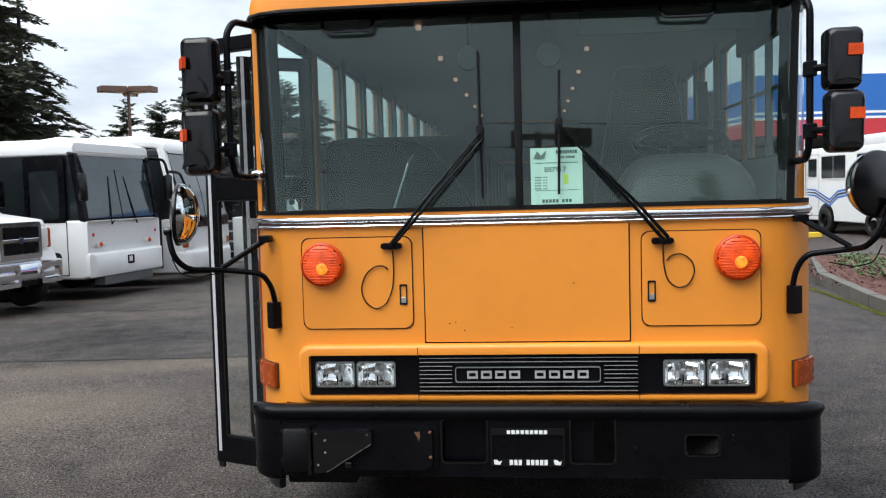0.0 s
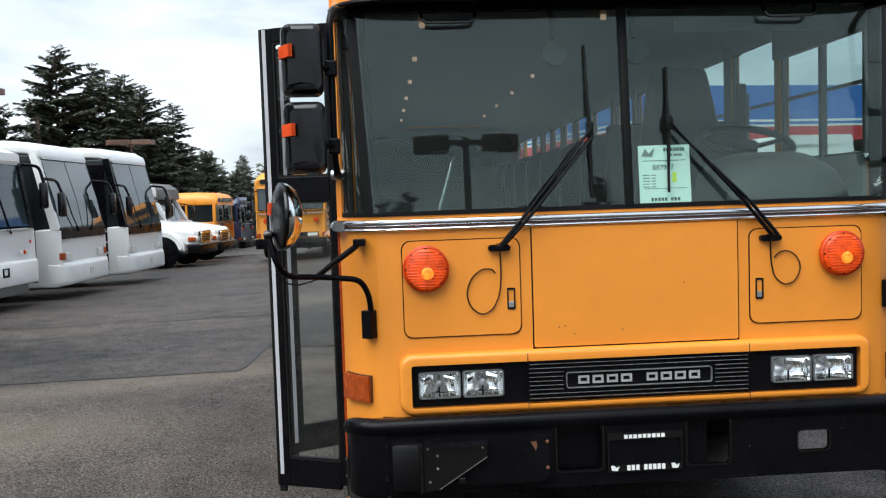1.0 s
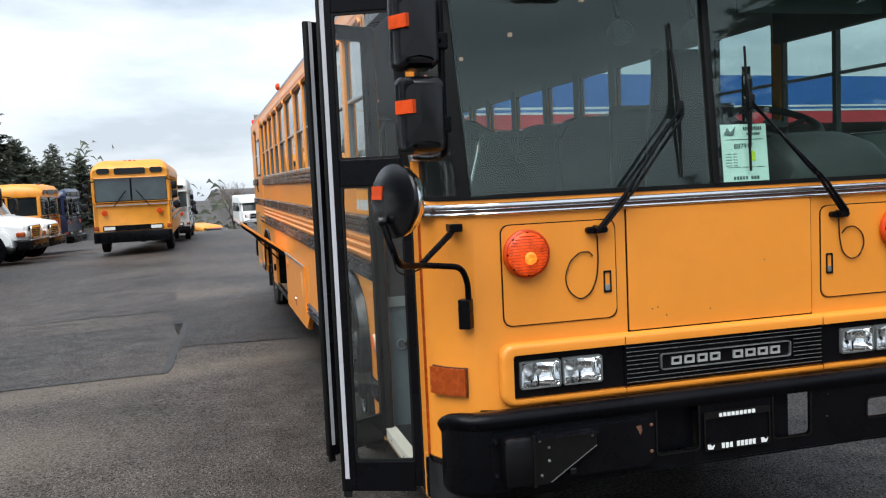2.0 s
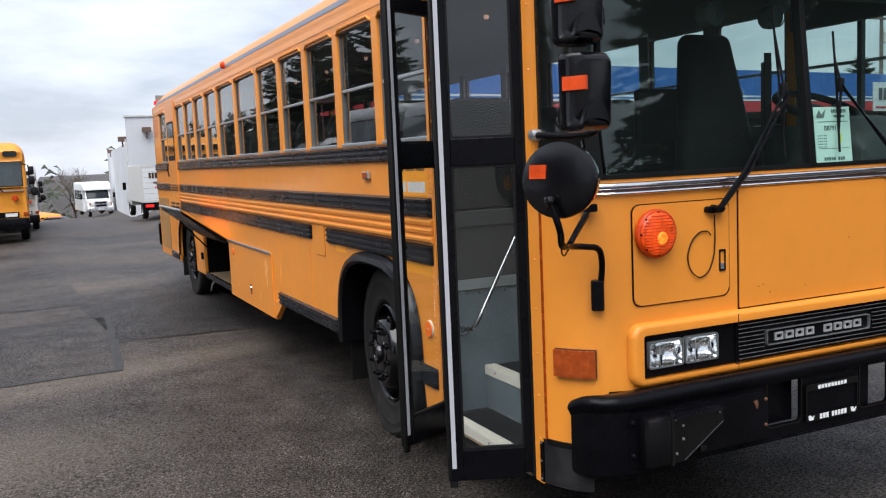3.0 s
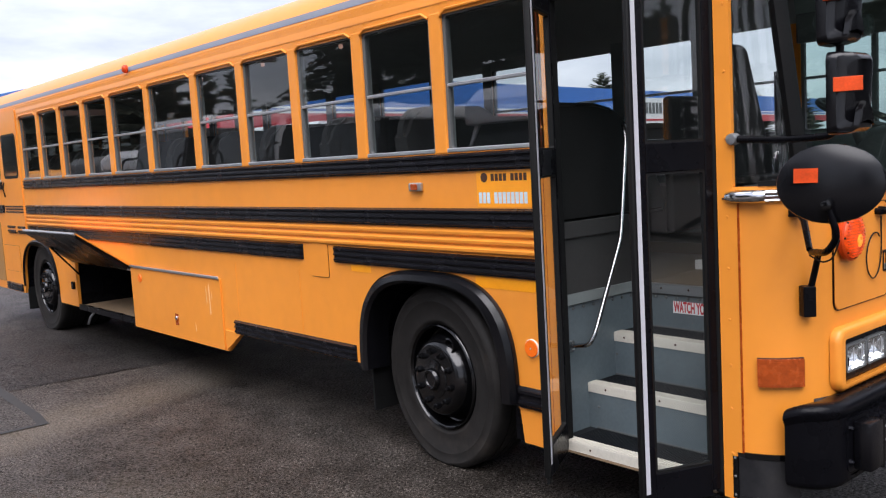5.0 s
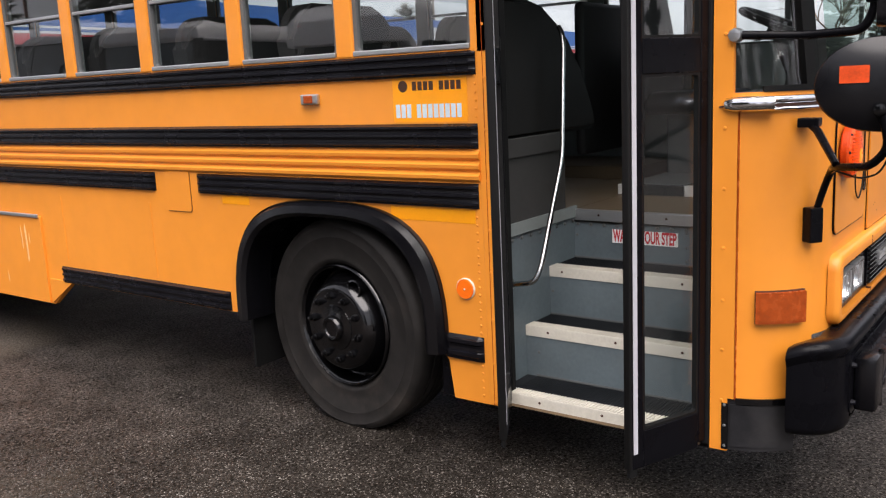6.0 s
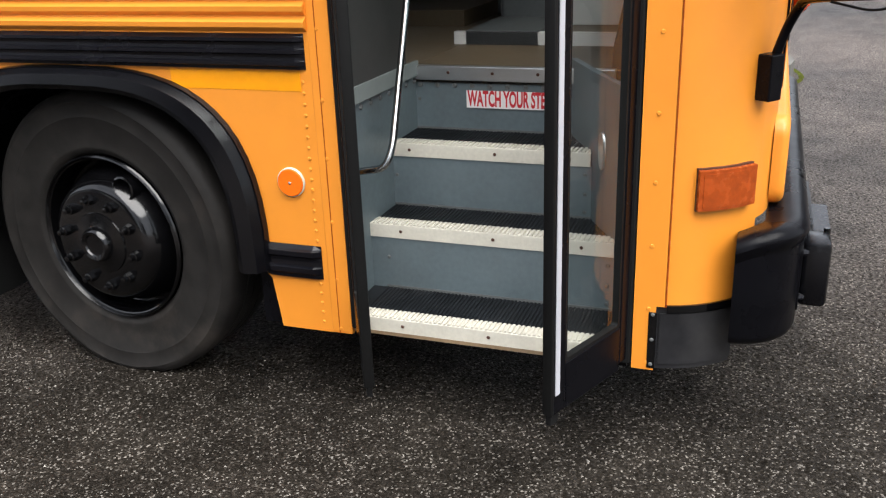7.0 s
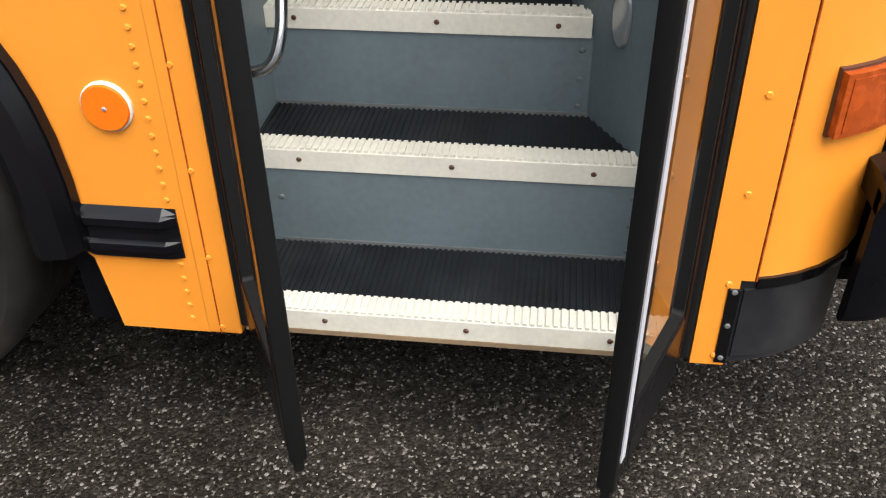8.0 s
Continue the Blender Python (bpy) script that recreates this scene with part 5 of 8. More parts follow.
part("bay_sheet", bx(-1.10, -0.6, 6.5, 7.3, 0.80, 0.82), STEEL, bay)
part("step_tube", tube(BM(), [(-1.15, 7.50, 0.36), (-1.20, 7.57, 0.28), (-1.20, 7.65, 0.20)], 0.012, 8), STEEL, bus, smooth=True)
part("bay_latch", bx(-1.25, -1.22, 7.86, 7.92, 0.55, 0.63, bev=0.006), BLACK, bus)
# small flap doors and marker details on the side
def side_plate(name, y0, y1, z0, z1, m, label, proud=0.006):
    p = part(name, prism(BM(), rrect(y0, y1, z0, z1, 0.015), "x", -W - proud, -W), m, bus, label)
    part("plate_gap", frame_prism(BM(), rrect(y0 - 0.004, y1 + 0.004, z0 - 0.004, z1 + 0.004, 0.018), rrect(y0, y1, z0, z1, 0.015), "x", -W - 0.0015, -W + 0.002), DARKTXT, p)
    return p


side_plate("filler_door", 3.065, 3.265, 0.985, 1.20, YELLOW, "small yellow filler door")
side_plate("battery_door", 9.72, 10.36, 0.62, 0.93, YELLOW, "small yellow rear access door")
side_plate("rear_grille_panel", 10.43, 11.33, 0.47, 1.20, mat("mesh_panel", (0.33, 0.17, 0.05), 0.6, var=0.3, fine=200, bump=0.5), "yellow mesh rear panel")
part("fresh_paint_band", bx(-W - 0.0015, -W, 1.283, 1.72, 1.024, 1.082), YELLOW_NEW, bus, "strip of brighter fresh paint")
part("fresh_paint_band", bx(-W - 0.0015, -W, 2.62, 2.82, 1.04, 1.082), YELLOW_NEW, bus, "strip of brighter fresh paint")
for k in range(7):
    part("louvre", bx(-W - 0.012, -W, 11.02, 11.40, 2.13 + 0.04 * k, 2.145 + 0.04 * k), YELLOW, bus, "pressed air louvre")
part("tail_guard", bx(-W - 0.03, -W + 0.05, REAR - 0.02, REAR + 0.06, 0.47, 0.80, bev=0.01), BLACK, bus)
sm = part("side_marker", bx(-W - 0.022, -W, 2.094, 2.198, 1.516, 1.562, bev=0.006), STEEL, bus, "small amber side marker in a chrome holder")
part("lens", bx(-W - 0.030, -W - 0.02, 2.122, 2.172, 1.522, 1.556, bev=0.004), AMBER_OLD, sm)
rf = part("round_reflector", lathe(BM(), [(0.0455, 0.0), (0.0455, -0.006), (0.0425, -0.009)], (-W, 1.344, 0.751), "x", 28, flip=1), NOSING, bus, "round orange reflector with white rim", smooth=True)
part("lens", lathe(BM(), [(0.0425, -0.008), (0.040, -0.013), (0.0, -0.014)], (-W, 1.344, 0.751), "x", 28, flip=1), ORANGE, rf, smooth=True)
studs_ = studs(BM(), [(-W - 0.014, 1.344, 0.751)], 0.005, 0.003)
part("rivet", studs_, STEEL, rf)
decal = part("model_decal", bx(-W - 0.0012, -W, 1.30, 1.675, 1.432, 1.612), YELLOW_NEW, bus, "model decal with lettering")
on_side = lambda u, v, d: (-W - 0.0012 - d, -u, v)
bars("letter_bar", [4, 4], -1.575, -1.325, 1.560, 1.596, on_side, 0.0006, DARKTXT, decal)
bars("letter_bar", [3, 8], -1.665, -1.325, 1.45, 1.505, on_side, 0.0006, PALETXT, decal)
part("emblem", lathe(BM(), [(0.024, 0), (0.024, -0.0008), (0.0, -0.001)], (-W - 0.0012, 1.62, 1.578), "x", 20, flip=1), DARKTXT, decal)
# emergency door towards the rear
ed = part("emergency_door", prism(BM(), rrect(9.335, 10.09, 1.10, 2.52, 0.01), "x", -W - 0.014, -W + 0.02), YELLOW, bus, "yellow side emergency door with a small window")
part("door_window", prism(BM(), rrect(9.40, 9.98, 1.74, 2.26, 0.06), "x", -W - 0.018, -W - 0.012), GASKET, ed)
part("door_pane", prism(BM(), rrect(9.43, 9.95, 1.77, 2.23, 0.05), "x", -W - 0.020, -W - 0.0175), FARGLASS, ed)
part("door_handle", tube(BM(), [(-W - 0.03, 9.98, 1.70), (-W - 0.045, 9.98, 1.62), (-W - 0.03, 9.98, 1.52)], 0.008, 6), BLACK, ed)

# mirrors ------------------------------------------------------------------------------
for s in (-1, 1):
    k = -s
    mir = empty("mirror_set")
    mir.parent = bus
    mir["label"] = "black outside mirrors on tubular arms"
    X = lambda x: x * k - (0.095 if s > 0 else 0.0)
    up_ = 0.05 if s > 0 else 0.0
    sz = 0.87 if s > 0 else 1.0
    Y = lambda x: x * k
    ua = 0.04 if s > 0 else 0.0
    bar = tube(BM(), rounded([(X(-1.14), 0.10, 2.335), (X(-1.19), -0.10, 2.325), (X(-1.205), -0.15, 2.27), (X(-1.205), -0.15, 1.75), (X(-1.20), -0.12, 1.685), (X(-1.20), 0.05, 1.68), (X(-1.225), 0.25, 1.694)], 0.05), 0.014, 10)
    part("mirror_bar", bar, BLACK, mir, smooth=True)
    part("clamp", lathe(BM(), [(0.022, -0.02), (0.024, 0.0), (0.02, 0.02), (0.0, 0.024)], (X(-1.225), 0.25, 1.694), "x", 14, flip=-k), STEEL, mir, smooth=True)
    for cz, cy, cx in ((2.115 - (0.055 if s > 0 else 0.0), -0.186, -1.311), (1.822, -0.215, -1.308)):
        bm = BM()
        rings = []
        tilt = 0.10
        for d, sc in ((-0.068, 0.76), (-0.064, 0.86), (-0.050, 0.94), (-0.02, 0.98), (0.02, 1.0), (0.035, 1.0), (0.035, 0.93)):
            rr = rrect(-0.078 * sc * sz, 0.078 * sc * sz, -0.135 * sc * sz, 0.135 * sc * sz, 0.03 * sc, 5)
            ring = []
            for u, v in rr:
                pinch = -0.016 * max(0.0, 1 - abs(v + 0.055) / 0.06) * (1 if d < 0.0 else 0)
                cut = 1.7 * max(0.0, -u * k - 0.034) * max(0.0, -d / 0.068) if s < 0 else 0.0   # chamfered outer corner
                ring.append(bm.verts.new((X(cx) + u - tilt * d * k, cy + d - pinch * 1.2 + tilt * u * k + cut, cz + v)))
            rings.append(ring)
        for A, B in zip(rings, rings[1:]):
            n = len(A)
            for i in range(n):
                bm.faces.new((A[i], A[(i + 1) % n], B[(i + 1) % n], B[i]))
        bm.faces.new(rings[0])
        hs = part("mirror_housing", bm, PLASTIC, mir, "black moulded mirror housing", smooth=True)
        part("mirror_glass", prism(BM(), rrect(X(cx) - 0.072 * sz, X(cx) + 0.072 * sz, cz - 0.128 * sz, cz + 0.128 * sz, 0.028), "y", cy + 0.026, cy + 0.030), MIRROR, hs)
        ridge = prism(BM(), [(X(cx) + q * 0.001 * sz, cz + w_ * 0.001 * sz) for q, w_ in ((-56, -108), (-40, -58), (-8, -30), (8, -30), (40, -58), (56, -108), (30, -92), (0, -86), (-30, -92))], "y", cy - 0.072, cy - 0.050)
        bmesh.ops.bevel(ridge, geom=[e for e in ridge.edges if abs(e.verts[0].co.y - e.verts[1].co.y) < 1e-6 and e.verts[0].co.y < cy - 0.07], offset=0.004, segments=2, affect="EDGES")
        part("moulded_ridge", ridge, PLASTIC, hs, smooth=True)
        if s < 0:
            bm = bx(-0.044, 0.044, -0.008, 0.008, 0.004, 0.050, bev=0.001)
            bmesh.ops.transform(bm, matrix=pose(cx - 0.058, cy - 0.034, cz, 0, 0, -60), verts=bm.verts)
        else:
            ox = X(cx - 0.028)
            bm = bx(ox - 0.026, ox + 0.026, cy - 0.0755, cy - 0.05, cz + 0.004, cz + 0.046, bev=0.001)
        part("reflector", bm, ORANGE_OLD, hs, "orange stick-on reflector")
        part("knuckle", tube(BM(), [(X(cx) + k * 0.055, cy - 0.03, cz - 0.03), (X(-1.205), -0.15, cz - 0.03)], 0.014, 8), BLACK, mir, smooth=True)
        part("knuckle_clamp", bx(X(-1.205) - 0.022, X(-1.205) + 0.022, -0.175, -0.125, cz - 0.06, cz + 0.0, bev=0.006), BLACK, mir)
    # oval crossover mirror
    nrm = Vector((0.966 * k, 0.26, -0.05)).normalized() if s < 0 else Vector((-0.60, 0.80, -0.05)).normalized()
    c = Vector((X(-1.414) + (0.025 if s > 0 else 0.0), -0.209, 1.53 + up_))
    side_v = Vector((0, 0, 1)).cross(nrm).normalized()
    up_v = nrm.cross(side_v)
    def dome(profile, name, m, label=""):
        bm = BM()
        rings = []
        for r, h in profile:
            rings.append([bm.verts.new(c + nrm * h + side_v * (0.165 * r * math.cos(t)) + up_v * (0.128 * r * math.sin(t))) for t in [2 * math.pi * q / 36 for q in range(36)]])
        for A, B in zip(rings, rings[1:]):
            for i in range(36):
                bm.faces.new((A[i], A[(i + 1) % 36], B[(i + 1) % 36], B[i]))
        bm.faces.new(rings[-1])
        return part(name, bm, m, mir, label, smooth=True)
    dome([(1.0, 0.008), (1.02, 0.0), (1.0, -0.008), (0.9, -0.014), (0.6, -0.026), (0.2, -0.032), (0.02, -0.032)], "crossover_back", PLASTIC, "black oval mirror back")
    dome([(1.0, 0.008), (0.97, 0.022), (0.85, 0.045), (0.6, 0.065), (0.3, 0.076), (0.02, 0.078)], "crossover_glass", MIRROR, "bulging convex mirror glass")
    rp = [c - nrm * 0.0335 + side_v * q[0] * k + up_v * q[1] for q in ((0.03, 0.005), (0.105, 0.005), (0.105, 0.052), (0.03, 0.052))]
    bm = BM()
    lo = [bm.verts.new(p + nrm * 0.012) for p in rp]
    hi = [bm.verts.new(p - nrm * 0.002) for p in rp]
    bm.faces.new(lo)
    bm.faces.new(hi)
    for i in range(4):
        bm.faces.new((lo[i], lo[(i + 1) % 4], hi[(i + 1) % 4], hi[i]))
    part("reflector", bm, ORANGE_OLD, mir, "orange stick-on reflector")
    ball = c - nrm * 0.045 + up_v * -0.07
    part("ball_joint", lathe(BM(), [(0.0, -0.02), (0.016, -0.014), (0.02, 0.0), (0.016, 0.014), (0.0, 0.02)], ball, "x", 12), BLACK_GLOSS, mir, smooth=True)
    arm_pts = rounded([(Y(-1.09), 0.028, 1.10 + ua), (Y(-1.098), 0.0, 1.20 + ua), (Y(-1.13), -0.03, 1.265 + ua), (Y(-1.28), -0.07, 1.285 + ua), (X(-1.40), -0.19, 1.30 + ua), (X(-1.435), -0.245, 1.36 + ua), tuple(ball)], 0.05)
    part("lower_arm", tube(BM(), arm_pts, 0.012, 10), BLACK, mir, smooth=True)
    part("stay", tube(BM(), [(Y(-1.13), 0.045, 1.405 + ua), (Y(-1.16), 0.01, 1.385 + ua), (Y(-1.29), -0.075, 1.295 + ua)], [0.010, 0.013, 0.011], 8), BLACK, mir, smooth=True)
    part("stay_bracket", bx(Y(-1.13) - 0.025, Y(-1.13) + 0.025, 0.01, 0.075, 1.395 + ua, 1.425 + ua, bev=0.004), BLACK, mir)
    bp = bx(-0.024, 0.024, -0.022, 0.022, -0.058, 0.058, bev=0.004)
    bmesh.ops.transform(bp, matrix=pose(Y(-1.102), 0.030, 1.075 + ua, 0, 0, 38 * -k), verts=bp.verts)
    part("arm_bracket", bp, BLACK, mir)
    wire = tube(BM(), rounded([(X(-1.30), -0.08, 1.275), (X(-1.37), -0.16, 1.262), (X(-1.42), -0.22, 1.285), (X(-1.437), -0.25, 1.35)], 0.03), 0.003, 5)
    part("heater_wire", wire, GASKET, mir, smooth=True)

# entrance door ----------------------------------------------------------------------


def leaf(hx, hy, ox, oy, name):
    """A glazed door leaf from its hinge to its outer edge."""
    d = Vector((ox - hx, oy - hy, 0))
    L = d.length
    rot = Matrix.Translation((hx, hy, 0)) @ Matrix.Rotation(math.atan2(d.y, d.x), 4, "Z")
    lf = empty(name, None)
    lf.parent = bus
    lf["label"] = "open black door leaf with two glass panes"
    def put(nm, bm, m, label="", **k):
        bmesh.ops.transform(bm, matrix=rot, verts=bm.verts)
        return part(nm, bm, m, lf, label, **k)
    t = 0.013
    z0, z1 = 0.285, 2.358
    put("stile", bx(0, 0.045, -t, t, z0 + 0.02, z1, bev=0.004), BLACK)
    put("stile", bx(L - 0.055, L, -t, t, z0, z1, bev=0.004), BLACK)
    for a, b in ((z0, 0.415), (1.585, 1.695), (2.295, z1)):
        put("cross_rail", bx(0.045, L - 0.055, -t, t, a, b, bev=0.003), BLACK)
    for a, b in ((0.415, 1.585), (1.695, 2.295)):
        put("pane", quad((0.04, 0, a - 0.005), (L - 0.05, 0, a - 0.005), (L - 0.05, 0, b + 0.005), (0.04, 0, b + 0.005)), DOORGLASS, "clear door glass", shadow=False)
        put("glazing_bead", frame_prism(BM(), rrect(0.043, L - 0.053, a - 0.002, b + 0.002, 0.012), rrect(0.053, L - 0.063, a + 0.009, b - 0.009, 0.010), "y", -0.010, 0.010), GASKET)
    put("edge_seal", bx(L - 0.004, L + 0.010, -0.015, 0.015, z0, z1, bev=0.005), GASKET, "black rubber edge", smooth=True)
    sy = 1 if d.x < 0 else -1
    put("edge_strip", bx(L - 0.026, L - 0.008, *sorted((sy * t, sy * (t + 0.0025))), z0 + 0.055, z1 - 0.005), GREYSTRIP, "light grey rubber strip")
    put("lower_skirt", bx(L - 0.03, L + 0.004, -0.008, 0.008, z0 - 0.03, z0, bev=0.003), GASKET)
    return lf


leaf(-1.215, 0.345, -1.544, 0.482, "front_door_leaf")
leaf(-1.205, 1.165, -1.541, 0.982, "rear_door_leaf")

# stairwell
steps = empty("entrance_steps")
steps.parent = bus
steps["label"] = "grey entrance steps with black treads and cream nosings"
levels = ((0.340, -1.222, -0.985, 0.36, 1.16), (0.556, -0.985, -0.77, 0.418, 1.208), (0.770, -0.77, -0.53, 0.533, 1.208))
for k, (z, x0, x1, ya, yb) in enumerate(levels):
    part("tread", bx(x0 + (0.06 if k == 0 else 0.035), x1 + 0.006, ya - (0.06 if k < 2 else 0.0), 1.208, z - 0.02, z - 0.008), TREAD, steps, "ribbed black rubber tread")
    rib = BM()
    y = ya + 0.004
    while y < yb - 0.004:
        box(rib, x0 + 0.037, x1 - 0.004, y, y + 0.0065, z - 0.009, z - 0.0045)
        y += 0.0125
    tagged(part("tread_ribs", rib, TREAD, steps), kind="stuff")
    nose = BM()
    prism(nose, [(x0 - 0.004, z - 0.047), (x0 + 0.003, z - 0.047), (x0 + 0.003, z - 0.008), (x0 + 0.052, z - 0.008), (x0 + 0.052, z - 0.002), (x0 - 0.002, z - 0.002), (x0 - 0.004, z - 0.004)], "y", ya, yb)
    part("nosing", nose, NOSING, steps, "cream ribbed metal step nosing with screws")
    rib = BM()
    y = ya + 0.004
    while y < yb - 0.006:
        box(rib, x0 - 0.0030, x0 + 0.050, y, y + 0.0085, z - 0.004, z + 0.0026)
        y += 0.0145
    tagged(part("nosing_ribs", rib, NOSING, steps), kind="stuff")
    heads("screw", [(x0 - 0.004, yy, z - 0.024) for yy in ((0.47, 0.738, 1.01), (0.515, 0.792, 1.101), (0.60, 0.847, 1.146))[k]], 0.006, 0.003, DARKTXT, steps)
    top = levels[k + 1][0] if k < 2 else 0.985
    part("riser", bx(x1, x1 + 0.012, ya - 0.06, 1.208, z - 0.015, top - 0.045 if k < 2 else top), STEPGREY, steps, "blue-grey painted riser")
    heads("riser_rivet", [(x1, (0.418, 0.533, 0.66)[k] + 0.016, zz) for zz in (z + 0.015, z + 0.075, z + 0.14)] + [(x1, yb - 0.012, z + 0.10)], 0.007, 0.003, INDARK, steps)
    part("scuff_line", bx(x1 - 0.004, x1, ya, yb, z - 0.008, z + 0.001), INDARK, steps)
part("top_nosing", bx(-0.545, -0.515, 0.5, 1.208, 0.940, 0.990, bev=0.003), STEEL, steps, "pale metal edge at the floor")
heads("screw", [(-0.545, y, 0.968) for y in (0.6, 0.76, 0.92, 1.08)], 0.006, 0.003, DARKTXT, steps)
heads("bolt", [(-0.531, 0.55 + 0.064 * q, 0.922) for q in range(11)], 0.010, 0.006, INDARK, steps)
part("bottom_edge", bx(-1.2275, -1.19, 0.36, 1.17, 0.282, 0.2925), PLY, steps)
part("step_underside", bx(-1.19, -0.6, 0.34, 1.19, 0.262, 0.285), BLACK, steps)
# stairwell sides
part("stair_side", bx(-1.174, -0.53, 1.208, 1.222, 0.285, 0.985), STEPGREY, steps, "blue-grey stairwell side panel")
part("side_band", bx(-1.17, -0.53, 1.196, 1.208, 0.955, 1.006), INGREY, steps)
heads("bolt", [(-1.15 + 0.075 * q, 1.208, 0.935) for q in range(9)], 0.010, 0.006, INDARK, steps, "y")
part("stair_side", prism(BM(), [(-1.205, 0.335), (-0.985, 0.412), (-0.77, 0.529), (-0.50, 0.660), (-0.50, 0.635), (-0.77, 0.504), (-0.985, 0.390), (-1.205, 0.315)], "z", 0.285, 1.02), STEPGREY, steps)
bm = lathe(BM(), [(0.040, 0.0), (0.038, 0.006), (0.030, 0.008), (0.0, 0.007)], (0, 0, 0), "y", 24)
bmesh.ops.transform(bm, matrix=pose(-0.86, 0.481, 0.80, 0, 0, 28) @ Matrix.Diagonal((0.75, 1, 1.5, 1)), verts=bm.verts)
part("step_lamp", bm, STEEL, steps, "small oval step lamp", smooth=True)
sign = part("step_sign", bx(-0.5355, -0.5312, 0.713, 1.018, 0.846, 0.906), WHITETXT, bus, "white sticker with red warning lettering")
words_mesh("WATCH YOUR STEP", 0.074, REDTXT, sign, Matrix.Translation((-0.5358, 0.8655, 0.876)) @ Euler((radians(90), 0, radians(-90))).to_matrix().to_4x4(), "warning_lettering", "red lettering", wide=0.435, bold=0.0024)
# handrail and modesty panel
hr = part("handrail", tube(BM(), rounded([(-0.63, 1.215, 1.80), (-0.65, 1.19, 1.775), (-0.665, 1.175, 1.72), (-0.815, 1.110, 1.252), (-1.075, 1.075, 0.835), (-1.105, 1.09, 0.775), (-1.11, 1.203, 0.757)], 0.05), 0.0112, 10), POLISHED, bus, "polished bent handrail", smooth=True)
part("rail_flange", lathe(BM(), [(0.028, -0.008), (0.028, 0.0), (0.016, 0.004)], (-1.11, 1.206, 0.757), "y", 16), STEEL, hr, smooth=True)
part("modesty_panel", bx(-1.16, -0.62, 1.205, 1.222, 0.95, 1.30), MODESTY, bus, "dark grey modesty panel beside the steps")
part("modesty_band", bx(-1.16, -0.635, 1.193, 1.205, 1.272, 1.352, bev=0.004), MODESTY, bus)

# floor and inside ----------------------------------------------------------------------
part("cabin_floor", box(box(box(BM(), -1.17, 1.17, 1.223, 1.42, 0.94, 0.985), -0.62, 0.62, 1.42, 2.80, 0.94, 0.985), -1.17, 1.17, 2.80, REAR - 0.05, 0.94, 0.985), FLOORTAN, bus, "tan rubber floor")
for s in (-1, 1):
    wb = box(box(box(BM(), *sorted((s * 0.60, s * 1.185)), 1.40, 2.82, 1.040, 1.058), *sorted((s * 0.60, s * 0.62)), 1.40, 2.82, 0.985, 1.040), *sorted((s * 0.62, s * 1.18)), 1.40, 1.42, 0.985, 1.040)
    part("wheel_box", wb, FLOORTAN, bus, "tan covered wheel box in the floor")
part("cab_floor", bx(-0.53, 1.17, 0.35, 1.223, 0.93, 0.984), FLOORTAN, bus, "tan rubber floor in the cab")
part("floor_plate", bx(0.02, 1.15, 0.9, 1.2, 0.985, 1.04), INDARK, bus)
part("aisle_edge", bx(0.02, 0.06, 0.45, 1.25, 0.985, 1.035), OFFWHITE, bus)
dash = empty("dashboard")
dash.parent = bus
dash["label"] = "grey dashboard with engine cover"
part("dash_shelf", bx(-1.05, 1.05, 0.055, 0.34, 1.40, 1.508, bev=0.02), DASH, dash, "dark grey dash shelf", smooth=True)
part("dash_face", bx(-0.48, 1.15, 0.32, 0.40, 0.95, 1.44, bev=0.02), INGREY, dash, smooth=True)
bm = BM()
rings = []
for y, f in ((0.10, 0.0), (0.13, 0.55), (0.20, 0.85), (0.34, 1.0), (0.48, 0.95), (0.54, 0.7), (0.56, 0.0)):
    ring = []
    for q in range(17):
        t = math.pi * q / 16
        c_, s_ = math.cos(t), math.sin(t)
        ring.append(bm.verts.new((0.71 + 0.29 * math.copysign(abs(c_) ** 0.5, c_) * (0.9 + 0.1 * f), y, 1.47 + 0.27 * f * abs(s_) ** 0.6)))
    rings.append(ring)
for A, B in zip(rings, rings[1:]):
    for q in range(16):
        bm.faces.new((A[q], A[q + 1], B[q + 1], B[q]))
part("instrument_hood", bm, DASH, dash, "rounded dark instrument hood", smooth=True)
bm = BM()
rings = []
for y, f in ((0.12, 0.2), (0.25, 0.8), (0.4, 1.0), (0.48, 0.9), (0.52, 0.3)):
    rings.append([bm.verts.new((-0.20 + 0.3 * math.cos(math.pi * q / 12), y, 0.985 + 0.42 * f * abs(math.sin(math.pi * q / 12)) ** 0.5)) for q in range(13)])
for A, B in zip(rings, rings[1:]):
    for q in range(12):
        bm.faces.new((A[q], A[q + 1], B[q + 1], B[q]))
bm.faces.new(rings[-1])
part("engine_cover", bm, DASH, dash, smooth=True)
part("side_header", bx(1.13, 1.178, 0.32, 1.21, 2.27, 2.45, bev=0.01), INDARK, bus, "dark panel over the driver's window")
part("window_bar", bx(1.17, 1.20, 0.735, 0.765, SILL, 2.30), INDARK, bus, "upright bar of the sliding driver's window")
sc_ = part("side_console", frame_prism(BM(), rrect(0.44, 0.98, 0.99, 1.46, 0.02), rrect(0.50, 0.80, 1.10, 1.38, 0.03), "x", 0.66, 1.12), OFFWHITE, dash, "white side console with a dark opening")
part("console_back", bx(0.70, 0.72, 0.50, 0.80, 1.10, 1.38), BLACK, sc_)
part("defroster_slot", bx(0.62, 0.95, 0.06, 0.075, 1.512, 1.518), WHITETXT, dash)
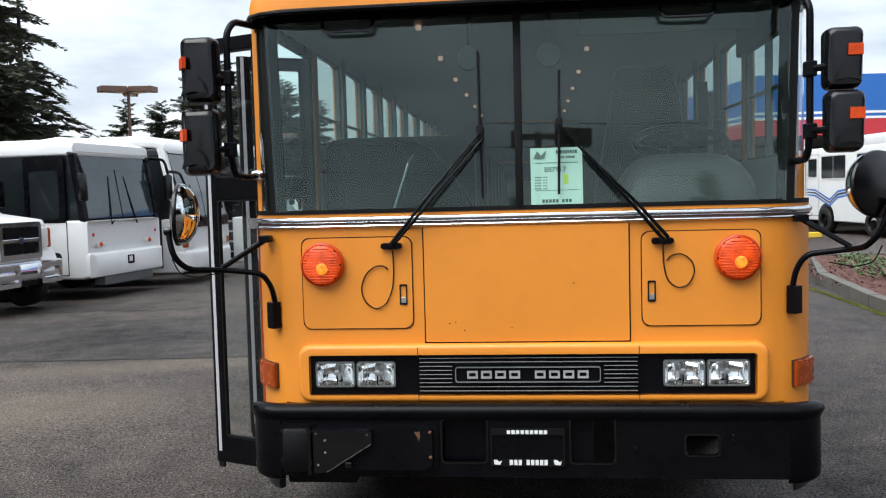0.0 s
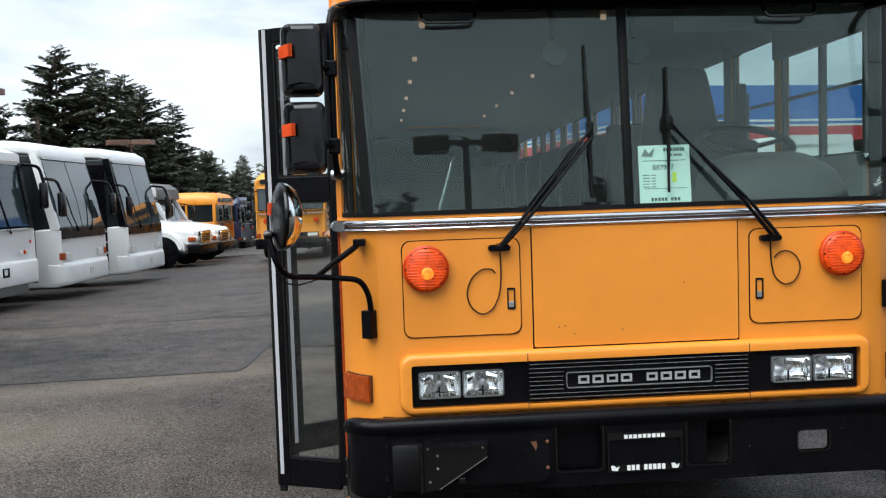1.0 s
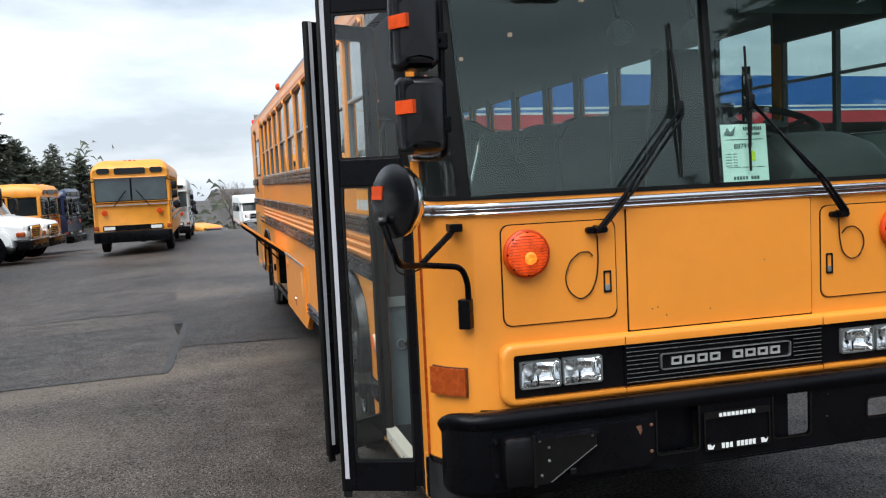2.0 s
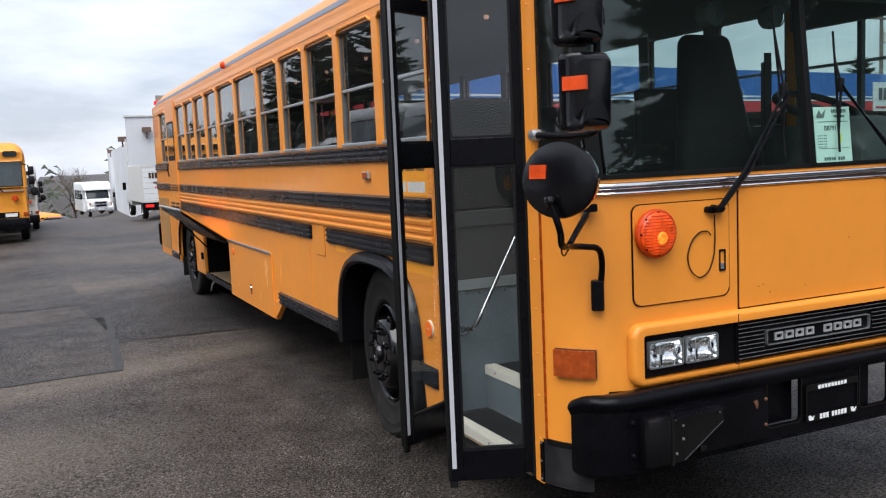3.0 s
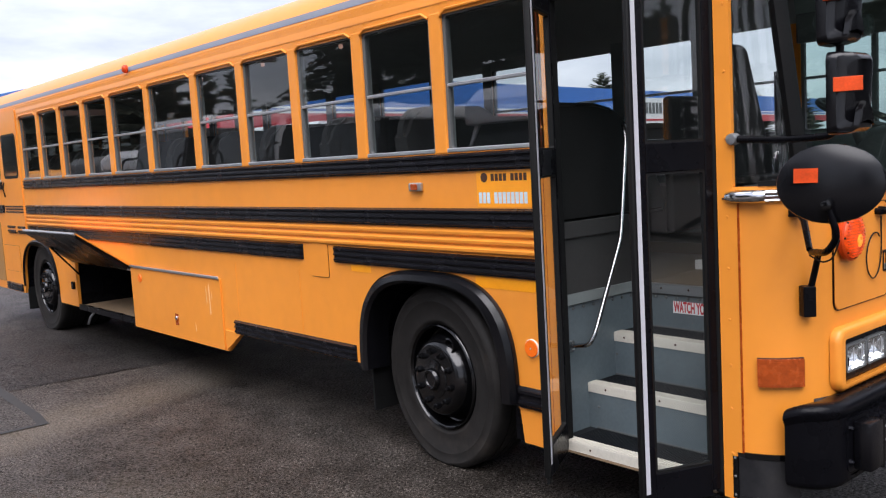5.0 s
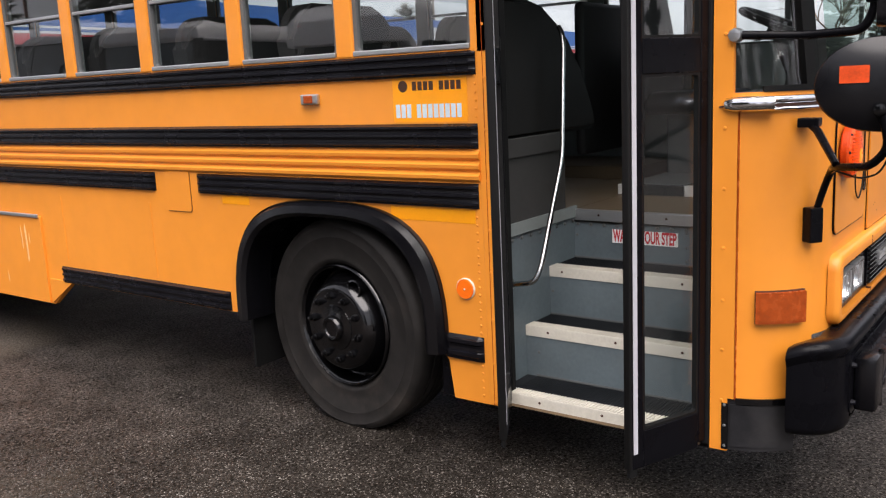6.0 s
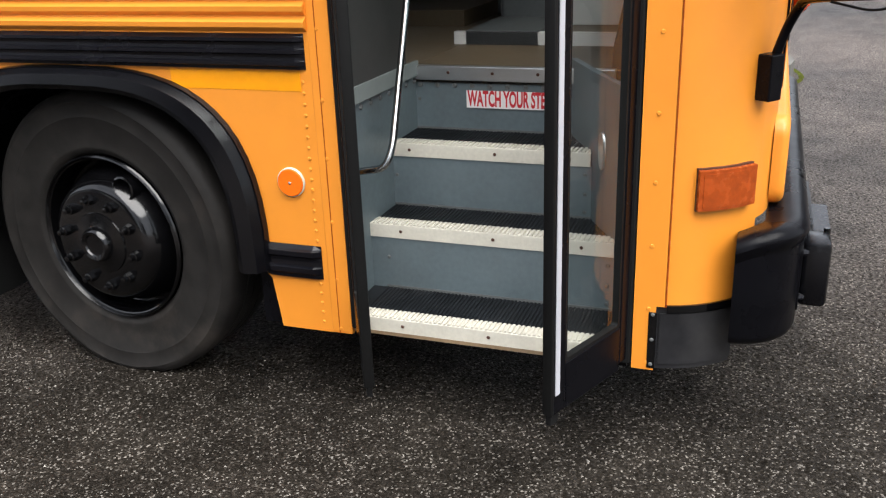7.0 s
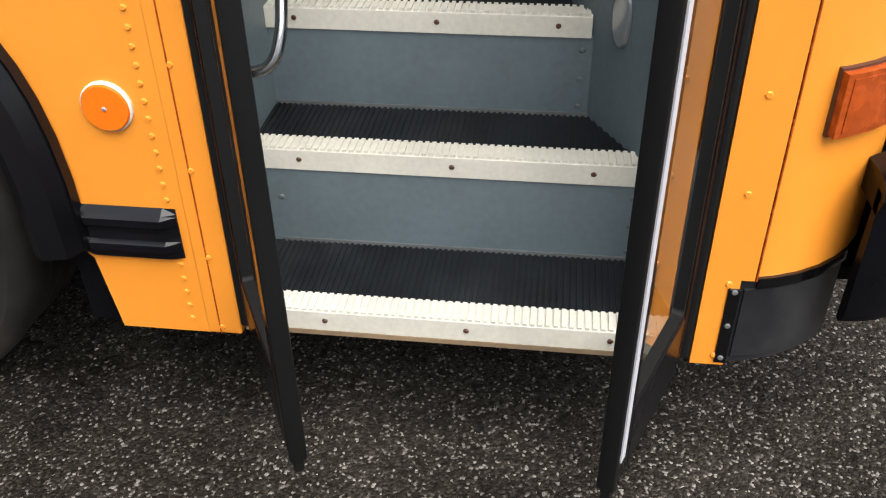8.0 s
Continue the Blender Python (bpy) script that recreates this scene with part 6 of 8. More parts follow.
part("shelf_mat", bx(-0.95, -0.15, 0.09, 0.11, 1.509, 1.514), INGREY, dash)
st = empty("steering_wheel")
st.parent = bus
st["label"] = "black steering wheel"
ringp = []
tiltm = pose(0.75, 0.66, 1.80, 24, 0, 0)
for q in range(36):
    t = 2 * math.pi * q / 36
    ringp.append(tiltm @ Vector((0.215 * math.cos(t), 0.215 * math.sin(t), 0)))
part("rim", tube(BM(), ringp, 0.019, 8, closed=True), VINYL, st, smooth=True)
bm = BM()
for t in (0.2, math.pi - 0.2, -math.pi / 2):
    tube(bm, [tiltm @ Vector((0.04 * math.cos(t), 0.04 * math.sin(t), -0.03)), tiltm @ Vector((0.232 * math.cos(t), 0.232 * math.sin(t), 0))], 0.012, 6)
part("spokes", bm, VINYL, st)
part("boss", tube(BM(), [tiltm @ Vector((0, 0, 0)), tiltm @ Vector((0, 0, -0.06))], 0.06, 16), VINYL, st, smooth=True)
part("column", tube(BM(), [tiltm @ Vector((0, 0, -0.05)), (0.72, 0.45, 1.2)], 0.035, 10), VINYL, st, smooth=True)


def soft_block(x0, x1, y0, y1, z0, z1, r, rake=0.0):
    bm = bx(x0, x1, y0, y1, z0, z1, bev=r, seg=4)
    for v in bm.verts:
        v.co.y += (v.co.z - z0) * rake
    return bm


seat = empty("driver_seat")
seat.parent = bus
seat["label"] = "dark grey high-backed driver seat"
bm = soft_block(0.43, 0.91, 1.24, 1.38, 1.42, 2.28, 0.06, 0.14)
for v in bm.verts:
    f = (v.co.z - 1.42) / 0.86
    v.co.x = 0.67 + (v.co.x - 0.67) * (1.28 - 0.62 * f)
part("backrest", bm, VINYL, seat, "tapered dark grey backrest", smooth=True)
part("cushion", soft_block(0.41, 0.93, 0.84, 1.30, 1.36, 1.48, 0.05), VINYL, seat, smooth=True)
part("pedestal", bx(0.52, 0.82, 0.90, 1.20, 0.985, 1.36, bev=0.02), INDARK, seat)
part("belt_post", tube(BM(), [(0.98, 1.25, 1.0), (0.99, 1.25, 2.1)], 0.03, 8), INDARK, bus)
part("belt", bx(0.93, 0.98, 1.20, 1.21, 1.45, 2.15), VINYL, bus)
part("driver_barrier", soft_block(0.30, 1.14, 1.58, 1.64, 1.15, 1.98, 0.03), VINYL, bus, "dark padded barrier behind the driver", smooth=True)
# padded crash barrier behind the steps
bm = prism(BM(), [(-1.145, 1.34), (-0.27, 1.34), (-0.255, 1.39), (-0.275, 1.47), (-0.36, 1.61), (-0.459, 1.752), (-0.531, 1.836), (-0.628, 1.894), (-0.746, 1.917), (-1.02, 1.920), (-1.11, 1.905), (-1.145, 1.86)], "y", 0.0, 0.085)
bmesh.ops.bevel(bm, geom=[e for e in bm.edges if abs(e.verts[0].co.y - e.verts[1].co.y) < 1e-6], offset=0.022, segments=3, affect="EDGES")
for v in bm.verts:
    v.co.y += 1.225 + (v.co.z - 1.34) * 0.10
part("crash_barrier", bm, PADDING, bus, "dark grey padded barrier behind the steps", smooth=True)
# passenger seats: one built, then repeated along both sides
first = empty("passenger_seat")
first.parent = bus
first["label"] = "dark grey vinyl bench seat with rounded back"
bm = prism(BM(), rrect(-1.135, -0.36, 1.30, 1.985, 0.17, 6), "y", 0.0, 0.11)
bmesh.ops.bevel(bm, geom=[e for e in bm.edges if abs(e.verts[0].co.y - e.verts[1].co.y) < 1e-6], offset=0.03, segments=2, affect="EDGES")
for v in bm.verts:
    v.co.y += (v.co.z - 1.3) * 0.15
part("backrest", bm, VINYL, first, smooth=True)
part("cushion", bx(-1.135, -0.36, -0.38, 0.05, 1.30, 1.42, bev=0.04), VINYL, first, smooth=True)
part("seat_leg", bx(-0.45, -0.41, -0.3, 0.0, 0.985, 1.30), INDARK, first)
part("seat_rail", bx(-1.13, -0.41, -0.2, -0.15, 1.26, 1.30), INDARK, first)
rows_ = [(2.25, -1)] + [(1.65 + 0.80 * q, 1) for q in range(1, 12)] + [(2.25 + 0.78 * q, -1) for q in range(1, 10)]
first.matrix_basis = pose(0, 2.25, 0)
for y, s in rows_[1:]:
    o = copy_thing(first, pose(0, y, 0))
    if s > 0:
        o.matrix_basis = pose(1.495, y, 0)
# fans, visor, ceiling lamps
for x, y in ((-0.245, 0.36), (0.12, 0.36)):
    fan = part("cab_fan", lathe(BM(), [(0.02, 0.05), (0.05, 0.03), (0.056, 0.0), (0.05, -0.03), (0.0, -0.035)], (x, y, 2.20), "y", 20), INDARK, bus, "small round cab fan", smooth=True)
    bm = BM()
    for r in (0.02, 0.035, 0.05):
        tube(bm, [(x + r * math.cos(2 * math.pi * q / 20), y - 0.038, 2.20 + r * math.sin(2 * math.pi * q / 20)) for q in range(20)], 0.003, 4, closed=True)
    part("guard", bm, INDARK, fan)
    part("bracket", tube(BM(), [(x, y + 0.02, 2.27), (x, y + 0.1, 2.48)], 0.012, 6), INDARK, fan)
LAMP_WARM = mat("ceiling_lamp_lens", (0.9, 0.50, 0.36), 0.3, emit=0.25)
for q in range(6):
    for x in (-0.73, 0.495):
        part("ceiling_lamp", lathe(BM(), [(0.020, 0.03), (0.020, 0.0), (0.012, -0.006), (0.0, -0.008)], (x, 2.38 + 1.43 * q, 2.715 if x < -0.6 else 2.745), "z", 14), LAMP_WARM, bus, "small warm ceiling lamp", smooth=True)
part("sun_visor", bx(0.25, 1.0, 0.22, 0.235, 2.26, 2.42), INDARK, bus)
# sheet of paper behind the glass
pp = part("sale_sheet", lean(bx(0.030, 0.246, 0.004, 0.0055, 1.530, 1.768)), PAPER, bus, "pale green sale sheet behind the windscreen")
pp.location.y = 0.006
def on_paper(u, v, d):
    return (u, 0.0035 + (v - 1.5) * LEAN - d, v)
dk = mat("sheet_print", (0.08, 0.12, 0.11), 0.7)
part("printed_rule", blocks(BM(), [1], 0.018, 0.258, 1.703, 1.706, on_paper, 0.0004), dk, pp)
part("heading_bars", blocks(BM(), [9], 0.135, 0.225, 1.742, 1.757, on_paper, 0.0004), dk, pp)
part("heading_bars", blocks(BM(), [3, 5], 0.15, 0.215, 1.722, 1.732, on_paper, 0.0004), dk, pp)
part("emblem", prism(BM(), [(0.042, 1.725), (0.058, 1.755), (0.074, 1.735), (0.098, 1.76), (0.088, 1.722)], "y", 0.022, 0.0232), INGREY, pp)
words_mesh("B87917", 0.030, dk, pp, Matrix.Translation((0.132, 0.0030 + 0.176 * LEAN, 1.676)) @ Euler((radians(90 - 5.3), 0, 0)).to_matrix().to_4x4(), "stock_number", "dark printed stock number")
for q in range(5):
    part("text_line", blocks(BM(), [3, 2], 0.045, 0.10, 1.643 - q * 0.012, 1.647 - q * 0.012, on_paper, 0.0004), dk, pp)
part("text_line", blocks(BM(), [9, 8, 6], 0.05, 0.23, 1.588, 1.591, on_paper, 0.0004), dk, pp)
part("address_bars", blocks(BM(), [5, 3], 0.075, 0.20, 1.538, 1.552, on_paper, 0.0004), dk, pp)
part("highlight", blocks(BM(), [1], 0.166, 0.190, 1.615, 1.655, on_paper, 0.0005), mat("yellow_marker", (0.75, 0.85, 0.05), 0.6), pp)

# ---------------------------------------------------------------- ground


def ground_z(x, y):
    """Level at the bus; falls away gently behind it and to the parked row."""
    f = min(1.0, max(0.0, (8.0 - x) / 6.0))
    f = f * f * (3 - 2 * f)
    d = 0.02 * max(0.0, min(y, 30) - 8.5) + 0.036 * max(0.0, min(y, 80) - 30)
    side = 0.026 * max(0.0, min(-x, 14) - 1.6) * min(1.0, max(0.0, (y - 1.0) / 6.0))
    drop = 0.16 * max(0.0, min(y, 130) - 80) * min(1.0, max(0.0, (x + 15) / 2.5))
    return -(d + side + drop) * f


bm = BM()
gx = [-900, -300, -120, -60, -40, -28, -20] + list(np.arange(-16, 13, 1.0)) + [16, 22, 30, 45, 70, 120, 300, 900]
gy = [-900, -300, -120, -60, -30, -15, -8] + list(np.arange(-5, 34, 1.0)) + [36, 40, 45, 50, 56, 62, 70, 80, 95, 120, 180, 300, 900]
grid = [[bm.verts.new((x, y, ground_z(x, y))) for y in gy] for x in gx]
for i in range(len(gx) - 1):
    for j in range(len(gy) - 1):
        bm.faces.new((grid[i][j], grid[i + 1][j], grid[i + 1][j + 1], grid[i][j + 1]))
tagged(part("ground", bm, LOT, None, "damp grey asphalt lot with coarse aggregate", smooth=True), category="ground", kind="structure")


def sheet(name, pts, m, label, up=0.004, n=14, kind="structure"):
    """A thin layer that follows the ground, between two edge lines of equal count."""
    bm = BM()
    A, B = pts
    rows = []
    for (ax, ay), (bx_, by) in zip(A, B):
        rows.append([bm.verts.new((ax + (bx_ - ax) * k / n, ay + (by - ay) * k / n, ground_z(ax + (bx_ - ax) * k / n, ay + (by - ay) * k / n) + up)) for k in range(n + 1)])
    for P, Q in zip(rows, rows[1:]):
        for k in range(n):
            bm.faces.new((P[k], P[k + 1], Q[k + 1], Q[k]))
    return tagged(part(name, bm, m, None, label), category="paving", kind=kind)


rnd = random.Random(5)
def wob(a, b, n, amp):
    return [(a[0] + (b[0] - a[0]) * k / n + rnd.uniform(-amp, amp), a[1] + (b[1] - a[1]) * k / n + rnd.uniform(-amp, amp)) for k in range(n + 1)]


sheet("asphalt_patch", (wob((-2.48, 4.95), (-16.0, 5.2), 30, 0.015), wob((-2.33, 7.9), (-16.0, 9.2), 30, 0.05)), LOT_OLD, "darker sealed patch of old asphalt")
sheet("asphalt_strip", (wob((-2.6, 9.3), (-16.0, 10.6), 30, 0.10), wob((-3.0, 30.0), (-12.0, 30.0), 30, 0.1)), LOT_OLD, "smooth worn drive lane of old asphalt", n=40)
sheet("tar_joint", (wob((-2.45, 4.90), (-16.0, 5.12), 40, 0.014), wob((-2.45, 4.96), (-16.0, 5.2), 40, 0.018)), CRACK, "dark joint at the patch edge", 0.006, 1)
sheet("tar_joint", (wob((-2.51, 4.95), (-2.37, 7.9), 12, 0.012), wob((-2.44, 4.95), (-2.30, 7.9), 12, 0.016)), CRACK, "dark joint at the patch edge", 0.006, 1)
# a darker sheet of paving with a crisp front edge
sheet("dark_area", (wob((-2.36, 6.2), (-0.5, 5.92), 16, 0.02), wob((-2.55, 9.1), (-0.5, 9.8), 16, 0.08)), LOT_DARK, "darker asphalt beside the bus")
sheet("tar_joint", (wob((-2.36, 7.87), (-6.2, 8.24), 16, 0.012), wob((-2.35, 7.93), (-6.2, 8.30), 16, 0.016)), CRACK, "dark joint at the patch edge", 0.0065, 1)
sheet("tar_joint", (wob((-2.9, 6.2), (-3.6, 8.3), 8, 0.02), wob((-2.885, 6.2), (-3.58, 8.3), 8, 0.03)), CRACK, "thin crack in the asphalt", 0.0075, 1)

# loose grit on the near asphalt
bm = BM()
rg = random.Random(11)
for _ in range(5200):
    x, y = rg.uniform(-4.2, 2.2), rg.uniform(-3.0, 3.4)
    if x > -1.0 and y > -0.2:
        continue
    r = rg.uniform(0.0016, 0.0045) * (1.5 if rg.random() < 0.06 else 1)
    z = ground_z(x, y)
    a = rg.uniform(0, 6.28)
    q = [bm.verts.new((x + r * rg.uniform(0.7, 1.2) * math.cos(a + k * 2.094), y + r * rg.uniform(0.7, 1.2) * math.sin(a + k * 2.094), z)) for k in range(3)]
    t = bm.verts.new((x, y, z + r * 0.8))
    for k in range(3):
        bm.faces.new((q[k], q[(k + 1) % 3], t))
tagged(part("grit", bm, mat("pale_grit", (0.24, 0.225, 0.20), 0.85, var=0.5, scale=30), None, "pale loose grit scattered on asphalt"), category="grit", kind="stuff")

# ---------------------------------------------------------------- kerbed island
isl = tagged(empty("planting_island"), "kerbed island with reddish bark mulch", "planting bed")
isl.location = (0, 0, 0)
outline = []
for k in range(13):
    a = radians(180 + 15 * k)
    outline.append((5.15 + 0.95 * math.cos(a), 0.75 + 0.95 * math.sin(a)))
outline += [(6.2, 4.0), (6.6, 9.0), (7.0, 15.0), (5.6, 15.0), (4.55, 11.0), (4.25, 8.0), (4.2, 4.0)]
cx_, cy_ = 5.3, 6.0
def inset(p, d):
    v = Vector((cx_ - p[0], (cy_ if abs(p[1] - cy_) > 6 else p[1]) - p[1]))
    return (p[0] + v.x / max(v.length, 1e-6) * d, p[1] + v.y / max(v.length, 1e-6) * d)
inner = [inset(p, 0.15) for p in outline]
nO = len(outline)
for k in range(nO):
    a, b, c, d = outline[k], outline[(k + 1) % nO], inner[(k + 1) % nO], inner[k]
    L = math.hypot(b[0] - a[0], b[1] - a[1])
    m_ = max(1, round(L / 0.9))
    for q in range(m_):
        f0, f1 = q / m_ + 0.006, (q + 1) / m_ - 0.006
        lerp = lambda u, v, f: (u[0] + (v[0] - u[0]) * f, u[1] + (v[1] - u[1]) * f)
        bm = prism(BM(), [lerp(a, b, f0), lerp(a, b, f1), lerp(d, c, f1), lerp(d, c, f0)], "z", -0.02, 0.155)
        part("kerb_stone", bm, CONCRETE, isl)
bm = BM()
mr = random.Random(4)
cs = [bm.verts.new((p[0], p[1], 0.12)) for p in inner]
bm.faces.new(cs)
part("mulch_bed", bm, MULCH, isl, "reddish bark mulch")
bm = BM()
for _ in range(5000):
    x, y = mr.uniform(4.3, 6.6), mr.uniform(0.0, 14.8)
    if x > 5.9 + y * 0.06 or (y < 0.9 and math.hypot(x - 5.15, y - 0.75) > 0.75):
        continue
    a, L, w = mr.uniform(0, 6.28), mr.uniform(0.02, 0.06), mr.uniform(0.006, 0.016)
    u, v = Vector((math.cos(a) * L, math.sin(a) * L, mr.uniform(-0.01, 0.02))), Vector((-math.sin(a) * w, math.cos(a) * w, 0))
    p = Vector((x, y, 0.125 + mr.uniform(0, 0.02)))
    bm.faces.new([bm.verts.new(q) for q in (p - u - v, p + u - v, p + u + v, p - u + v)])
tagged(part("bark_chips", bm, MULCH, isl), kind="stuff")
bm = BM()
for _ in range(1500):
    t = mr.random()
    x, y = (4.19 - 0.07 * mr.random(), 0.8 + 10 * t) if mr.random() < 0.7 else (5.15 + 1.02 * math.cos(3.14 + 3.14 * t), 0.75 + 1.02 * math.sin(3.14 + 3.14 * t))
    for _k in range(3):
        a = mr.uniform(0, 6.28)
        s_ = mr.uniform(0.008, 0.03)
        bm.faces.new([bm.verts.new(q) for q in ((x - s_ * math.cos(a), y - s_ * math.sin(a), 0.004), (x + s_ * math.cos(a), y + s_ * math.sin(a), 0.004), (x + mr.uniform(-0.01, 0.01), y, 0.004 + s_ * 0.8))])
tagged(part("moss_strip", bm, MOSS, None, "yellow-green moss along the kerb foot"), category="moss", kind="stuff")


def shrub(x, y, z, r, h, seed):
    g = random.Random(seed)
    sh = tagged(empty("shrub"), "low green shrub in bark mulch", "shrub")
    sh.location = (x, y, z)
    bm = BM()
    for _ in range(9):
        a = g.uniform(0, 6.28)
        tube(bm, [(0, 0, 0), (0.4 * r * math.cos(a), 0.4 * r * math.sin(a), h * 0.5), (0.8 * r * math.cos(a), 0.8 * r * math.sin(a), h * 0.85)], [0.008, 0.006, 0.003], 5)
    part("stems", bm, TWIG, sh)
    bm = BM()
    for _ in range(260):
        a, q, b = g.uniform(0, 6.28), math.sqrt(g.random()) * r, g.uniform(0.15, 1.0)
        p = Vector((q * math.cos(a), q * math.sin(a), h * b * (1 - 0.4 * (q / r) ** 2)))
        d = Vector((g.uniform(-1, 1), g.uniform(-1, 1), g.uniform(-0.2, 0.8))).normalized()
        w = d.cross(Vector((g.uniform(-1, 1), g.uniform(-1, 1), 1))).normalized()
        L = g.uniform(0.04, 0.08)
        bm.faces.new([bm.verts.new(t) for t in (p, p + d * L * 0.5 + w * L * 0.35, p + d * L, p + d * L * 0.5 - w * L * 0.35)])
    part("foliage", bm, LEAF, sh)
    return sh


shrub(5.35, 10.3, 0.12, 0.5, 0.32, 3)
shrub(5.6, 12.2, 0.12, 0.4, 0.28, 8)

# ---------------------------------------------------------------- trees


def conifer(name, h, r, seed, bare=0.10, droop=0.25, dens=1.0, lab="dark green conifer with drooping branches"):
    g = random.Random(seed)
    tr = tagged(empty(name), lab, "tree", "conifers round the lot")
    lean_x, lean_y = g.uniform(-0.02, 0.02) * h, g.uniform(-0.02, 0.02) * h
    part("trunk", tube(BM(), [(0, 0, -0.5), (lean_x * 0.4, lean_y * 0.4, h * 0.4), (lean_x, lean_y, h)], [0.022 * h, 0.014 * h, 0.01], 8), BARK, tr, smooth=True)
    V, F = [], []
    LV = BM()
    n = int(h * 11 * dens)
    for i in range(n):
        t = bare + (1 - bare) * (i / n) ** 0.95
        z = h * t
        L = r * ((1 - t) ** 0.68 * 0.95 + 0.04) * g.uniform(0.6, 1.12)
        a = g.uniform(0, 6.283)
        d = Vector((math.cos(a), math.sin(a), 0))
        sd = Vector((-d.y, d.x, 0))
        base = Vector((lean_x * t, lean_y * t, z))
        rise = g.uniform(-0.05, 0.25) + 0.5 * t ** 3
        pts = []
        for k in range(6):
            s_ = k / 5
            pts.append(base + d * L * s_ + Vector((0, 0, L * (rise * s_ - droop * s_ * s_))))
        if L > 0.35:
            tube(LV, pts[::2] + [pts[-1]], [0.012 * L + 0.006, 0.008 * L + 0.004, 0.005, 0.003], 4)
        m_ = max(6, int(L * 20 * dens))
        for k in range(m_):
            s_ = (k + g.random()) / m_
            s_ = 0.12 + 0.88 * s_
            q = min(4, int(s_ * 5))
            p = pts[q].lerp(pts[q + 1], s_ * 5 - q)
            for side in (-1, 1):
                tw = (0.16 + 0.20 * L * (1 - s_) ** 0.7) * g.uniform(0.6, 1.3)
                dirv = (d * g.uniform(0.35, 0.9) + sd * side * g.uniform(0.5, 1.0) + Vector((0, 0, g.uniform(-0.55, 0.12)))).normalized()
                wv = dirv.cross(Vector((g.uniform(-0.4, 0.4), g.uniform(-0.4, 0.4), 1))).normalized() * tw * g.uniform(0.16, 0.30)
                i0 = len(V)
                e = p + dirv * tw
                V += [p, p + dirv * tw * 0.45 + wv, e, p + dirv * tw * 0.5 - wv]
                F.append((i0, i0 + 1, i0 + 2, i0 + 3))
    part("branchwork", LV, BARK, tr)
    me = bpy.data.meshes.new("crown")
    me.from_pydata([tuple(v) for v in V], [], F)
    me.materials.append(NEEDLE)
    ob = new("crown", me)
    ob.parent = tr
    return tr


def broad(name, h, r, seed, leafy=False, lab="bare winter tree with many fine twigs"):
    g = random.Random(seed)
    tr = tagged(empty(name), lab, "tree")
    bm, tw = BM(), BM()
    def grow(p, d, L, w, lv):
        q = p + d * L
        mid = p + d * L * 0.5 + Vector((g.uniform(-1, 1), g.uniform(-1, 1), g.uniform(-0.5, 0.5))) * L * 0.06
        tube(bm if lv < 3 else tw, [p, mid, q], [w, w * 0.85, w * 0.65], 6 if lv < 2 else 4)
        if lv >= 6:
            return
        for _ in range(3 if lv < 5 else 2):
            nd = (d + Vector((g.uniform(-1, 1), g.uniform(-1, 1), g.uniform(-0.35, 0.6))) * 0.75).normalized()
            grow(q, nd, L * g.uniform(0.62, 0.85), w * 0.6, lv + 1)
    grow(Vector((0, 0, -0.3)), Vector((0, 0, 1)), h * 0.26, 0.022 * h, 0)
    part("trunk", bm, BARK, tr, smooth=True)
    tagged(part("twig_growth", tw, TWIG, tr), kind="stuff")
    return tr


def plant(src, x, y, scale, turn):
    o = copy_thing(src, pose(x, y, ground_z(x, y) - 0.1, 0, 0, turn) @ Matrix.Scale(scale, 4))
    o.scale = (scale * 1.0, scale * 1.0, scale)
    return o


c1 = conifer("conifer", 15.5, 4.9, 1, dens=0.85, droop=0.42, lab="tall dark conifer with long drooping branches")
c1.matrix_basis = pose(-20.3, 28.0, -0.8)
c2 = conifer("conifer", 11.6, 5.4, 2, dens=1.5, droop=0.12)
c2.matrix_basis = pose(-18.3, 45.0, -1.4, 0, 0, 40)
c3 = conifer("conifer", 9.0, 3.2, 3, dens=1.6, droop=0.2)
c3.matrix_basis = pose(-24.5, 48.0, -1.2)
tg = random.Random(21)
for k, (x, y, s_) in enumerate(((-23.0, 42.0, 0.62), (-18.2, 50.0, 0.9), (-17.0, 56.0, 0.80), (-19.0, 61.0, 0.85), (-17.5, 67.0, 0.84), (-18.5, 73.0, 0.9), (-17.8, 80.0, 0.84), (-18.5, 88.0, 0.9), (-17.5, 97.0, 0.85), (-18.5, 108.0, 0.95), (-17.0, 120.0, 0.9), (-16.5, 134.0, 0.95), (-27.0, 33.0, 0.6), (-26.0, 46.0, 0.6), (-24.0, 56.0, 0.9), (-24.5, 66.0, 0.95), (-23.5, 78.0, 1.0), (-24.0, 95.0, 1.0), (-15.5, 47.5, 0.66), (-15.6, 53.0, 0.66), (-15.5, 59.0, 0.70), (-15.4, 64.0, 0.68), (-15.8, 70.0, 0.75), (-15.6, 77.0, 0.72), (-15.3, 84.0, 0.75), (-15.4, 92.0, 0.75), (-15.2, 102.0, 0.78), (-15.0, 114.0, 0.8), (-20.6, 44.5, 0.78), (-16.0, 46.0, 0.88), (-14.9, 48.5, 1.0), (-17.0, 47.5, 0.98), (-16.6, 53.0, 1.05), (-14.3, 54.0, 0.9))):
    plant((c2, c3)[k % 2], x, y, s_ * (0.78 if k % 2 == 0 else 1.0) * tg.uniform(0.95, 1.15) * max(0.90, 1.24 - 0.0018 * y), tg.uniform(0, 360))
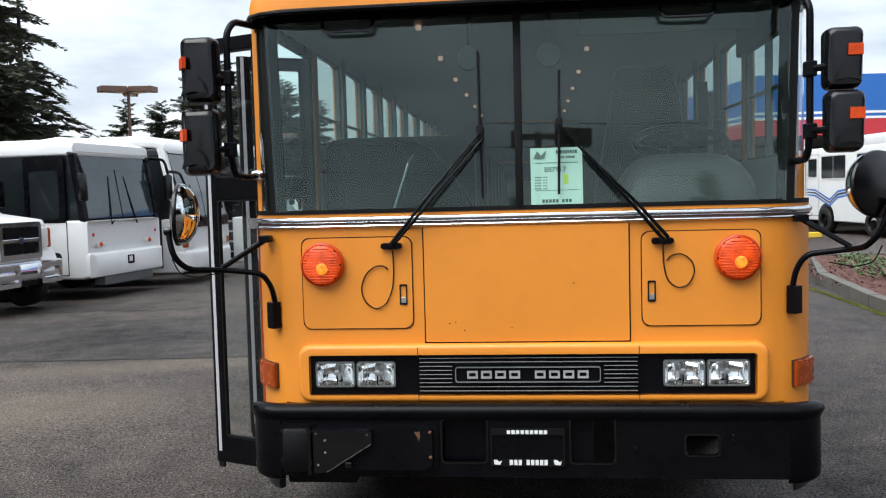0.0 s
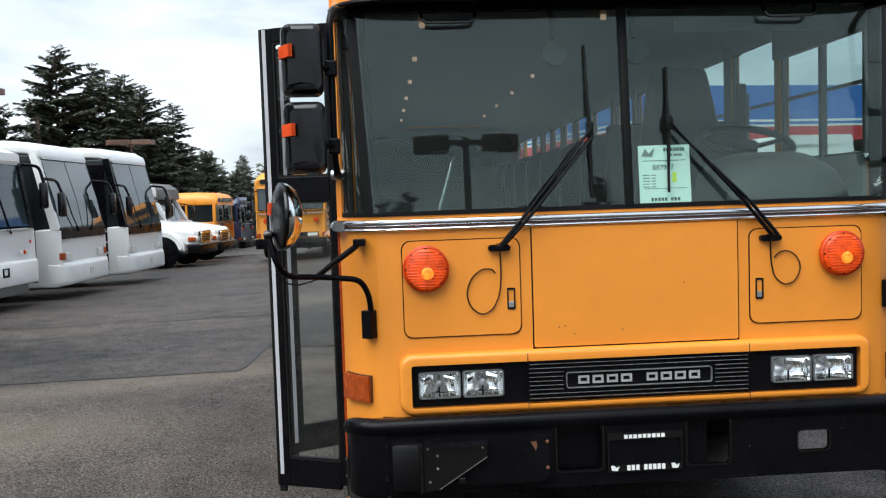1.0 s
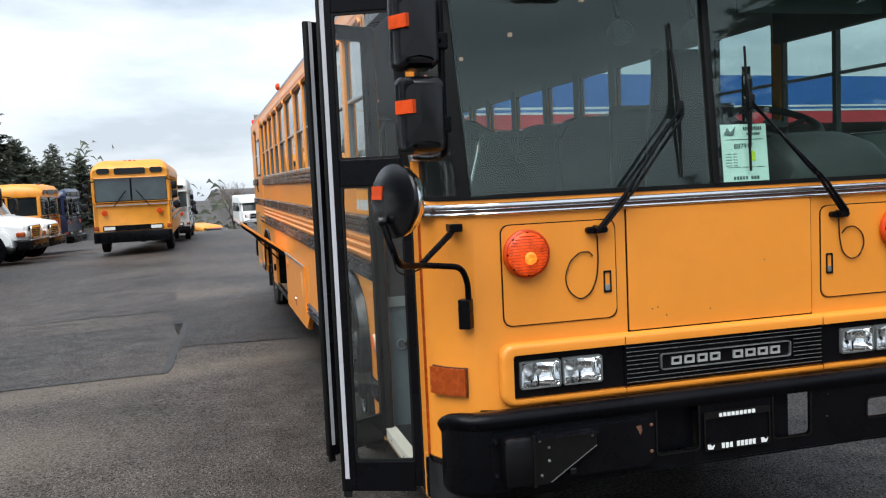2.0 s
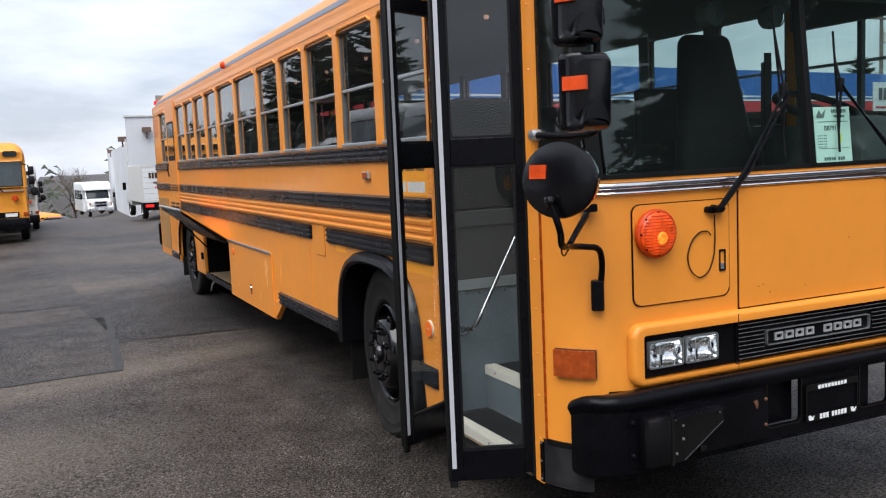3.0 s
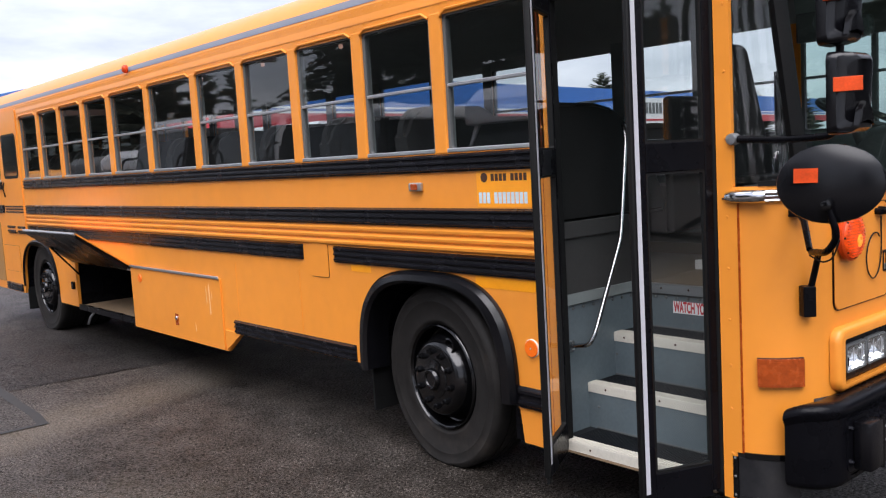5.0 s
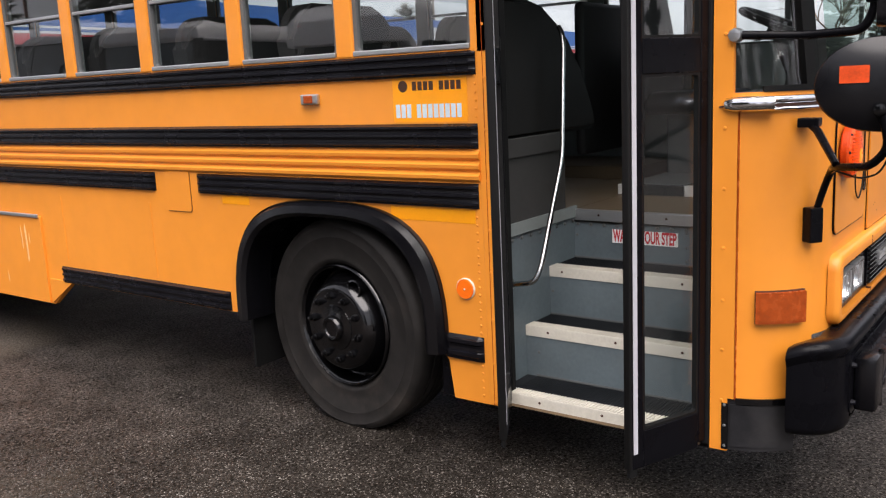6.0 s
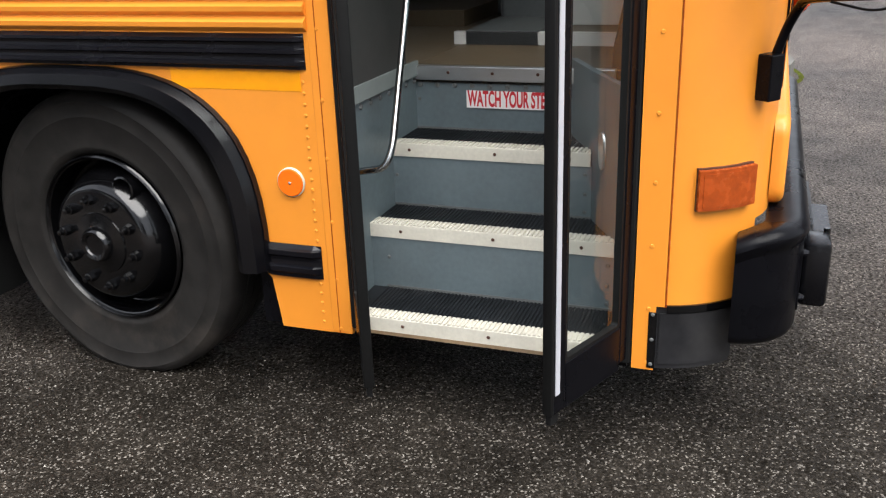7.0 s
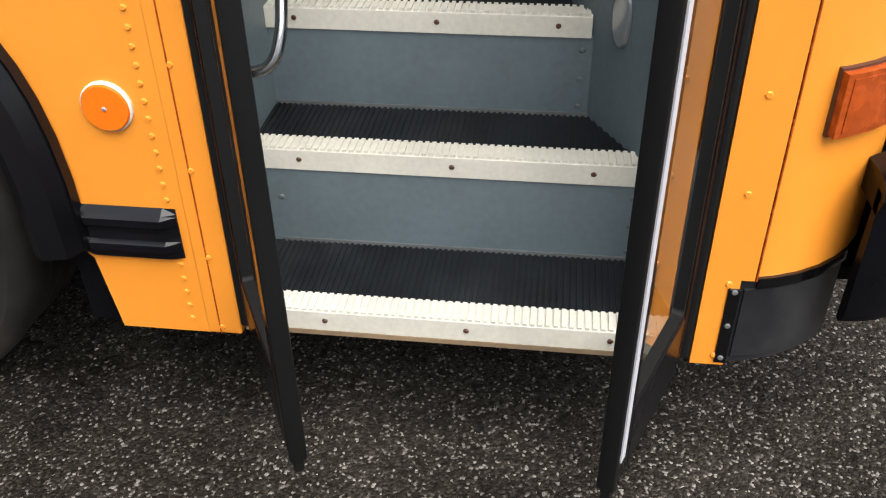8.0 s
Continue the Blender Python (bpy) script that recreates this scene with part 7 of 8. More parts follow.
# trees that stand about the near side of the lot and show in the glass
for k, (x, y, s_) in enumerate(((-22.0, 11.0, 1.1), (-24.0, 5.5, 1.2), (-22.5, 0.0, 0.9), (-23.0, 15.0, 1.1), (-25.0, 19.0, 1.3), (-23.0, 23.0, 0.9), (-24.0, -6.0, 1.0), (-26.0, 8.0, 1.2), (-25.0, 28.0, 1.2), (-28.0, 13.0, 1.3), (-22.0, -12.0, 1.0), (-26.0, -18.0, 1.0), (-21.5, 8.0, 1.25), (-22.5, 13.0, 1.2), (-22.0, 17.5, 1.25), (-22.5, 21.0, 1.3), (-23.5, 26.0, 1.3), (-23.0, 31.0, 1.2), (-24.0, 36.0, 1.2))):
    plant((c1, c2, c3)[k % 3], x, y, s_ * (0.8 if k % 3 == 0 else 1.0), tg.uniform(0, 360))
for x, y, s_ in ((-20.0, -42.0, 1.0), (-1.0, -45.0, 1.12), (0.3, -45.0, 1.16), (6.6, -45.0, 1.05), (11.0, -45.0, 1.22), (-11.0, -46.0, 0.8), (20.0, -44.0, 0.9), (28.0, -46.0, 1.1)):
    plant(c3, x, y, s_, tg.uniform(0, 360))
# unseen conifers, added to darken what the windscreen mirrors on that side
for k, (x, y, s_) in enumerate(((19.8, -21.5, 1.3), (22.0, -19.5, 1.3), (24.5, -17.0, 1.35), (24.0, -26.0, 1.5), (27.0, -15.0, 1.4), (30.0, -11.5, 1.3), (32.0, -17.0, 1.5), (33.0, -9.0, 1.4)), 1):
    plant((c1, c2)[k % 2], x, y, s_ * (0.9 if k % 2 == 0 else 1.0), tg.uniform(0, 360))
for k, (x, y, s_) in enumerate(((58.0, 6.0, 0.6), (54.0, 17.0, 0.42), (58.0, 30.0, 0.45), (56.0, -6.0, 0.7), (66.0, 38.0, 0.5), (64.0, 12.0, 0.6), (72.0, 59.0, 0.85), (36.0, 86.0, 0.6), (48.0, 90.0, 0.6))):
    plant((c2, c3)[k % 2], x, y, s_, tg.uniform(0, 360))
b1 = broad("bare_tree", 7.6, 3.0, 6)
b1.matrix_basis = pose(1.0, 93.0, ground_z(1.0, 93.0) + 0.3)
for x, y, s_, a in ((46.0, 10.0, 1.0, 60), (43.0, 3.0, 0.9, 130), (13.0, -44.0, 1.35, 20), (4.0, -46.0, 1.2, 200)):
    plant(b1, x, y, s_, a)

# ---------------------------------------------------------------- lamps, poles, wires


def lot_lamp(x, y, h, turn=0, heads=3):
    z = ground_z(x, y)
    lp = tagged(empty("street_lamp"), "brown parking lot lamp with box heads", "street lamp", "lot lamps")
    lp.matrix_basis = pose(x, y, z, 0, 0, turn)
    part("pole", tube(BM(), [(0, 0, -0.3), (0, 0, h)], [0.085, 0.065], 10), POLEBROWN, lp, smooth=True)
    for k in range(heads):
        a = {3: (90, 205, 335), 2: (0, 180)}[heads][k]
        d = 0.16 if heads == 2 else 0.30
        bm = bx(0.33, 1.04, -d, d, h - 0.27, h + 0.04, bev=0.03) if heads == 2 else bx(0.15, 1.22, -d, d, h - 0.20, h + 0.05, bev=0.02)
        for v in bm.verts:
            if v.co.x > 1.0:
                v.co.z -= 0.03
        bmesh.ops.rotate(bm, verts=bm.verts, cent=(0, 0, 0), matrix=Matrix.Rotation(radians(a), 3, "Z"))
        hd = part("lamp_head", bm, POLEBROWN, lp, "brown box lamp head")
        bm = bx(0.38, 0.99, -0.12, 0.12, h - 0.285, h - 0.268) if heads == 2 else bx(0.25, 1.12, -0.22, 0.22, h - 0.225, h - 0.20)
        bmesh.ops.rotate(bm, verts=bm.verts, cent=(0, 0, 0), matrix=Matrix.Rotation(radians(a), 3, "Z"))
        part("lamp_lens", bm, LENSW, hd)
    if heads == 2:
        part("arm", bx(-0.35, 0.35, -0.05, 0.05, h - 0.15, h - 0.06), POLEBROWN, lp)
    return lp


lot_lamp(-17.1, 32.6, 7.25, 20)
lot_lamp(-14.2, 44.0, 6.3, 15)
lot_lamp(-9.0, -2.0, 6.2, 10, 2)
lot_lamp(0.62, -13.5, 5.3, 0, 2)


def utility_pole(x, y, h, arm_on=True):
    p = tagged(empty("utility_pole"), "weathered wooden utility pole with crossarm", "utility pole", "utility poles")
    p.location = (x, y, ground_z(x, y))
    part("pole", tube(BM(), [(0, 0, -0.4), (0, 0, h)], [0.16, 0.11], 10), POLEWOOD, p, smooth=True)
    for k in (-1.1, -0.5, 0.5, 1.1) if arm_on else ():
        part("insulator", lathe(BM(), [(0.03, 0), (0.04, 0.06), (0.02, 0.12), (0.0, 0.13)], (k, 0, h - 0.58), "z", 8), STEEL, p)
    if arm_on:
        part("crossarm", bx(-1.2, 1.2, -0.06, 0.06, h - 0.7, h - 0.58), POLEWOOD, p)
    part("transformer", lathe(BM(), [(0.0, 0), (0.22, 0.02), (0.22, 0.7), (0.0, 0.75)], (0.3, 0, h - 2.2), "z", 14), OFFWHITE, p, smooth=True)
    return p


utility_pole(-18.6, 43.2, 7.6, False)
utility_pole(-14.0, -24.0, 9.5)
utility_pole(34.0, -24.0, 9.5)
utility_pole(48.0, 38.0, 10.0)
for h, dy in ((9.0, 0.0), (8.2, 0.25), (7.3, 0.1)):
    bm = tube(BM(), [(-14.0 + 48 * k / 16, -24.0 + dy * 0.2, h - 0.9 * math.sin(math.pi * k / 16)) for k in range(17)], 0.011, 5)
    tagged(part("overhead_cable", bm, WIRE, None, "black overhead cable between utility poles"), category="cable", group="overhead cables")

# ---------------------------------------------------------------- parked vehicles


def veh(name, x, y, turn, label, category="bus"):
    """An empty for a vehicle that faces its own -y, turned by turn degrees."""
    v = tagged(empty(name), label, category, "parked vehicles" if category == "bus" else "")
    v.matrix_basis = pose(x, y, ground_z(x, y), 0, 0, turn)
    return v


def far_wheels(v, ys, w, r=0.5, rim=STEEL):
    for y in ys:
        for s in (-1, 1):
            wh = part("wheel", lathe(BM(), [(r * 0.55, 0.11), (r * 0.62, 0.14), (r * 0.9, 0.13), (r, 0.09), (r, -0.09), (r * 0.9, -0.13), (r * 0.5, -0.13)], (s * (w - 0.16), y, r), "x", 28, flip=s), RUBBER, v, "black tyre", smooth=True)
            part("rim", lathe(BM(), [(r * 0.56, 0.115), (r * 0.5, 0.07), (r * 0.3, 0.05), (r * 0.26, 0.10), (0.0, 0.11)], (s * (w - 0.16), y, r), "x", 20, flip=s), rim, wh, smooth=True)


def loft(sections, flip=False):
    """Joins cross sections of (y, outline of (x, z))."""
    bm = BM()
    rings = [[bm.verts.new((x, y, z)) for x, z in ol] for y, ol in sections]
    n = len(rings[0])
    for A, B in zip(rings, rings[1:]):
        for i in range(n):
            bm.faces.new((A[i], A[(i + 1) % n], B[(i + 1) % n], B[i]))
    bm.faces.new(rings[0])
    bm.faces.new(rings[-1][::-1])
    return bm


def section(w, z0, z1, rt, rb=0.05, n=5):
    pts = []
    for cx, cz, r, a0 in ((w - rt, z1 - rt, rt, 0), (-w + rt, z1 - rt, rt, 90), (-w + rb, z0 + rb, rb, 180), (w - rb, z0 + rb, rb, 270)):
        for i in range(n + 1):
            a = radians(a0 + 90 * i / n)
            pts.append((cx + r * math.cos(a), cz + r * math.sin(a)))
    return pts


def coach(x, y, turn, label, H=3.12, L=11.0, amber=True, body_m=WHITE, door_open=False, post_m=WHITE):
    v = veh("coach", x, y, turn, label)
    w = 1.27
    part("body", loft([(0.05, section(w - 0.10, 0.35, 1.45, 0.06)), (0.0, section(w - 0.04, 0.32, 1.48, 0.06)), (0.12, section(w, 0.28, 1.50, 0.05)), (L, section(w, 0.28, 1.50, 0.05))]), body_m, v, "white lower body", smooth=True)
    # upper body leans back to the roof
    part("cab_shell", loft([(0.06, section(w - 0.05, 1.44, 1.52, 0.02)), (0.16, section(w - 0.04, 1.44, 2.1, 0.04)), (0.42, section(w - 0.02, 1.44, H - 0.34, 0.12)), (0.50, section(w - 0.006, 1.44, H - 0.25, 0.14)), (L - 0.02, section(w - 0.004, 1.44, H - 0.25, 0.14))]), FARGLASS, v, "dark tinted glass", smooth=True)
    part("roof", loft([(0.34, section(w - 0.10, H - 0.40, H - 0.32, 0.03)), (0.40, section(w - 0.04, H - 0.38, H - 0.18, 0.08)), (0.62, section(w, H - 0.30, H - 0.05, 0.12)), (1.1, section(w, H - 0.26, H, 0.14)), (L, section(w, H - 0.26, H, 0.14))]), body_m, v, "white roof", smooth=True)
    for s in (-1, 1):
        part("front_post", prism(BM(), [(0.03, 1.48), (0.20, 1.48), (0.56, H - 0.30), (0.40, H - 0.30)], "x", s * (w - (0.12 if s < 0 else 0.07)), s * (w + 0.004)), post_m if s < 0 else BLACK, v)
        for k in range(4):
            part("window_post", bx(*sorted((s * (w - 0.06), s * (w + 0.002))), 3.4 + 1.9 * k, 3.48 + 1.9 * k, 1.48, H - 0.48), BLACK, v)
    for s in (-1, 1):
        part("windscreen", prism(BM(), [(0.040, 1.53), (0.138, 2.1), (0.375, H - 0.40), (0.40, H - 0.40), (0.16, 2.1), (0.065, 1.53)], "x", s * 0.018, s * (w - (0.13 if s < 0 else 0.08))), FARSCREEN, v, "raked windscreen pane that mirrors the sky")
    part("screen_foot", bx(-w + 0.05, w - 0.05, -0.008, 0.10, 1.28, 1.52, bev=0.02), BLACK, v)
    part("bumper", loft([(-0.11, section(w - 0.34, 0.38, 0.70, 0.12, 0.12)), (-0.085, section(w - 0.18, 0.33, 0.75, 0.12, 0.12)), (-0.03, section(w - 0.05, 0.31, 0.78, 0.10, 0.10)), (0.08, section(w + 0.01, 0.30, 0.79, 0.08, 0.08)), (0.30, section(w + 0.01, 0.30, 0.79, 0.06, 0.06))]), body_m, v, "white moulded bumper", smooth=True)
    part("plate_holder", bx(-0.09, 0.09, -0.125, -0.105, 0.47, 0.62), OFFWHITE, v)
    for s in (-1, 1):
        lp = part("headlamp", bx(*sorted((s * 0.72, s * 1.05)), -0.012, 0.02, 0.84, 1.0, bev=0.02), LENSW, v)
        part("turn_lamp", bx(*sorted((s * (1.06 if amber else 1.1), s * 1.25)), -0.004, 0.08, 0.84, 1.0, bev=0.02), AMBER_OLD if amber else LENSW, v, "amber corner lamp")
        arm_ = tube(BM(), rounded([(s * (w - 0.05), 0.35, 2.55), (s * (w + 0.18), -0.05, 2.5), (s * (w + 0.16), -0.16, 2.2)], 0.1), 0.03, 8)
        mr_ = part("mirror", arm_, BLACK, v, "black drop-arm mirror", smooth=True)
        part("mirror_head", bx(*sorted((s * (w + 0.06), s * (w + 0.28))), -0.20, -0.08, 1.75, 2.25, bev=0.04), PLASTIC, mr_, smooth=True)
        part("wiper", tube(BM(), [(s * 0.35, -0.03, 1.42), (s * 0.55, 0.02, 1.75), (s * 0.62, 0.13, 2.25)], 0.014, 5), BLACK, v)
        part("marker_lamp", bx(*sorted((s * 0.85, s * 0.97)), 0.50, 0.55, H - 0.145, H - 0.115), AMBER, v)
    for q in (-0.1, 0.0, 0.1):
        part("marker_lamp", bx(q - 0.035, q + 0.035, 0.50, 0.55, H - 0.145, H - 0.115), AMBER, v)
    # entrance door on the vehicle's right side
    # when open, a flat black slab stands in for the shaded inside
    dr = part("entrance_door", bx(-w - 0.006, -w + 0.03, 0.52, 1.45, 0.40, H - 0.45), BLACK if door_open else FARGLASS, v, "dark entrance doorway")
    if door_open:
        for k in range(4):
            part("step", bx(-w - 0.012, -w + 0.02, 0.52, 1.3, 0.55 + 0.27 * k, 0.60 + 0.27 * k), STEEL, dr)
    part("skirt_line", bx(-w - 0.004, -w, 1.6, L - 0.5, 0.60, 0.615), INDARK, v)
    far_wheels(v, (2.6, L - 2.6), w)
    return v


TURN = 83
v = coach(-7.66, 16.42, TURN + 4, "white motor coach with amber corner lamps, parked in a row", H=3.36)
v = coach(-7.36, 20.3, TURN + 2, "white motor coach with open entrance door, parked in a row", door_open=True, amber=False, H=3.5, post_m=BLACK)


def shuttle(x, y, turn, label):
    """A mid-size flat-fronted white shuttle bus with a black window band."""
    v = veh("shuttle_bus", x, y, turn, label)
    w, L, H = 1.22, 9.5, 2.86
    part("body", loft([(0.10, section(w - 0.10, 0.45, 1.38, 0.05)), (0.03, section(w - 0.03, 0.42, 1.40, 0.05)), (0.14, section(w, 0.38, 1.42, 0.04)), (L, section(w, 0.38, 1.42, 0.04))]), WHITE, v, smooth=True)
    part("window_band", loft([(0.10, section(w - 0.06, 1.38, 1.44, 0.02)), (0.30, section(w - 0.05, 1.38, 2.60, 0.08)), (L - 0.02, section(w - 0.02, 1.38, 2.62, 0.08))]), FARGLASS, v, "black window band", smooth=True)
    part("roof", loft([(0.22, section(w - 0.08, 2.58, 2.64, 0.02)), (0.24, section(w - 0.02, 2.56, 2.78, 0.08)), (0.6, section(w, 2.56, 2.90, 0.16)), (1.0, section(w, 2.56, H, 0.18)), (L, section(w, 2.56, H, 0.18))]), WHITE, v, smooth=True)
    part("brow", prism(BM(), [(0.212, 2.32), (0.256, 2.60), (0.31, 2.60), (0.27, 2.32)], "x", -w + 0.10, w - 0.10), FARSCREEN, v, "grey sun band over the windscreen")
    for s in (-1, 1):
        part("corner_post", prism(BM(), [(0.05, 1.40), (0.16, 1.40), (0.34, 2.60), (0.22, 2.60)], "x", s * (w - 0.13), s * (w - 0.01)), BLACK, v)
    for s in (-1, 1):
        part("windscreen", prism(BM(), [(0.075, 1.45), (0.230, 2.38), (0.253, 2.38), (0.098, 1.45)], "x", s * 0.02, s * (w - 0.12)), FARSCREEN, v, "windscreen pane that mirrors the sky")
    part("front_divider", prism(BM(), [(0.07, 1.42), (0.11, 1.42), (0.27, 2.3), (0.23, 2.3)], "x", -0.015, 0.015), BLACK, v)
    part("bumper", loft([(-0.05, section(w - 0.14, 0.42, 0.80, 0.05, 0.05)), (0.0, section(w - 0.02, 0.40, 0.84, 0.05, 0.05)), (0.3, section(w, 0.40, 0.84, 0.05, 0.05))]), WHITE, v, "white moulded bumper", smooth=True)
    part("air_dam", bx(-0.8, 0.8, -0.02, 0.2, 0.24, 0.42, bev=0.02), INDARK, v)
    part("plate_bracket", frame_prism(BM(), rrect(-0.1, 0.1, 0.58, 0.74, 0.01), rrect(-0.07, 0.07, 0.62, 0.74 - 0.02, 0.008), "y", -0.065, -0.05), BLACK, v)
    for s in (-1, 1):
        for k, q in enumerate((0.70, 0.80, 0.90)):
            part("round_lamp", lathe(BM(), [(0.045, 0.0), (0.045, -0.01), (0.03, -0.02), (0.0, -0.022)], (s * q, 0.03, 0.98), "y", 14), (LENSW, AMBER, LENSW)[k], v, smooth=True)
        part("wiper", tube(BM(), [(s * 0.30, 0.06, 1.40), (s * 0.42, 0.04, 1.32), (s * 0.36, 0.09, 1.6), (s * 0.25, 0.2, 2.2)], 0.013, 5), BLACK, v)
        arm_ = tube(BM(), rounded([(s * (w - 0.04), 0.35, 2.6), (s * (w + 0.22), 0.0, 2.55), (s * (w + 0.20), -0.1, 2.2)], 0.1), 0.03, 8)
        mr_ = part("mirror", arm_, BLACK, v, smooth=True)
        part("mirror_head", bx(*sorted((s * (w + 0.10), s * (w + 0.30))), -0.14, -0.02, 1.75, 2.25, bev=0.05), PLASTIC, mr_, smooth=True)
        part("reflector", lathe(BM(), [(0.035, 0), (0.03, -0.01), (0.0, -0.012)], (s * 1.02, 0.03, 1.16), "y", 12), REDTXT, v)
        for q in (0.3, 0.6, 0.9):
            part("marker_lamp", bx(s * q - 0.03, s * q + 0.03, 0.36, 0.40, 2.79, 2.815), AMBER, v)
    dr = part("entrance_door", prism(BM(), rrect(0.42, 1.25, 1.40, 2.56, 0.03), "x", -w - 0.012, -w + 0.01), BLACK, v, "black-framed entrance door")
    part("door_pane", prism(BM(), rrect(0.54, 1.13, 1.45, 2.3, 0.07), "x", -w - 0.016, -w - 0.010), FARGLASS, dr)
    part("door_gap", frame_prism(BM(), rrect(0.41, 1.26, 0.45, 1.40, 0.02), rrect(0.425, 1.245, 0.465, 1.385, 0.02), "x", -w - 0.006, -w + 0.004), BLACK, dr)
    part("kick_window", prism(BM(), rrect(0.55, 1.12, 0.56, 0.86, 0.08), "x", -w - 0.006, -w + 0.004), FARGLASS, dr)
    for k in range(4):
        part("window_line", bx(-w - 0.001, -w + 0.02, 2.2 + 1.6 * k, 2.24 + 1.6 * k, 1.44, 2.56), BLACK, v)
    far_wheels(v, (2.0, L - 2.6), w, 0.46)
    return v


shuttle(-8.1, 13.2, TURN, "white shuttle bus with black window band, parked in a row").scale = (1.05, 1.05, 1.07)


def hood_bus(x, y, turn, label, m=WHITE, big=True, grille_m=BLACK, chrome_front=True, roof_m=None, H=2.9):
    """A cutaway bus: truck hood and cab in front, tall body behind."""
    v = veh("minibus", x, y, turn, label)
    w = 1.18
    hw = 0.92 if big else 0.85
    part("hood", loft([(0.02, section(hw - 0.12, 0.75, 1.28, 0.10)), (0.10, section(hw - 0.02, 0.70, 1.36, 0.16)), (0.7, section(hw, 0.70, 1.44, 0.20)), (1.35, section(hw + 0.04, 0.70, 1.52, 0.20))]), m, v, "white truck hood", smooth=True)
    for s in (-1, 1):
        bm = BM()
        ring_o = [(0.55 + 0.62 * math.cos(math.pi * k / 14) * 1.0, 0.55 + 0.62 * math.sin(math.pi * k / 14)) for k in range(15)]
        prism(bm, ring_o, "x", s * 0.55, s * (hw + 0.10))
        bmesh.ops.bevel(bm, geom=[e for e in bm.edges if abs(e.verts[0].co.x - e.verts[1].co.x) < 1e-6 and abs(abs(e.verts[0].co.x) - hw - 0.10) < 1e-4], offset=0.05, segments=2, affect="EDGES")
        part("fender", bm, m, v, "rounded white fender", smooth=True)
        hl = part("headlamp", bx(*sorted((s * 0.50, s * 0.80)), -0.03, 0.12, 0.92, 1.24, bev=0.05), LENSW, v, "tall headlamp with amber corner", smooth=True)
        part("corner_lens", bx(*sorted((s * 0.80, s * 0.90)), 0.0, 0.16, 0.92, 1.22, bev=0.03), AMBER_OLD, hl)
        part("door_post", prism(BM(), [(1.28, 1.48), (1.42, 1.48), (1.90, 2.25), (1.80, 2.28)], "x", s * (hw + 0.0), s * (hw + 0.08)), m, v)
        mr_ = part("mirror", tube(BM(), [(s * (hw + 0.05), 1.5, 1.55), (s * (w + 0.18), 1.35, 1.6), (s * (w + 0.18), 1.35, 2.0)], 0.02, 6), BLACK, v)
        part("mirror_head", bx(*sorted((s * (w + 0.06), s * (w + 0.26))), 1.28, 1.38, 1.55, 1.98, bev=0.03), PLASTIC, mr_, smooth=True)
    gr = part("grille", bx(-0.48, 0.48, -0.05, 0.06, 0.82, 1.30, bev=0.03), grille_m, v, "dark grille in a chrome surround")
    if chrome_front:
        part("grille_surround", frame_prism(BM(), rrect(-0.53, 0.53, 0.78, 1.33, 0.06), rrect(-0.45, 0.45, 0.86, 1.26, 0.04), "y", -0.075, 0.0), CHROME, gr, smooth=True)
        part("grille_bar", bx(-0.45, 0.45, -0.07, -0.04, 1.03, 1.09, bev=0.01), CHROME, gr)
        part("emblem", lathe(BM(), [(0.055, 0.0), (0.05, -0.012), (0.0, -0.014)], (0, -0.07, 1.06), "y", 18), NAVY, gr)
    bp = part("bumper", loft([(-0.20, section(0.80, 0.48, 0.72, 0.05, 0.05)), (-0.14, section(0.98, 0.46, 0.74, 0.05, 0.05)), (0.10, section(1.02, 0.46, 0.74, 0.05, 0.05))]), CHROME if chrome_front else BLACK, v, "front bumper", smooth=True)
    for s in (-1, 1):
        part("bumper_guard", frame_prism(BM(), rrect(s * 0.55 - 0.28, s * 0.55 + 0.28, 0.40, 0.72, 0.05), rrect(s * 0.55 - 0.22, s * 0.55 + 0.22, 0.47, 0.64, 0.04), "y", -0.235, -0.19), CHROME if chrome_front else BLACK, bp)
    part("air_intake", bx(-0.7, 0.7, -0.19, -0.1, 0.40, 0.47), BLACK, bp)
    part("windscreen", loft([(1.25, section(hw - 0.02, 1.42, 1.50, 0.03)), (1.35, section(hw + 0.02, 1.42, 1.60, 0.05)), (1.80, section(hw - 0.05, 1.42, 2.28, 0.08)), (2.2, section(hw - 0.02, 1.42, 2.30, 0.08))]), FARGLASS, v, "sloping windscreen", smooth=True)
    part("cab", loft([(1.0, section(hw + 0.05, 0.50, 1.48, 0.06)), (2.4, section(hw + 0.10, 0.45, 1.48, 0.06))]), m, v, smooth=True)
    L = 7.5
    part("body", loft([(2.2, section(w, 0.42, H - 0.2, 0.12)), (2.35, section(w, 0.42, H, 0.18)), (L, section(w, 0.42, H, 0.18))]), m, v, smooth=True)
    part("cap", loft([(1.55, section(w - 0.12, 2.25, 2.38, 0.05)), (1.62, section(w - 0.04, 2.22, 2.62, 0.12)), (1.95, section(w, 2.22, H - 0.06, 0.18)), (2.4, section(w, 2.22, H, 0.18))]), roof_m or m, v, "rounded roof cap", smooth=True)
    for s in (-1, 1):
        for k in range(4):
            part("side_window", prism(BM(), rrect(2.6 + 1.15 * k, 3.6 + 1.15 * k, 1.45, 2.25, 0.05), "x", s * (w - 0.01), s * (w + 0.006)), FARGLASS, v)
        part("roof_lamp", bx(s * 0.8 - 0.05, s * 0.8 + 0.05, 1.60, 1.66, 2.50, 2.56), AMBER, v)
    far_wheels(v, (0.55, L - 1.6), 1.02, 0.44)
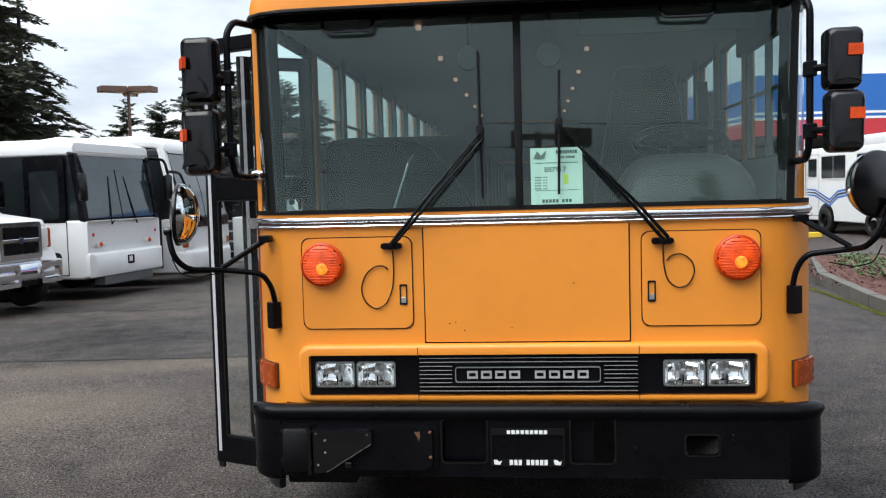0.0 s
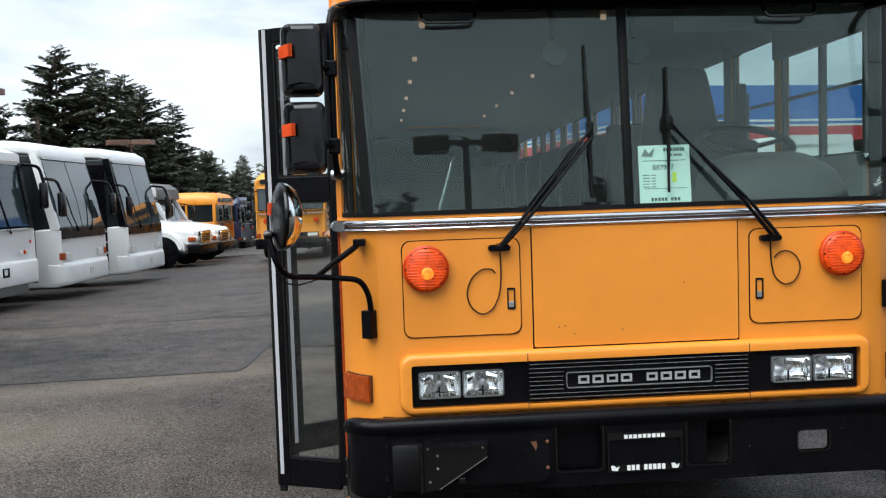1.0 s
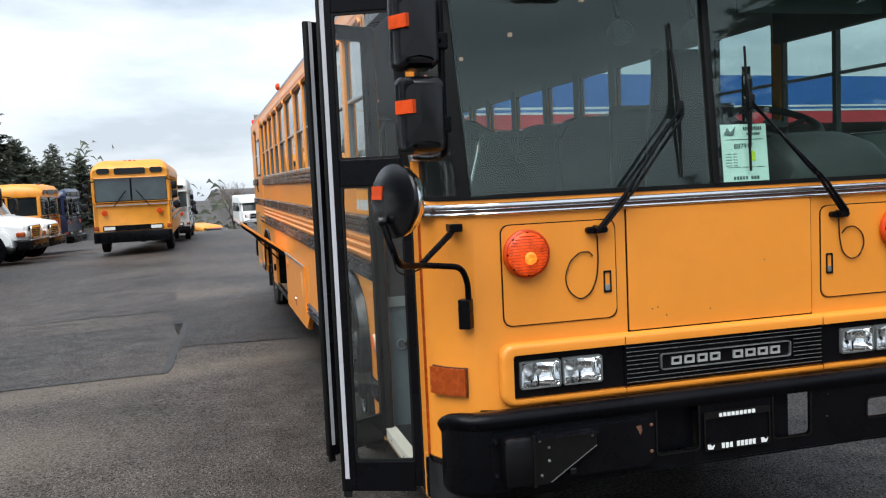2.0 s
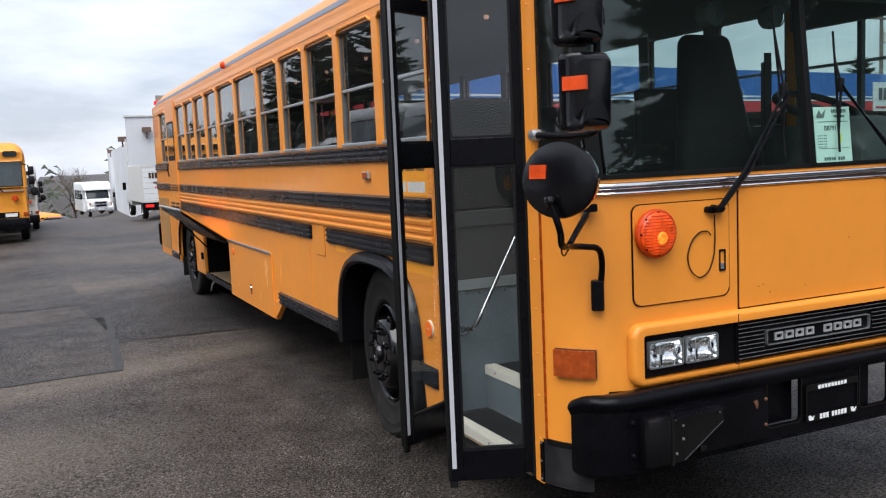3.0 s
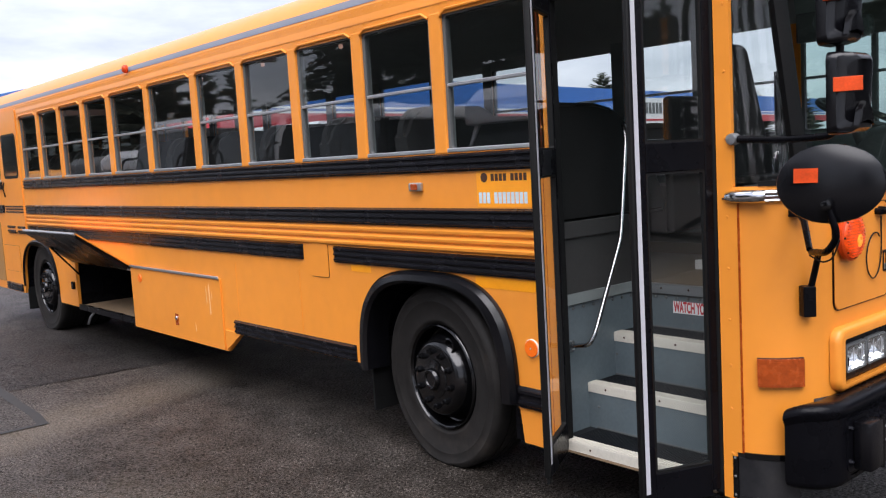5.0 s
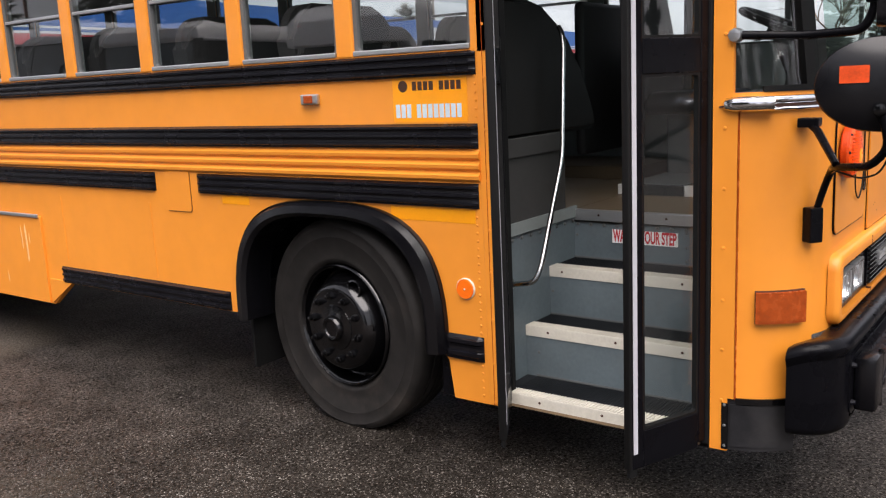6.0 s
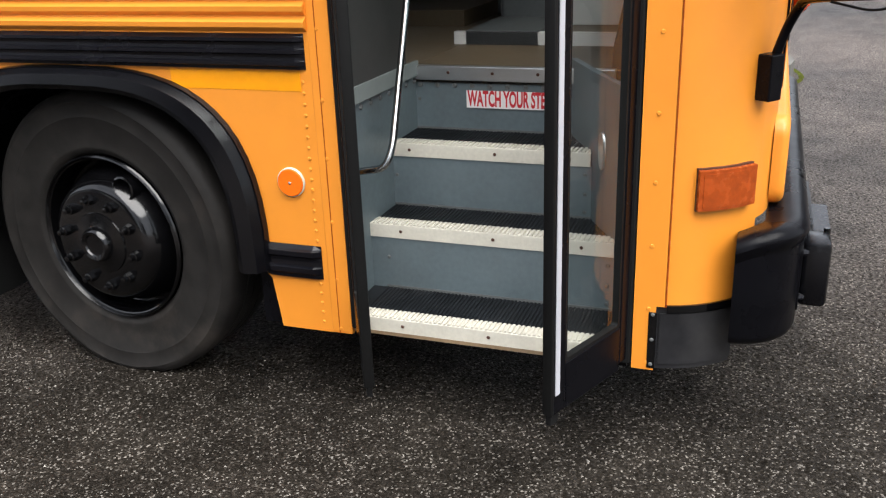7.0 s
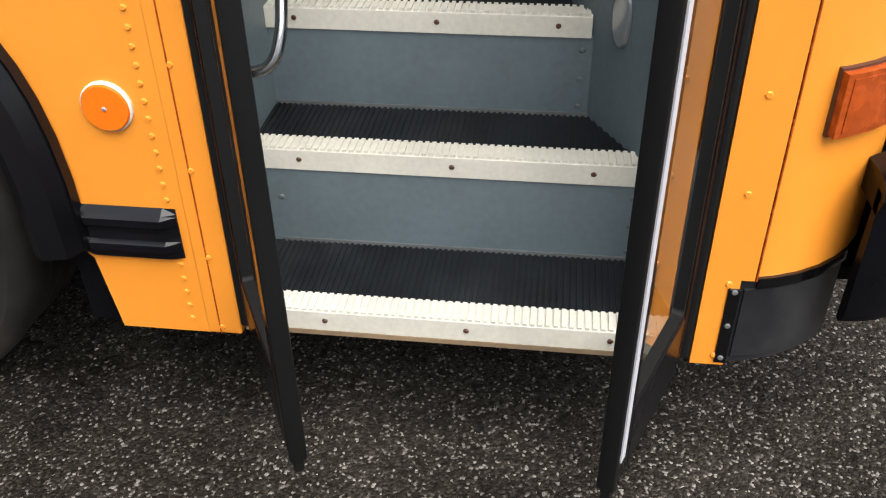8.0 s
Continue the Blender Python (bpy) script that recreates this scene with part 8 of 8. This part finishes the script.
    return v


hood_bus(-8.55, 10.15, TURN + 2, "white truck-based minibus with chrome grille, parked in a row").scale = (1.0, 1.0, 1.13)


def conventional_bus(x, y, turn, label, visor=WHITE):
    """A larger minibus with a long sloping hood and wheels set back."""
    v = veh("minibus", x, y, turn, label)
    w, hw, L, H = 1.2, 1.02, 8.0, 3.12
    part("hood", loft([(0.06, section(0.62, 0.80, 1.16, 0.10)), (0.0, section(0.74, 0.78, 1.22, 0.14)), (0.10, section(0.84, 0.76, 1.32, 0.20)), (0.9, section(0.90, 0.74, 1.48, 0.24)), (1.9, section(hw, 0.74, 1.62, 0.22))]), WHITE, v, "long sloping white hood", smooth=True)
    for s in (-1, 1):
        bm = prism(BM(), [(1.12 + 0.74 * math.cos(math.pi * k / 16), 0.56 + 0.66 * math.sin(math.pi * k / 16) ** 0.8) for k in range(17)], "x", s * 0.6, s * (hw + 0.09))
        bmesh.ops.bevel(bm, geom=[e for e in bm.edges if abs(e.verts[0].co.x - e.verts[1].co.x) < 1e-6 and abs(abs(e.verts[0].co.x) - hw - 0.09) < 1e-4], offset=0.06, segments=2, affect="EDGES")
        fe = part("fender", bm, WHITE, v, "rounded white fender", smooth=True)
        part("arch_gap", lathe(BM(), [(0.56, 0.0), (0.55, 0.006), (0.0, 0.006)], (s * (hw + 0.088), 1.12, 0.52), "x", 28, flip=s), BLACK, fe, smooth=True)
        hl = part("headlamp", bx(*sorted((s * 0.52, s * 0.86)), -0.02, 0.22, 0.86, 1.06, bev=0.05), LENSW, v, "wide headlamp with amber corner", smooth=True)
        part("corner_lens", bx(*sorted((s * 0.80, s * 0.93)), 0.03, 0.30, 0.88, 1.03, bev=0.03), AMBER_OLD, hl)
        part("door_post", prism(BM(), [(1.72, 1.58), (1.90, 1.58), (2.38, 2.50), (2.24, 2.50)], "x", s * (hw - 0.03), s * (hw + 0.05)), WHITE, v)
        mr_ = part("mirror", tube(BM(), [(s * hw, 1.9, 1.65), (s * (w + 0.2), 1.7, 1.7), (s * (w + 0.2), 1.7, 2.2), (s * hw, 2.1, 2.3)], 0.02, 6), BLACK, v)
        part("mirror_head", bx(*sorted((s * (w + 0.10), s * (w + 0.30))), 1.62, 1.74, 1.72, 2.18, bev=0.04), PLASTIC, mr_, smooth=True)
        part("cab_window", prism(BM(), [(2.0, 1.62), (2.85, 1.62), (2.85, 2.38), (2.42, 2.38)], "x", s * (hw + 0.05), s * (hw + 0.064)), FARGLASS, v)
        for k in range(4):
            part("side_window", prism(BM(), rrect(3.3 + 1.15 * k, 4.3 + 1.15 * k, 1.62, 2.42, 0.05), "x", s * (w - 0.01), s * (w + 0.006)), FARGLASS, v)
    part("windscreen", loft([(1.78, section(hw - 0.04, 1.55, 1.62, 0.03)), (1.88, section(hw - 0.02, 1.55, 1.72, 0.05)), (2.32, section(hw - 0.06, 1.55, 2.48, 0.08)), (2.7, section(hw - 0.04, 1.55, 2.50, 0.08))]), FARSCREEN, v, "sloping windscreen", smooth=True)
    part("cab", loft([(1.6, section(hw + 0.02, 0.55, 1.62, 0.06)), (3.0, section(hw + 0.06, 0.50, 1.64, 0.06))]), WHITE, v, smooth=True)
    part("cab_side", loft([(2.45, section(hw + 0.05, 1.55, 2.52, 0.06)), (3.1, section(hw + 0.05, 1.55, 2.52, 0.06))]), WHITE, v, smooth=True)
    part("body", loft([(2.9, section(w, 0.45, H - 0.2, 0.12)), (3.0, section(w, 0.45, H, 0.18)), (L, section(w, 0.45, H, 0.18))]), WHITE, v, smooth=True)
    part("cap", loft([(2.08, section(w - 0.16, 2.48, 2.58, 0.04)), (2.14, section(w - 0.06, 2.46, 2.86, 0.12)), (2.45, section(w, 2.46, H - 0.05, 0.18)), (3.0, section(w, 2.46, H, 0.18))]), visor, v, "rounded roof cap", smooth=True)
    gr = part("grille", prism(BM(), rrect(-0.44, 0.44, 0.84, 1.16, 0.08), "y", -0.03, 0.08), BLACK, v, "dark grille in a pale surround")
    part("grille_surround", frame_prism(BM(), rrect(-0.48, 0.48, 0.80, 1.20, 0.10), rrect(-0.42, 0.42, 0.86, 1.14, 0.07), "y", -0.045, 0.0), CHROME, gr, smooth=True)
    for k in range(4):
        part("grille_bar", bx(-0.41, 0.41, -0.04, -0.02, 0.90 + 0.065 * k, 0.915 + 0.065 * k), STEEL, gr)
    bp = part("bumper", loft([(-0.20, section(0.72, 0.48, 0.76, 0.05, 0.05)), (-0.14, section(0.98, 0.46, 0.78, 0.05, 0.05)), (0.22, section(1.06, 0.46, 0.78, 0.05, 0.05))]), BLACK, v, "black front bumper", smooth=True)
    part("bumper_edge", bx(-0.95, 0.95, -0.19, -0.13, 0.765, 0.785, bev=0.006), STEEL, bp)
    far_wheels(v, (1.12, L - 1.8), 1.13, 0.48)
    return v


conventional_bus(-7.40, 28.1, TURN, "white minibus with long hood and black bumper, parked in a row")
conventional_bus(-7.35, 31.5, TURN, "white minibus with dark roof cap, parked in a row", visor=INDARK)
hood_bus(2.45, 78.0, 4, "white minibus with chrome grille, parked far off by the building", H=2.95)


def plain_school_bus(x, y, turn, label, m=YELLOW_FAR, L=11.0, lettered=True, H=2.95):
    """A parked flat-fronted bus seen from some way off."""
    v = veh("parked_school_bus", x, y, turn, label)
    w = 1.22
    part("body", loft([(0.06, section(w - 0.14, 0.72, 1.62, 0.04)), (0.0, section(w - 0.05, 0.70, 1.64, 0.04)), (0.14, section(w, 0.55, 1.66, 0.03)), (L, section(w, 0.45, 1.66, 0.03))]), m, v, "painted lower body", smooth=True)
    part("window_band", loft([(0.06, section(w - 0.10, 1.60, 1.66, 0.02)), (0.10, section(w - 0.06, 1.60, 2.42, 0.04)), (L - 0.02, section(w - 0.03, 1.60, 2.44, 0.04))]), FARGLASS, v, "dark windows", smooth=True)
    part("roof", loft([(0.00, section(w - 0.16, 2.40, 2.55, 0.06)), (-0.02, section(w - 0.06, 2.38, 2.66, 0.14)), (0.10, section(w, 2.38, 2.82, 0.30)), (0.5, section(w, 2.38, H - 0.03, 0.38)), (1.0, section(w, 2.38, H, 0.40)), (L, section(w, 2.38, H, 0.40))]), m, v, "rounded painted roof", smooth=True)
    for s in (-1, 1):
        part("front_post", bx(*sorted((s * (w - 0.10), s * w)), 0.06, 0.20, 1.62, 2.42, bev=0.02), m, v)
        for k in range(13):
            part("window_post", bx(*sorted((s * (w - 0.05), s * (w + 0.002))), 1.3 + 0.72 * k, 1.39 + 0.72 * k, 1.62, 2.42), m, v)
        for z in (1.52, 1.28, 1.05):
            part("rub_rail", bx(*sorted((s * w, s * (w + 0.02))), 0.5, L, z - 0.05, z + 0.04), RAIL, v)
        part("destination_window", prism(BM(), rrect(s * 0.82 - 0.2, s * 0.82 + 0.2, 2.52, 2.68, 0.07), "y", -0.03, 0.1), FARGLASS, v)
        part("warning_lamp", lathe(BM(), [(0.09, 0.0), (0.085, -0.03), (0.0, -0.05)], (s * 0.86, 0.0, 1.32), "y", 16), AMBER, v, "round amber lamp", smooth=True)
        hb = part("headlamp_box", bx(*sorted((s * 0.46, s * 0.94)), -0.03, 0.02, 0.76, 0.92, bev=0.01), BLACK, v)
        part("headlamp", bx(*sorted((s * 0.56, s * 0.90)), -0.036, -0.028, 0.79, 0.89), LENSW, hb)
        part("corner_lamp", bx(*sorted((s * 1.06, s * 1.22)), 0.0, 0.12, 0.79, 0.91, bev=0.02), AMBER_OLD, v)
        mr_ = part("mirror", tube(BM(), [(s * 1.15, 0.05, 2.3), (s * 1.30, -0.2, 2.25), (s * 1.30, -0.2, 1.6), (s * 1.18, 0.1, 1.6)], 0.02, 6), BLACK, v)
        for z in (2.1, 1.82):
            part("mirror_head", bx(*sorted((s * 1.28, s * 1.45)), -0.28, -0.16, z - 0.12, z + 0.12, bev=0.03), PLASTIC, mr_, smooth=True)
        part("oval_mirror", lathe(BM(), [(0.13, 0.0), (0.12, -0.05), (0.0, -0.07)], (s * 1.42, -0.22, 1.5), "y", 16), PLASTIC, mr_, smooth=True)
        part("wiper", tube(BM(), [(s * 0.56, -0.02, 1.5), (s * 0.15, 0.02, 2.0)], 0.015, 5), BLACK, v)
    part("destination_window", prism(BM(), rrect(-0.48, 0.48, 2.50, 2.68, 0.04), "y", -0.035, 0.1), FARGLASS, v, "dark sign window")
    for s in (-1, 1):
        part("windscreen", prism(BM(), [(0.045, 1.68), (0.055, 1.68), (0.085, 2.38), (0.075, 2.38)], "x", s * 0.03, s * (w - 0.12)), FARSCREEN, v, "grey-green windscreen pane")
    part("screen_divider", bx(-0.02, 0.02, 0.04, 0.09, 1.64, 2.40), BLACK, v)
    part("trim", bx(-w + 0.1, w - 0.1, -0.012, 0.02, 1.53, 1.56), STEEL, v)
    part("grille", bx(-0.46, 0.46, -0.03, 0.02, 0.76, 0.92), BLACK, v)
    part("bumper", loft([(-0.20, section(w - 0.10, 0.42, 0.72, 0.05, 0.05)), (-0.15, section(w, 0.40, 0.74, 0.05, 0.05)), (0.1, section(w, 0.40, 0.74, 0.05, 0.05))]), BLACK, v, "black bumper", smooth=True)
    for q in (-0.15, 0, 0.15, -0.75, 0.75):
        part("roof_lamp", lathe(BM(), [(0.04, 0), (0.035, 0.04), (0.0, 0.05)], (q, 0.45, H - 0.06 - abs(q) * 0.05), "z", 8), AMBER, v)
    far_wheels(v, (1.95, L - 2.3), w)
    return v


plain_school_bus(-4.29, 27.4, 0, "yellow school bus parked facing the drive lane").scale = (1.0, 1.0, 1.06)
plain_school_bus(-3.9, 40.3, 0, "grey-white bus parked behind a yellow school bus", m=OFFWHITE, H=3.1)
plain_school_bus(-3.9, 53.0, 0, "dark bus parked behind other buses", m=NAVY, H=3.1)
plain_school_bus(-8.1, 36.3, TURN, "yellow school bus parked nose out in the row")
plain_school_bus(-7.7, 39.8, TURN, "navy blue bus parked nose out in the row", m=NAVY, H=2.7)
plain_school_bus(-1.1, 101.0, 10, "yellow school bus far off")
plain_school_bus(1.0, 115.0, 170, "yellow school bus far off, seen from behind")


def small_car(x, y, turn, m, label):
    v = veh("car", x, y, turn, label, "car")
    part("body", loft([(0.0, section(0.7, 0.35, 0.70, 0.08)), (0.15, section(0.86, 0.28, 0.82, 0.1)), (1.2, section(0.9, 0.26, 0.95, 0.1)), (4.1, section(0.9, 0.26, 0.98, 0.1)), (4.3, section(0.8, 0.35, 0.85, 0.1))]), m, v, smooth=True)
    part("cabin", loft([(1.1, section(0.74, 0.9, 0.98, 0.03)), (1.8, section(0.66, 0.9, 1.42, 0.12)), (3.2, section(0.66, 0.9, 1.42, 0.12)), (3.9, section(0.72, 0.9, 0.98, 0.03))]), FARGLASS, v, smooth=True)
    part("roof", loft([(1.85, section(0.62, 1.38, 1.44, 0.02)), (3.15, section(0.62, 1.38, 1.44, 0.02))]), m, v)
    far_wheels(v, (0.8, 3.4), 0.86, 0.32)
    return v


small_car(1.4, 91.0, 60, mat("red_car_paint", (0.5, 0.02, 0.03), 0.3, coat=0.4), "red car parked far off")


def box_truck(x, y, turn):
    v = veh("box_truck", x, y, turn, "white box truck seen from behind, tail lamps lit", "truck")
    w = 1.08
    box_ = part("cargo_box", bx(-w, w, 0.0, 4.6, 0.85, 2.72, bev=0.03), OFFWHITE, v, "white cargo box")
    part("roll_door", bx(-w + 0.08, w - 0.08, -0.012, 0.02, 0.95, 2.58), WHITE, box_)
    for k in range(6):
        part("door_rib", bx(-w + 0.08, w - 0.08, -0.018, -0.01, 1.02 + 0.27 * k, 1.03 + 0.27 * k), INGREY, box_)
    part("door_frame", frame_prism(BM(), [(-w, 0.85), (w, 0.85), (w, 2.72), (-w, 2.72)], [(-w + 0.08, 0.95), (w - 0.08, 0.95), (w - 0.08, 2.58), (-w + 0.08, 2.58)], "y", -0.02, 0.01), OFFWHITE, box_)
    bars("sign_letter", [5, 4], -0.72, 0.72, 2.05, 2.33, lambda u, t, d: (u, -0.022 - d, t), 0.004, DARKTXT, box_)
    bars("sign_letter", [4, 5, 4], -0.5, 0.5, 1.78, 1.88, lambda u, t, d: (u, -0.022 - d, t), 0.004, DARKTXT, box_)
    bars("sign_letter", [3, 3, 4], -0.45, 0.45, 1.55, 1.63, lambda u, t, d: (u, -0.022 - d, t), 0.004, REDTXT, box_)
    part("rear_bumper", bx(-w, w, -0.06, 0.1, 0.45, 0.85), BLACK, v)
    for s in (-1, 1):
        part("tail_lamp", bx(*sorted((s * 0.55, s * 0.95)), -0.075, -0.055, 0.62, 0.76, bev=0.01), REDLAMP, v, "lit red tail lamp")
    part("cab", loft([(4.6, section(0.95, 0.6, 2.0, 0.1)), (6.6, section(0.95, 0.6, 1.6, 0.1))]), WHITE, v, smooth=True)
    mr_ = part("mirror", bx(-w - 0.25, -w - 0.08, 4.9, 5.0, 1.45, 1.85, bev=0.03), BLACK, v)
    far_wheels(v, (1.2, 5.6), 0.98, 0.4)
    return v


box_truck(3.13, 43.45, 2)

# white building far off
bl = tagged(empty("warehouse"), "plain white stucco warehouse with floodlights", "building")
gz = ground_z(3, 57) - 0.4
part("front_wall", bx(2.9, 34.0, 57.0, 57.4, gz, 5.05), STUCCO, bl, "tall white front parapet wall")
part("side_wall", prism(BM(), [(2.9, 57.4), (4.25, 90.0), (4.65, 90.0), (3.3, 57.4)], "z", gz - 3.5, 3.45), STUCCO, bl)
part("roof", prism(BM(), [(3.3, 57.4), (4.6, 90.0), (34, 90.0), (34, 57.4)], "z", 3.2, 3.4), STUCCO, bl)
part("rear_wall", bx(4.3, 34.0, 90.0, 90.4, gz - 3.5, 3.4), STUCCO, bl)
part("coping", bx(2.8, 34.1, 56.92, 57.48, 5.05, 5.15), OFFWHITE, bl)
for x, y, z in ((4.1, 56.9, 4.05), (2.75, 58.5, 3.55), (3.9, 82.0, 3.3)):
    fl = part("floodlight", bx(x - 0.28, x + 0.28, y - 0.35, y, z, z + 0.32, bev=0.03), POLEBROWN, bl, "small wall floodlight")
    part("bracket", bx(x - 0.04, x + 0.04, y - 0.2, y + 0.1, z - 0.35, z + 0.02), POLEBROWN, fl)
part("downpipe", bx(2.82, 2.9, 57.6, 57.72, gz, 3.7), OFFWHITE, bl)
# low dark hedge and far woods along the horizon
hg = random.Random(9)
bm = BM()
for k in range(3800):
    x = hg.uniform(-60, 3) if hg.random() < 0.5 else hg.uniform(8, 160)
    y = hg.uniform(118, 150)
    h = hg.uniform(0.4, 1.0) * (12.0 if x < 3 else 6.0)
    z = ground_z(x, y) + h * hg.random()
    r = hg.uniform(0.5, 1.4)
    a = hg.uniform(0, 6.28)
    d = Vector((math.cos(a) * r, math.sin(a) * r * 0.4, hg.uniform(-0.3, 0.6)))
    e = Vector((hg.uniform(-0.3, 0.3), 0, r * hg.uniform(0.5, 0.9)))
    p = Vector((x, y, z))
    bm.faces.new([bm.verts.new(q) for q in (p - d, p + e * 0.4, p + d, p + e)])
tagged(part("far_woods", bm, NEEDLE, None, "distant dark woods along the horizon"), category="woods", kind="stuff")

# ---------------------------------------------------------------- canopy with the blue fascia
cn = tagged(empty("station_canopy"), "flat canopy with blue, white and red fascia", "canopy")
CA = math.atan2(10.0, 60.0)
cn.matrix_basis = pose(7.4, 26.7, 0, 0, 0, math.degrees(CA))
CL, CD = 78.0, 12.0
for nm, z0, z1, m, o in (("blue_band", 3.98, 5.2, BLUE, 0.0), ("white_line", 3.90, 3.98, WHITETXT, 0.012), ("thin_blue_line", 3.80, 3.90, BLUE, 0.0), ("white_line", 3.72, 3.80, WHITETXT, 0.012), ("red_band", 3.20, 3.72, RED, 0.0)):
    part(nm, frame_prism(BM(), [(-o, -o), (CL + o, -o), (CL + o, CD + o), (-o, CD + o)], [(0.3, 0.3), (CL - 0.3, 0.3), (CL - 0.3, CD - 0.3), (0.3, CD - 0.3)], "z", z0, z1), m, cn)
part("deck", bx(0.2, CL - 0.2, 0.2, CD - 0.2, 3.26, 3.36), OFFWHITE, cn, "pale canopy underside")
part("deck_top", bx(0.2, CL - 0.2, 0.2, CD - 0.2, 4.9, 5.0), INDARK, cn)
for k in range(4):
    part("column", bx(4 + 12 * k, 4.4 + 12 * k, 5.8, 6.2, -0.6, 3.3, bev=0.03), OFFWHITE, cn, "square canopy column")
sg = part("sign_panel", bx(33.0, 43.0, -0.10, -0.02, 3.15, 4.75), WHITETXT, cn, "white sign panel with dark lettering bars")
bars("sign_letter", [9, 3, 5], 33.4, 42.6, 3.75, 4.45, lambda u, t, d: (u, -0.105 - d, t), 0.01, INDARK, sg)
part("sign_line", bx(33.2, 42.8, -0.115, -0.10, 3.30, 3.42), RED, sg)
# the shop under and behind the canopy
sh = tagged(empty("sales_office"), "low dark-fronted sales building under the canopy", "building")
sh.matrix_basis = cn.matrix_basis.copy()
part("front_wall", bx(1.0, CL - 2, 10.2, 10.5, -0.4, 3.26), INDARK, sh)
for k in range(9):
    wd = part("window", bx(2.0 + 4.6 * k, 5.8 + 4.6 * k, 10.12, 10.2, 0.5, 2.6), FARGLASS, sh, "dark shop window")
    part("window_frame", frame_prism(BM(), rrect(2.0 + 4.6 * k - 0.06, 5.8 + 4.6 * k + 0.06, 0.44, 2.66, 0.01), rrect(2.0 + 4.6 * k, 5.8 + 4.6 * k, 0.5, 2.6, 0.01), "y", 10.08, 10.2), STEEL, wd)
part("roof", bx(0.5, CL - 1.5, 10.0, 22, 3.0, 3.2), INDARK, sh)


def motorhome(x, y, turn):
    """A small white bus body with swoosh stripes; its rear is at its own origin."""
    v = veh("motorhome", x, y, turn, "white motorhome with blue swoosh stripes", "motorhome")
    w, L, H = 1.15, 6.4, 2.72
    bm = loft([(0.0, section(w - 0.06, 0.5, H - 0.10, 0.10)), (0.06, section(w, 0.42, H - 0.02, 0.12)), (0.3, section(w, 0.40, H, 0.13)), (L, section(w, 0.36, H, 0.13))])
    part("body", bm, WHITE, v, "white coach body", smooth=True)
    part("raised_roof", loft([(2.5, section(w - 0.12, H - 0.1, H + 0.02, 0.05)), (2.7, section(w - 0.03, H - 0.1, H + 0.20, 0.10)), (3.1, section(w - 0.02, H - 0.1, H + 0.26, 0.12)), (L, section(w - 0.02, H - 0.1, H + 0.26, 0.12))]), WHITE, v, smooth=True)
    for s in (-1, 1):
        for a, b, z0, z1 in ((0.24, 0.80, 1.80, 2.38), (1.10, 2.55, 1.74, 2.43), (3.2, 4.4, 1.74, 2.43)):
            wd = part("side_window", prism(BM(), rrect(a, b, z0, z1, 0.05), "x", s * (w - 0.01), s * (w + 0.008)), FARGLASS, v)
            part("window_frame", frame_prism(BM(), rrect(a - 0.04, b + 0.04, z0 - 0.04, z1 + 0.04, 0.06), rrect(a, b, z0, z1, 0.05), "x", s * w, s * (w + 0.014)), OFFWHITE, wd)
            if b - a > 1:
                part("window_bar", bx(*sorted((s * w, s * (w + 0.012))), (a + b) / 2 - 0.02, (a + b) / 2 + 0.02, z0, z1), STEEL, wd)
        part("door_gap", frame_prism(BM(), rrect(0.12, 0.92, 0.55, 2.52, 0.05), rrect(0.135, 0.905, 0.565, 2.505, 0.045), "x", s * (w - 0.004), s * (w + 0.003)), INDARK, v)
        for k in range(3):
            d = 0.09 * k
            pts = [(0.15, 1.42 - d), (0.7, 1.40 - d), (1.6, 1.10 - d), (2.1, 1.36 - d), (3.6, 1.52 - d), (3.6, 1.47 - d), (2.1, 1.30 - d), (1.6, 1.04 - d), (0.7, 1.35 - d), (0.15, 1.39 - d)]
            part("swoosh", prism(BM(), pts, "x", s * (w + 0.002), s * (w + 0.006)), NAVY if k == 1 else BLUE, v, "blue swoosh stripe")
        part("wheel_opening", lathe(BM(), [(0.50, 0.0), (0.49, 0.005), (0.0, 0.005)], (s * w, 1.38, 0.46), "x", 24, flip=s), BLACK, v, smooth=True)
        part("rear_lamp", bx(s * 0.95 - 0.06, s * 0.95 + 0.06, -0.012, 0.02, 0.95, 1.15), REDLAMP, v)
    part("rear_bumper", bx(-w + 0.04, w - 0.04, -0.12, 0.05, 0.38, 0.58, bev=0.03), BLACK, v)
    part("cab", loft([(L, section(w - 0.1, 0.5, 2.2, 0.12)), (L + 0.5, section(w - 0.15, 0.5, 1.5, 0.12)), (L + 1.3, section(w - 0.2, 0.5, 1.25, 0.12))]), WHITE, v, smooth=True)
    far_wheels(v, (1.38, 4.1), w + 0.10, 0.40, BLACK)
    return v


motorhome(10.08, 26.96, 190.3)
tagged(part("yellow_kerb", bx(5.6, 8.4, 23.2, 23.4, 0.0, 0.16, bev=0.02), YLINE, None, "yellow painted kerb beside the canopy"), category="kerb")
tagged(part("far_pavement", bx(16.0, 60.0, -20.0, 21.0, -0.05, 0.13), CONCRETE, None, "pale concrete pavement across the lane"), category="pavement", kind="structure")
post = tagged(part("marker_post", lathe(BM(), [(0.06, 0.0), (0.06, 0.85), (0.05, 0.9), (0.0, 0.92)], (12.5, 3.2, 0.0), "z", 12), WHITETXT, None, "white marker post on the asphalt"), category="post")
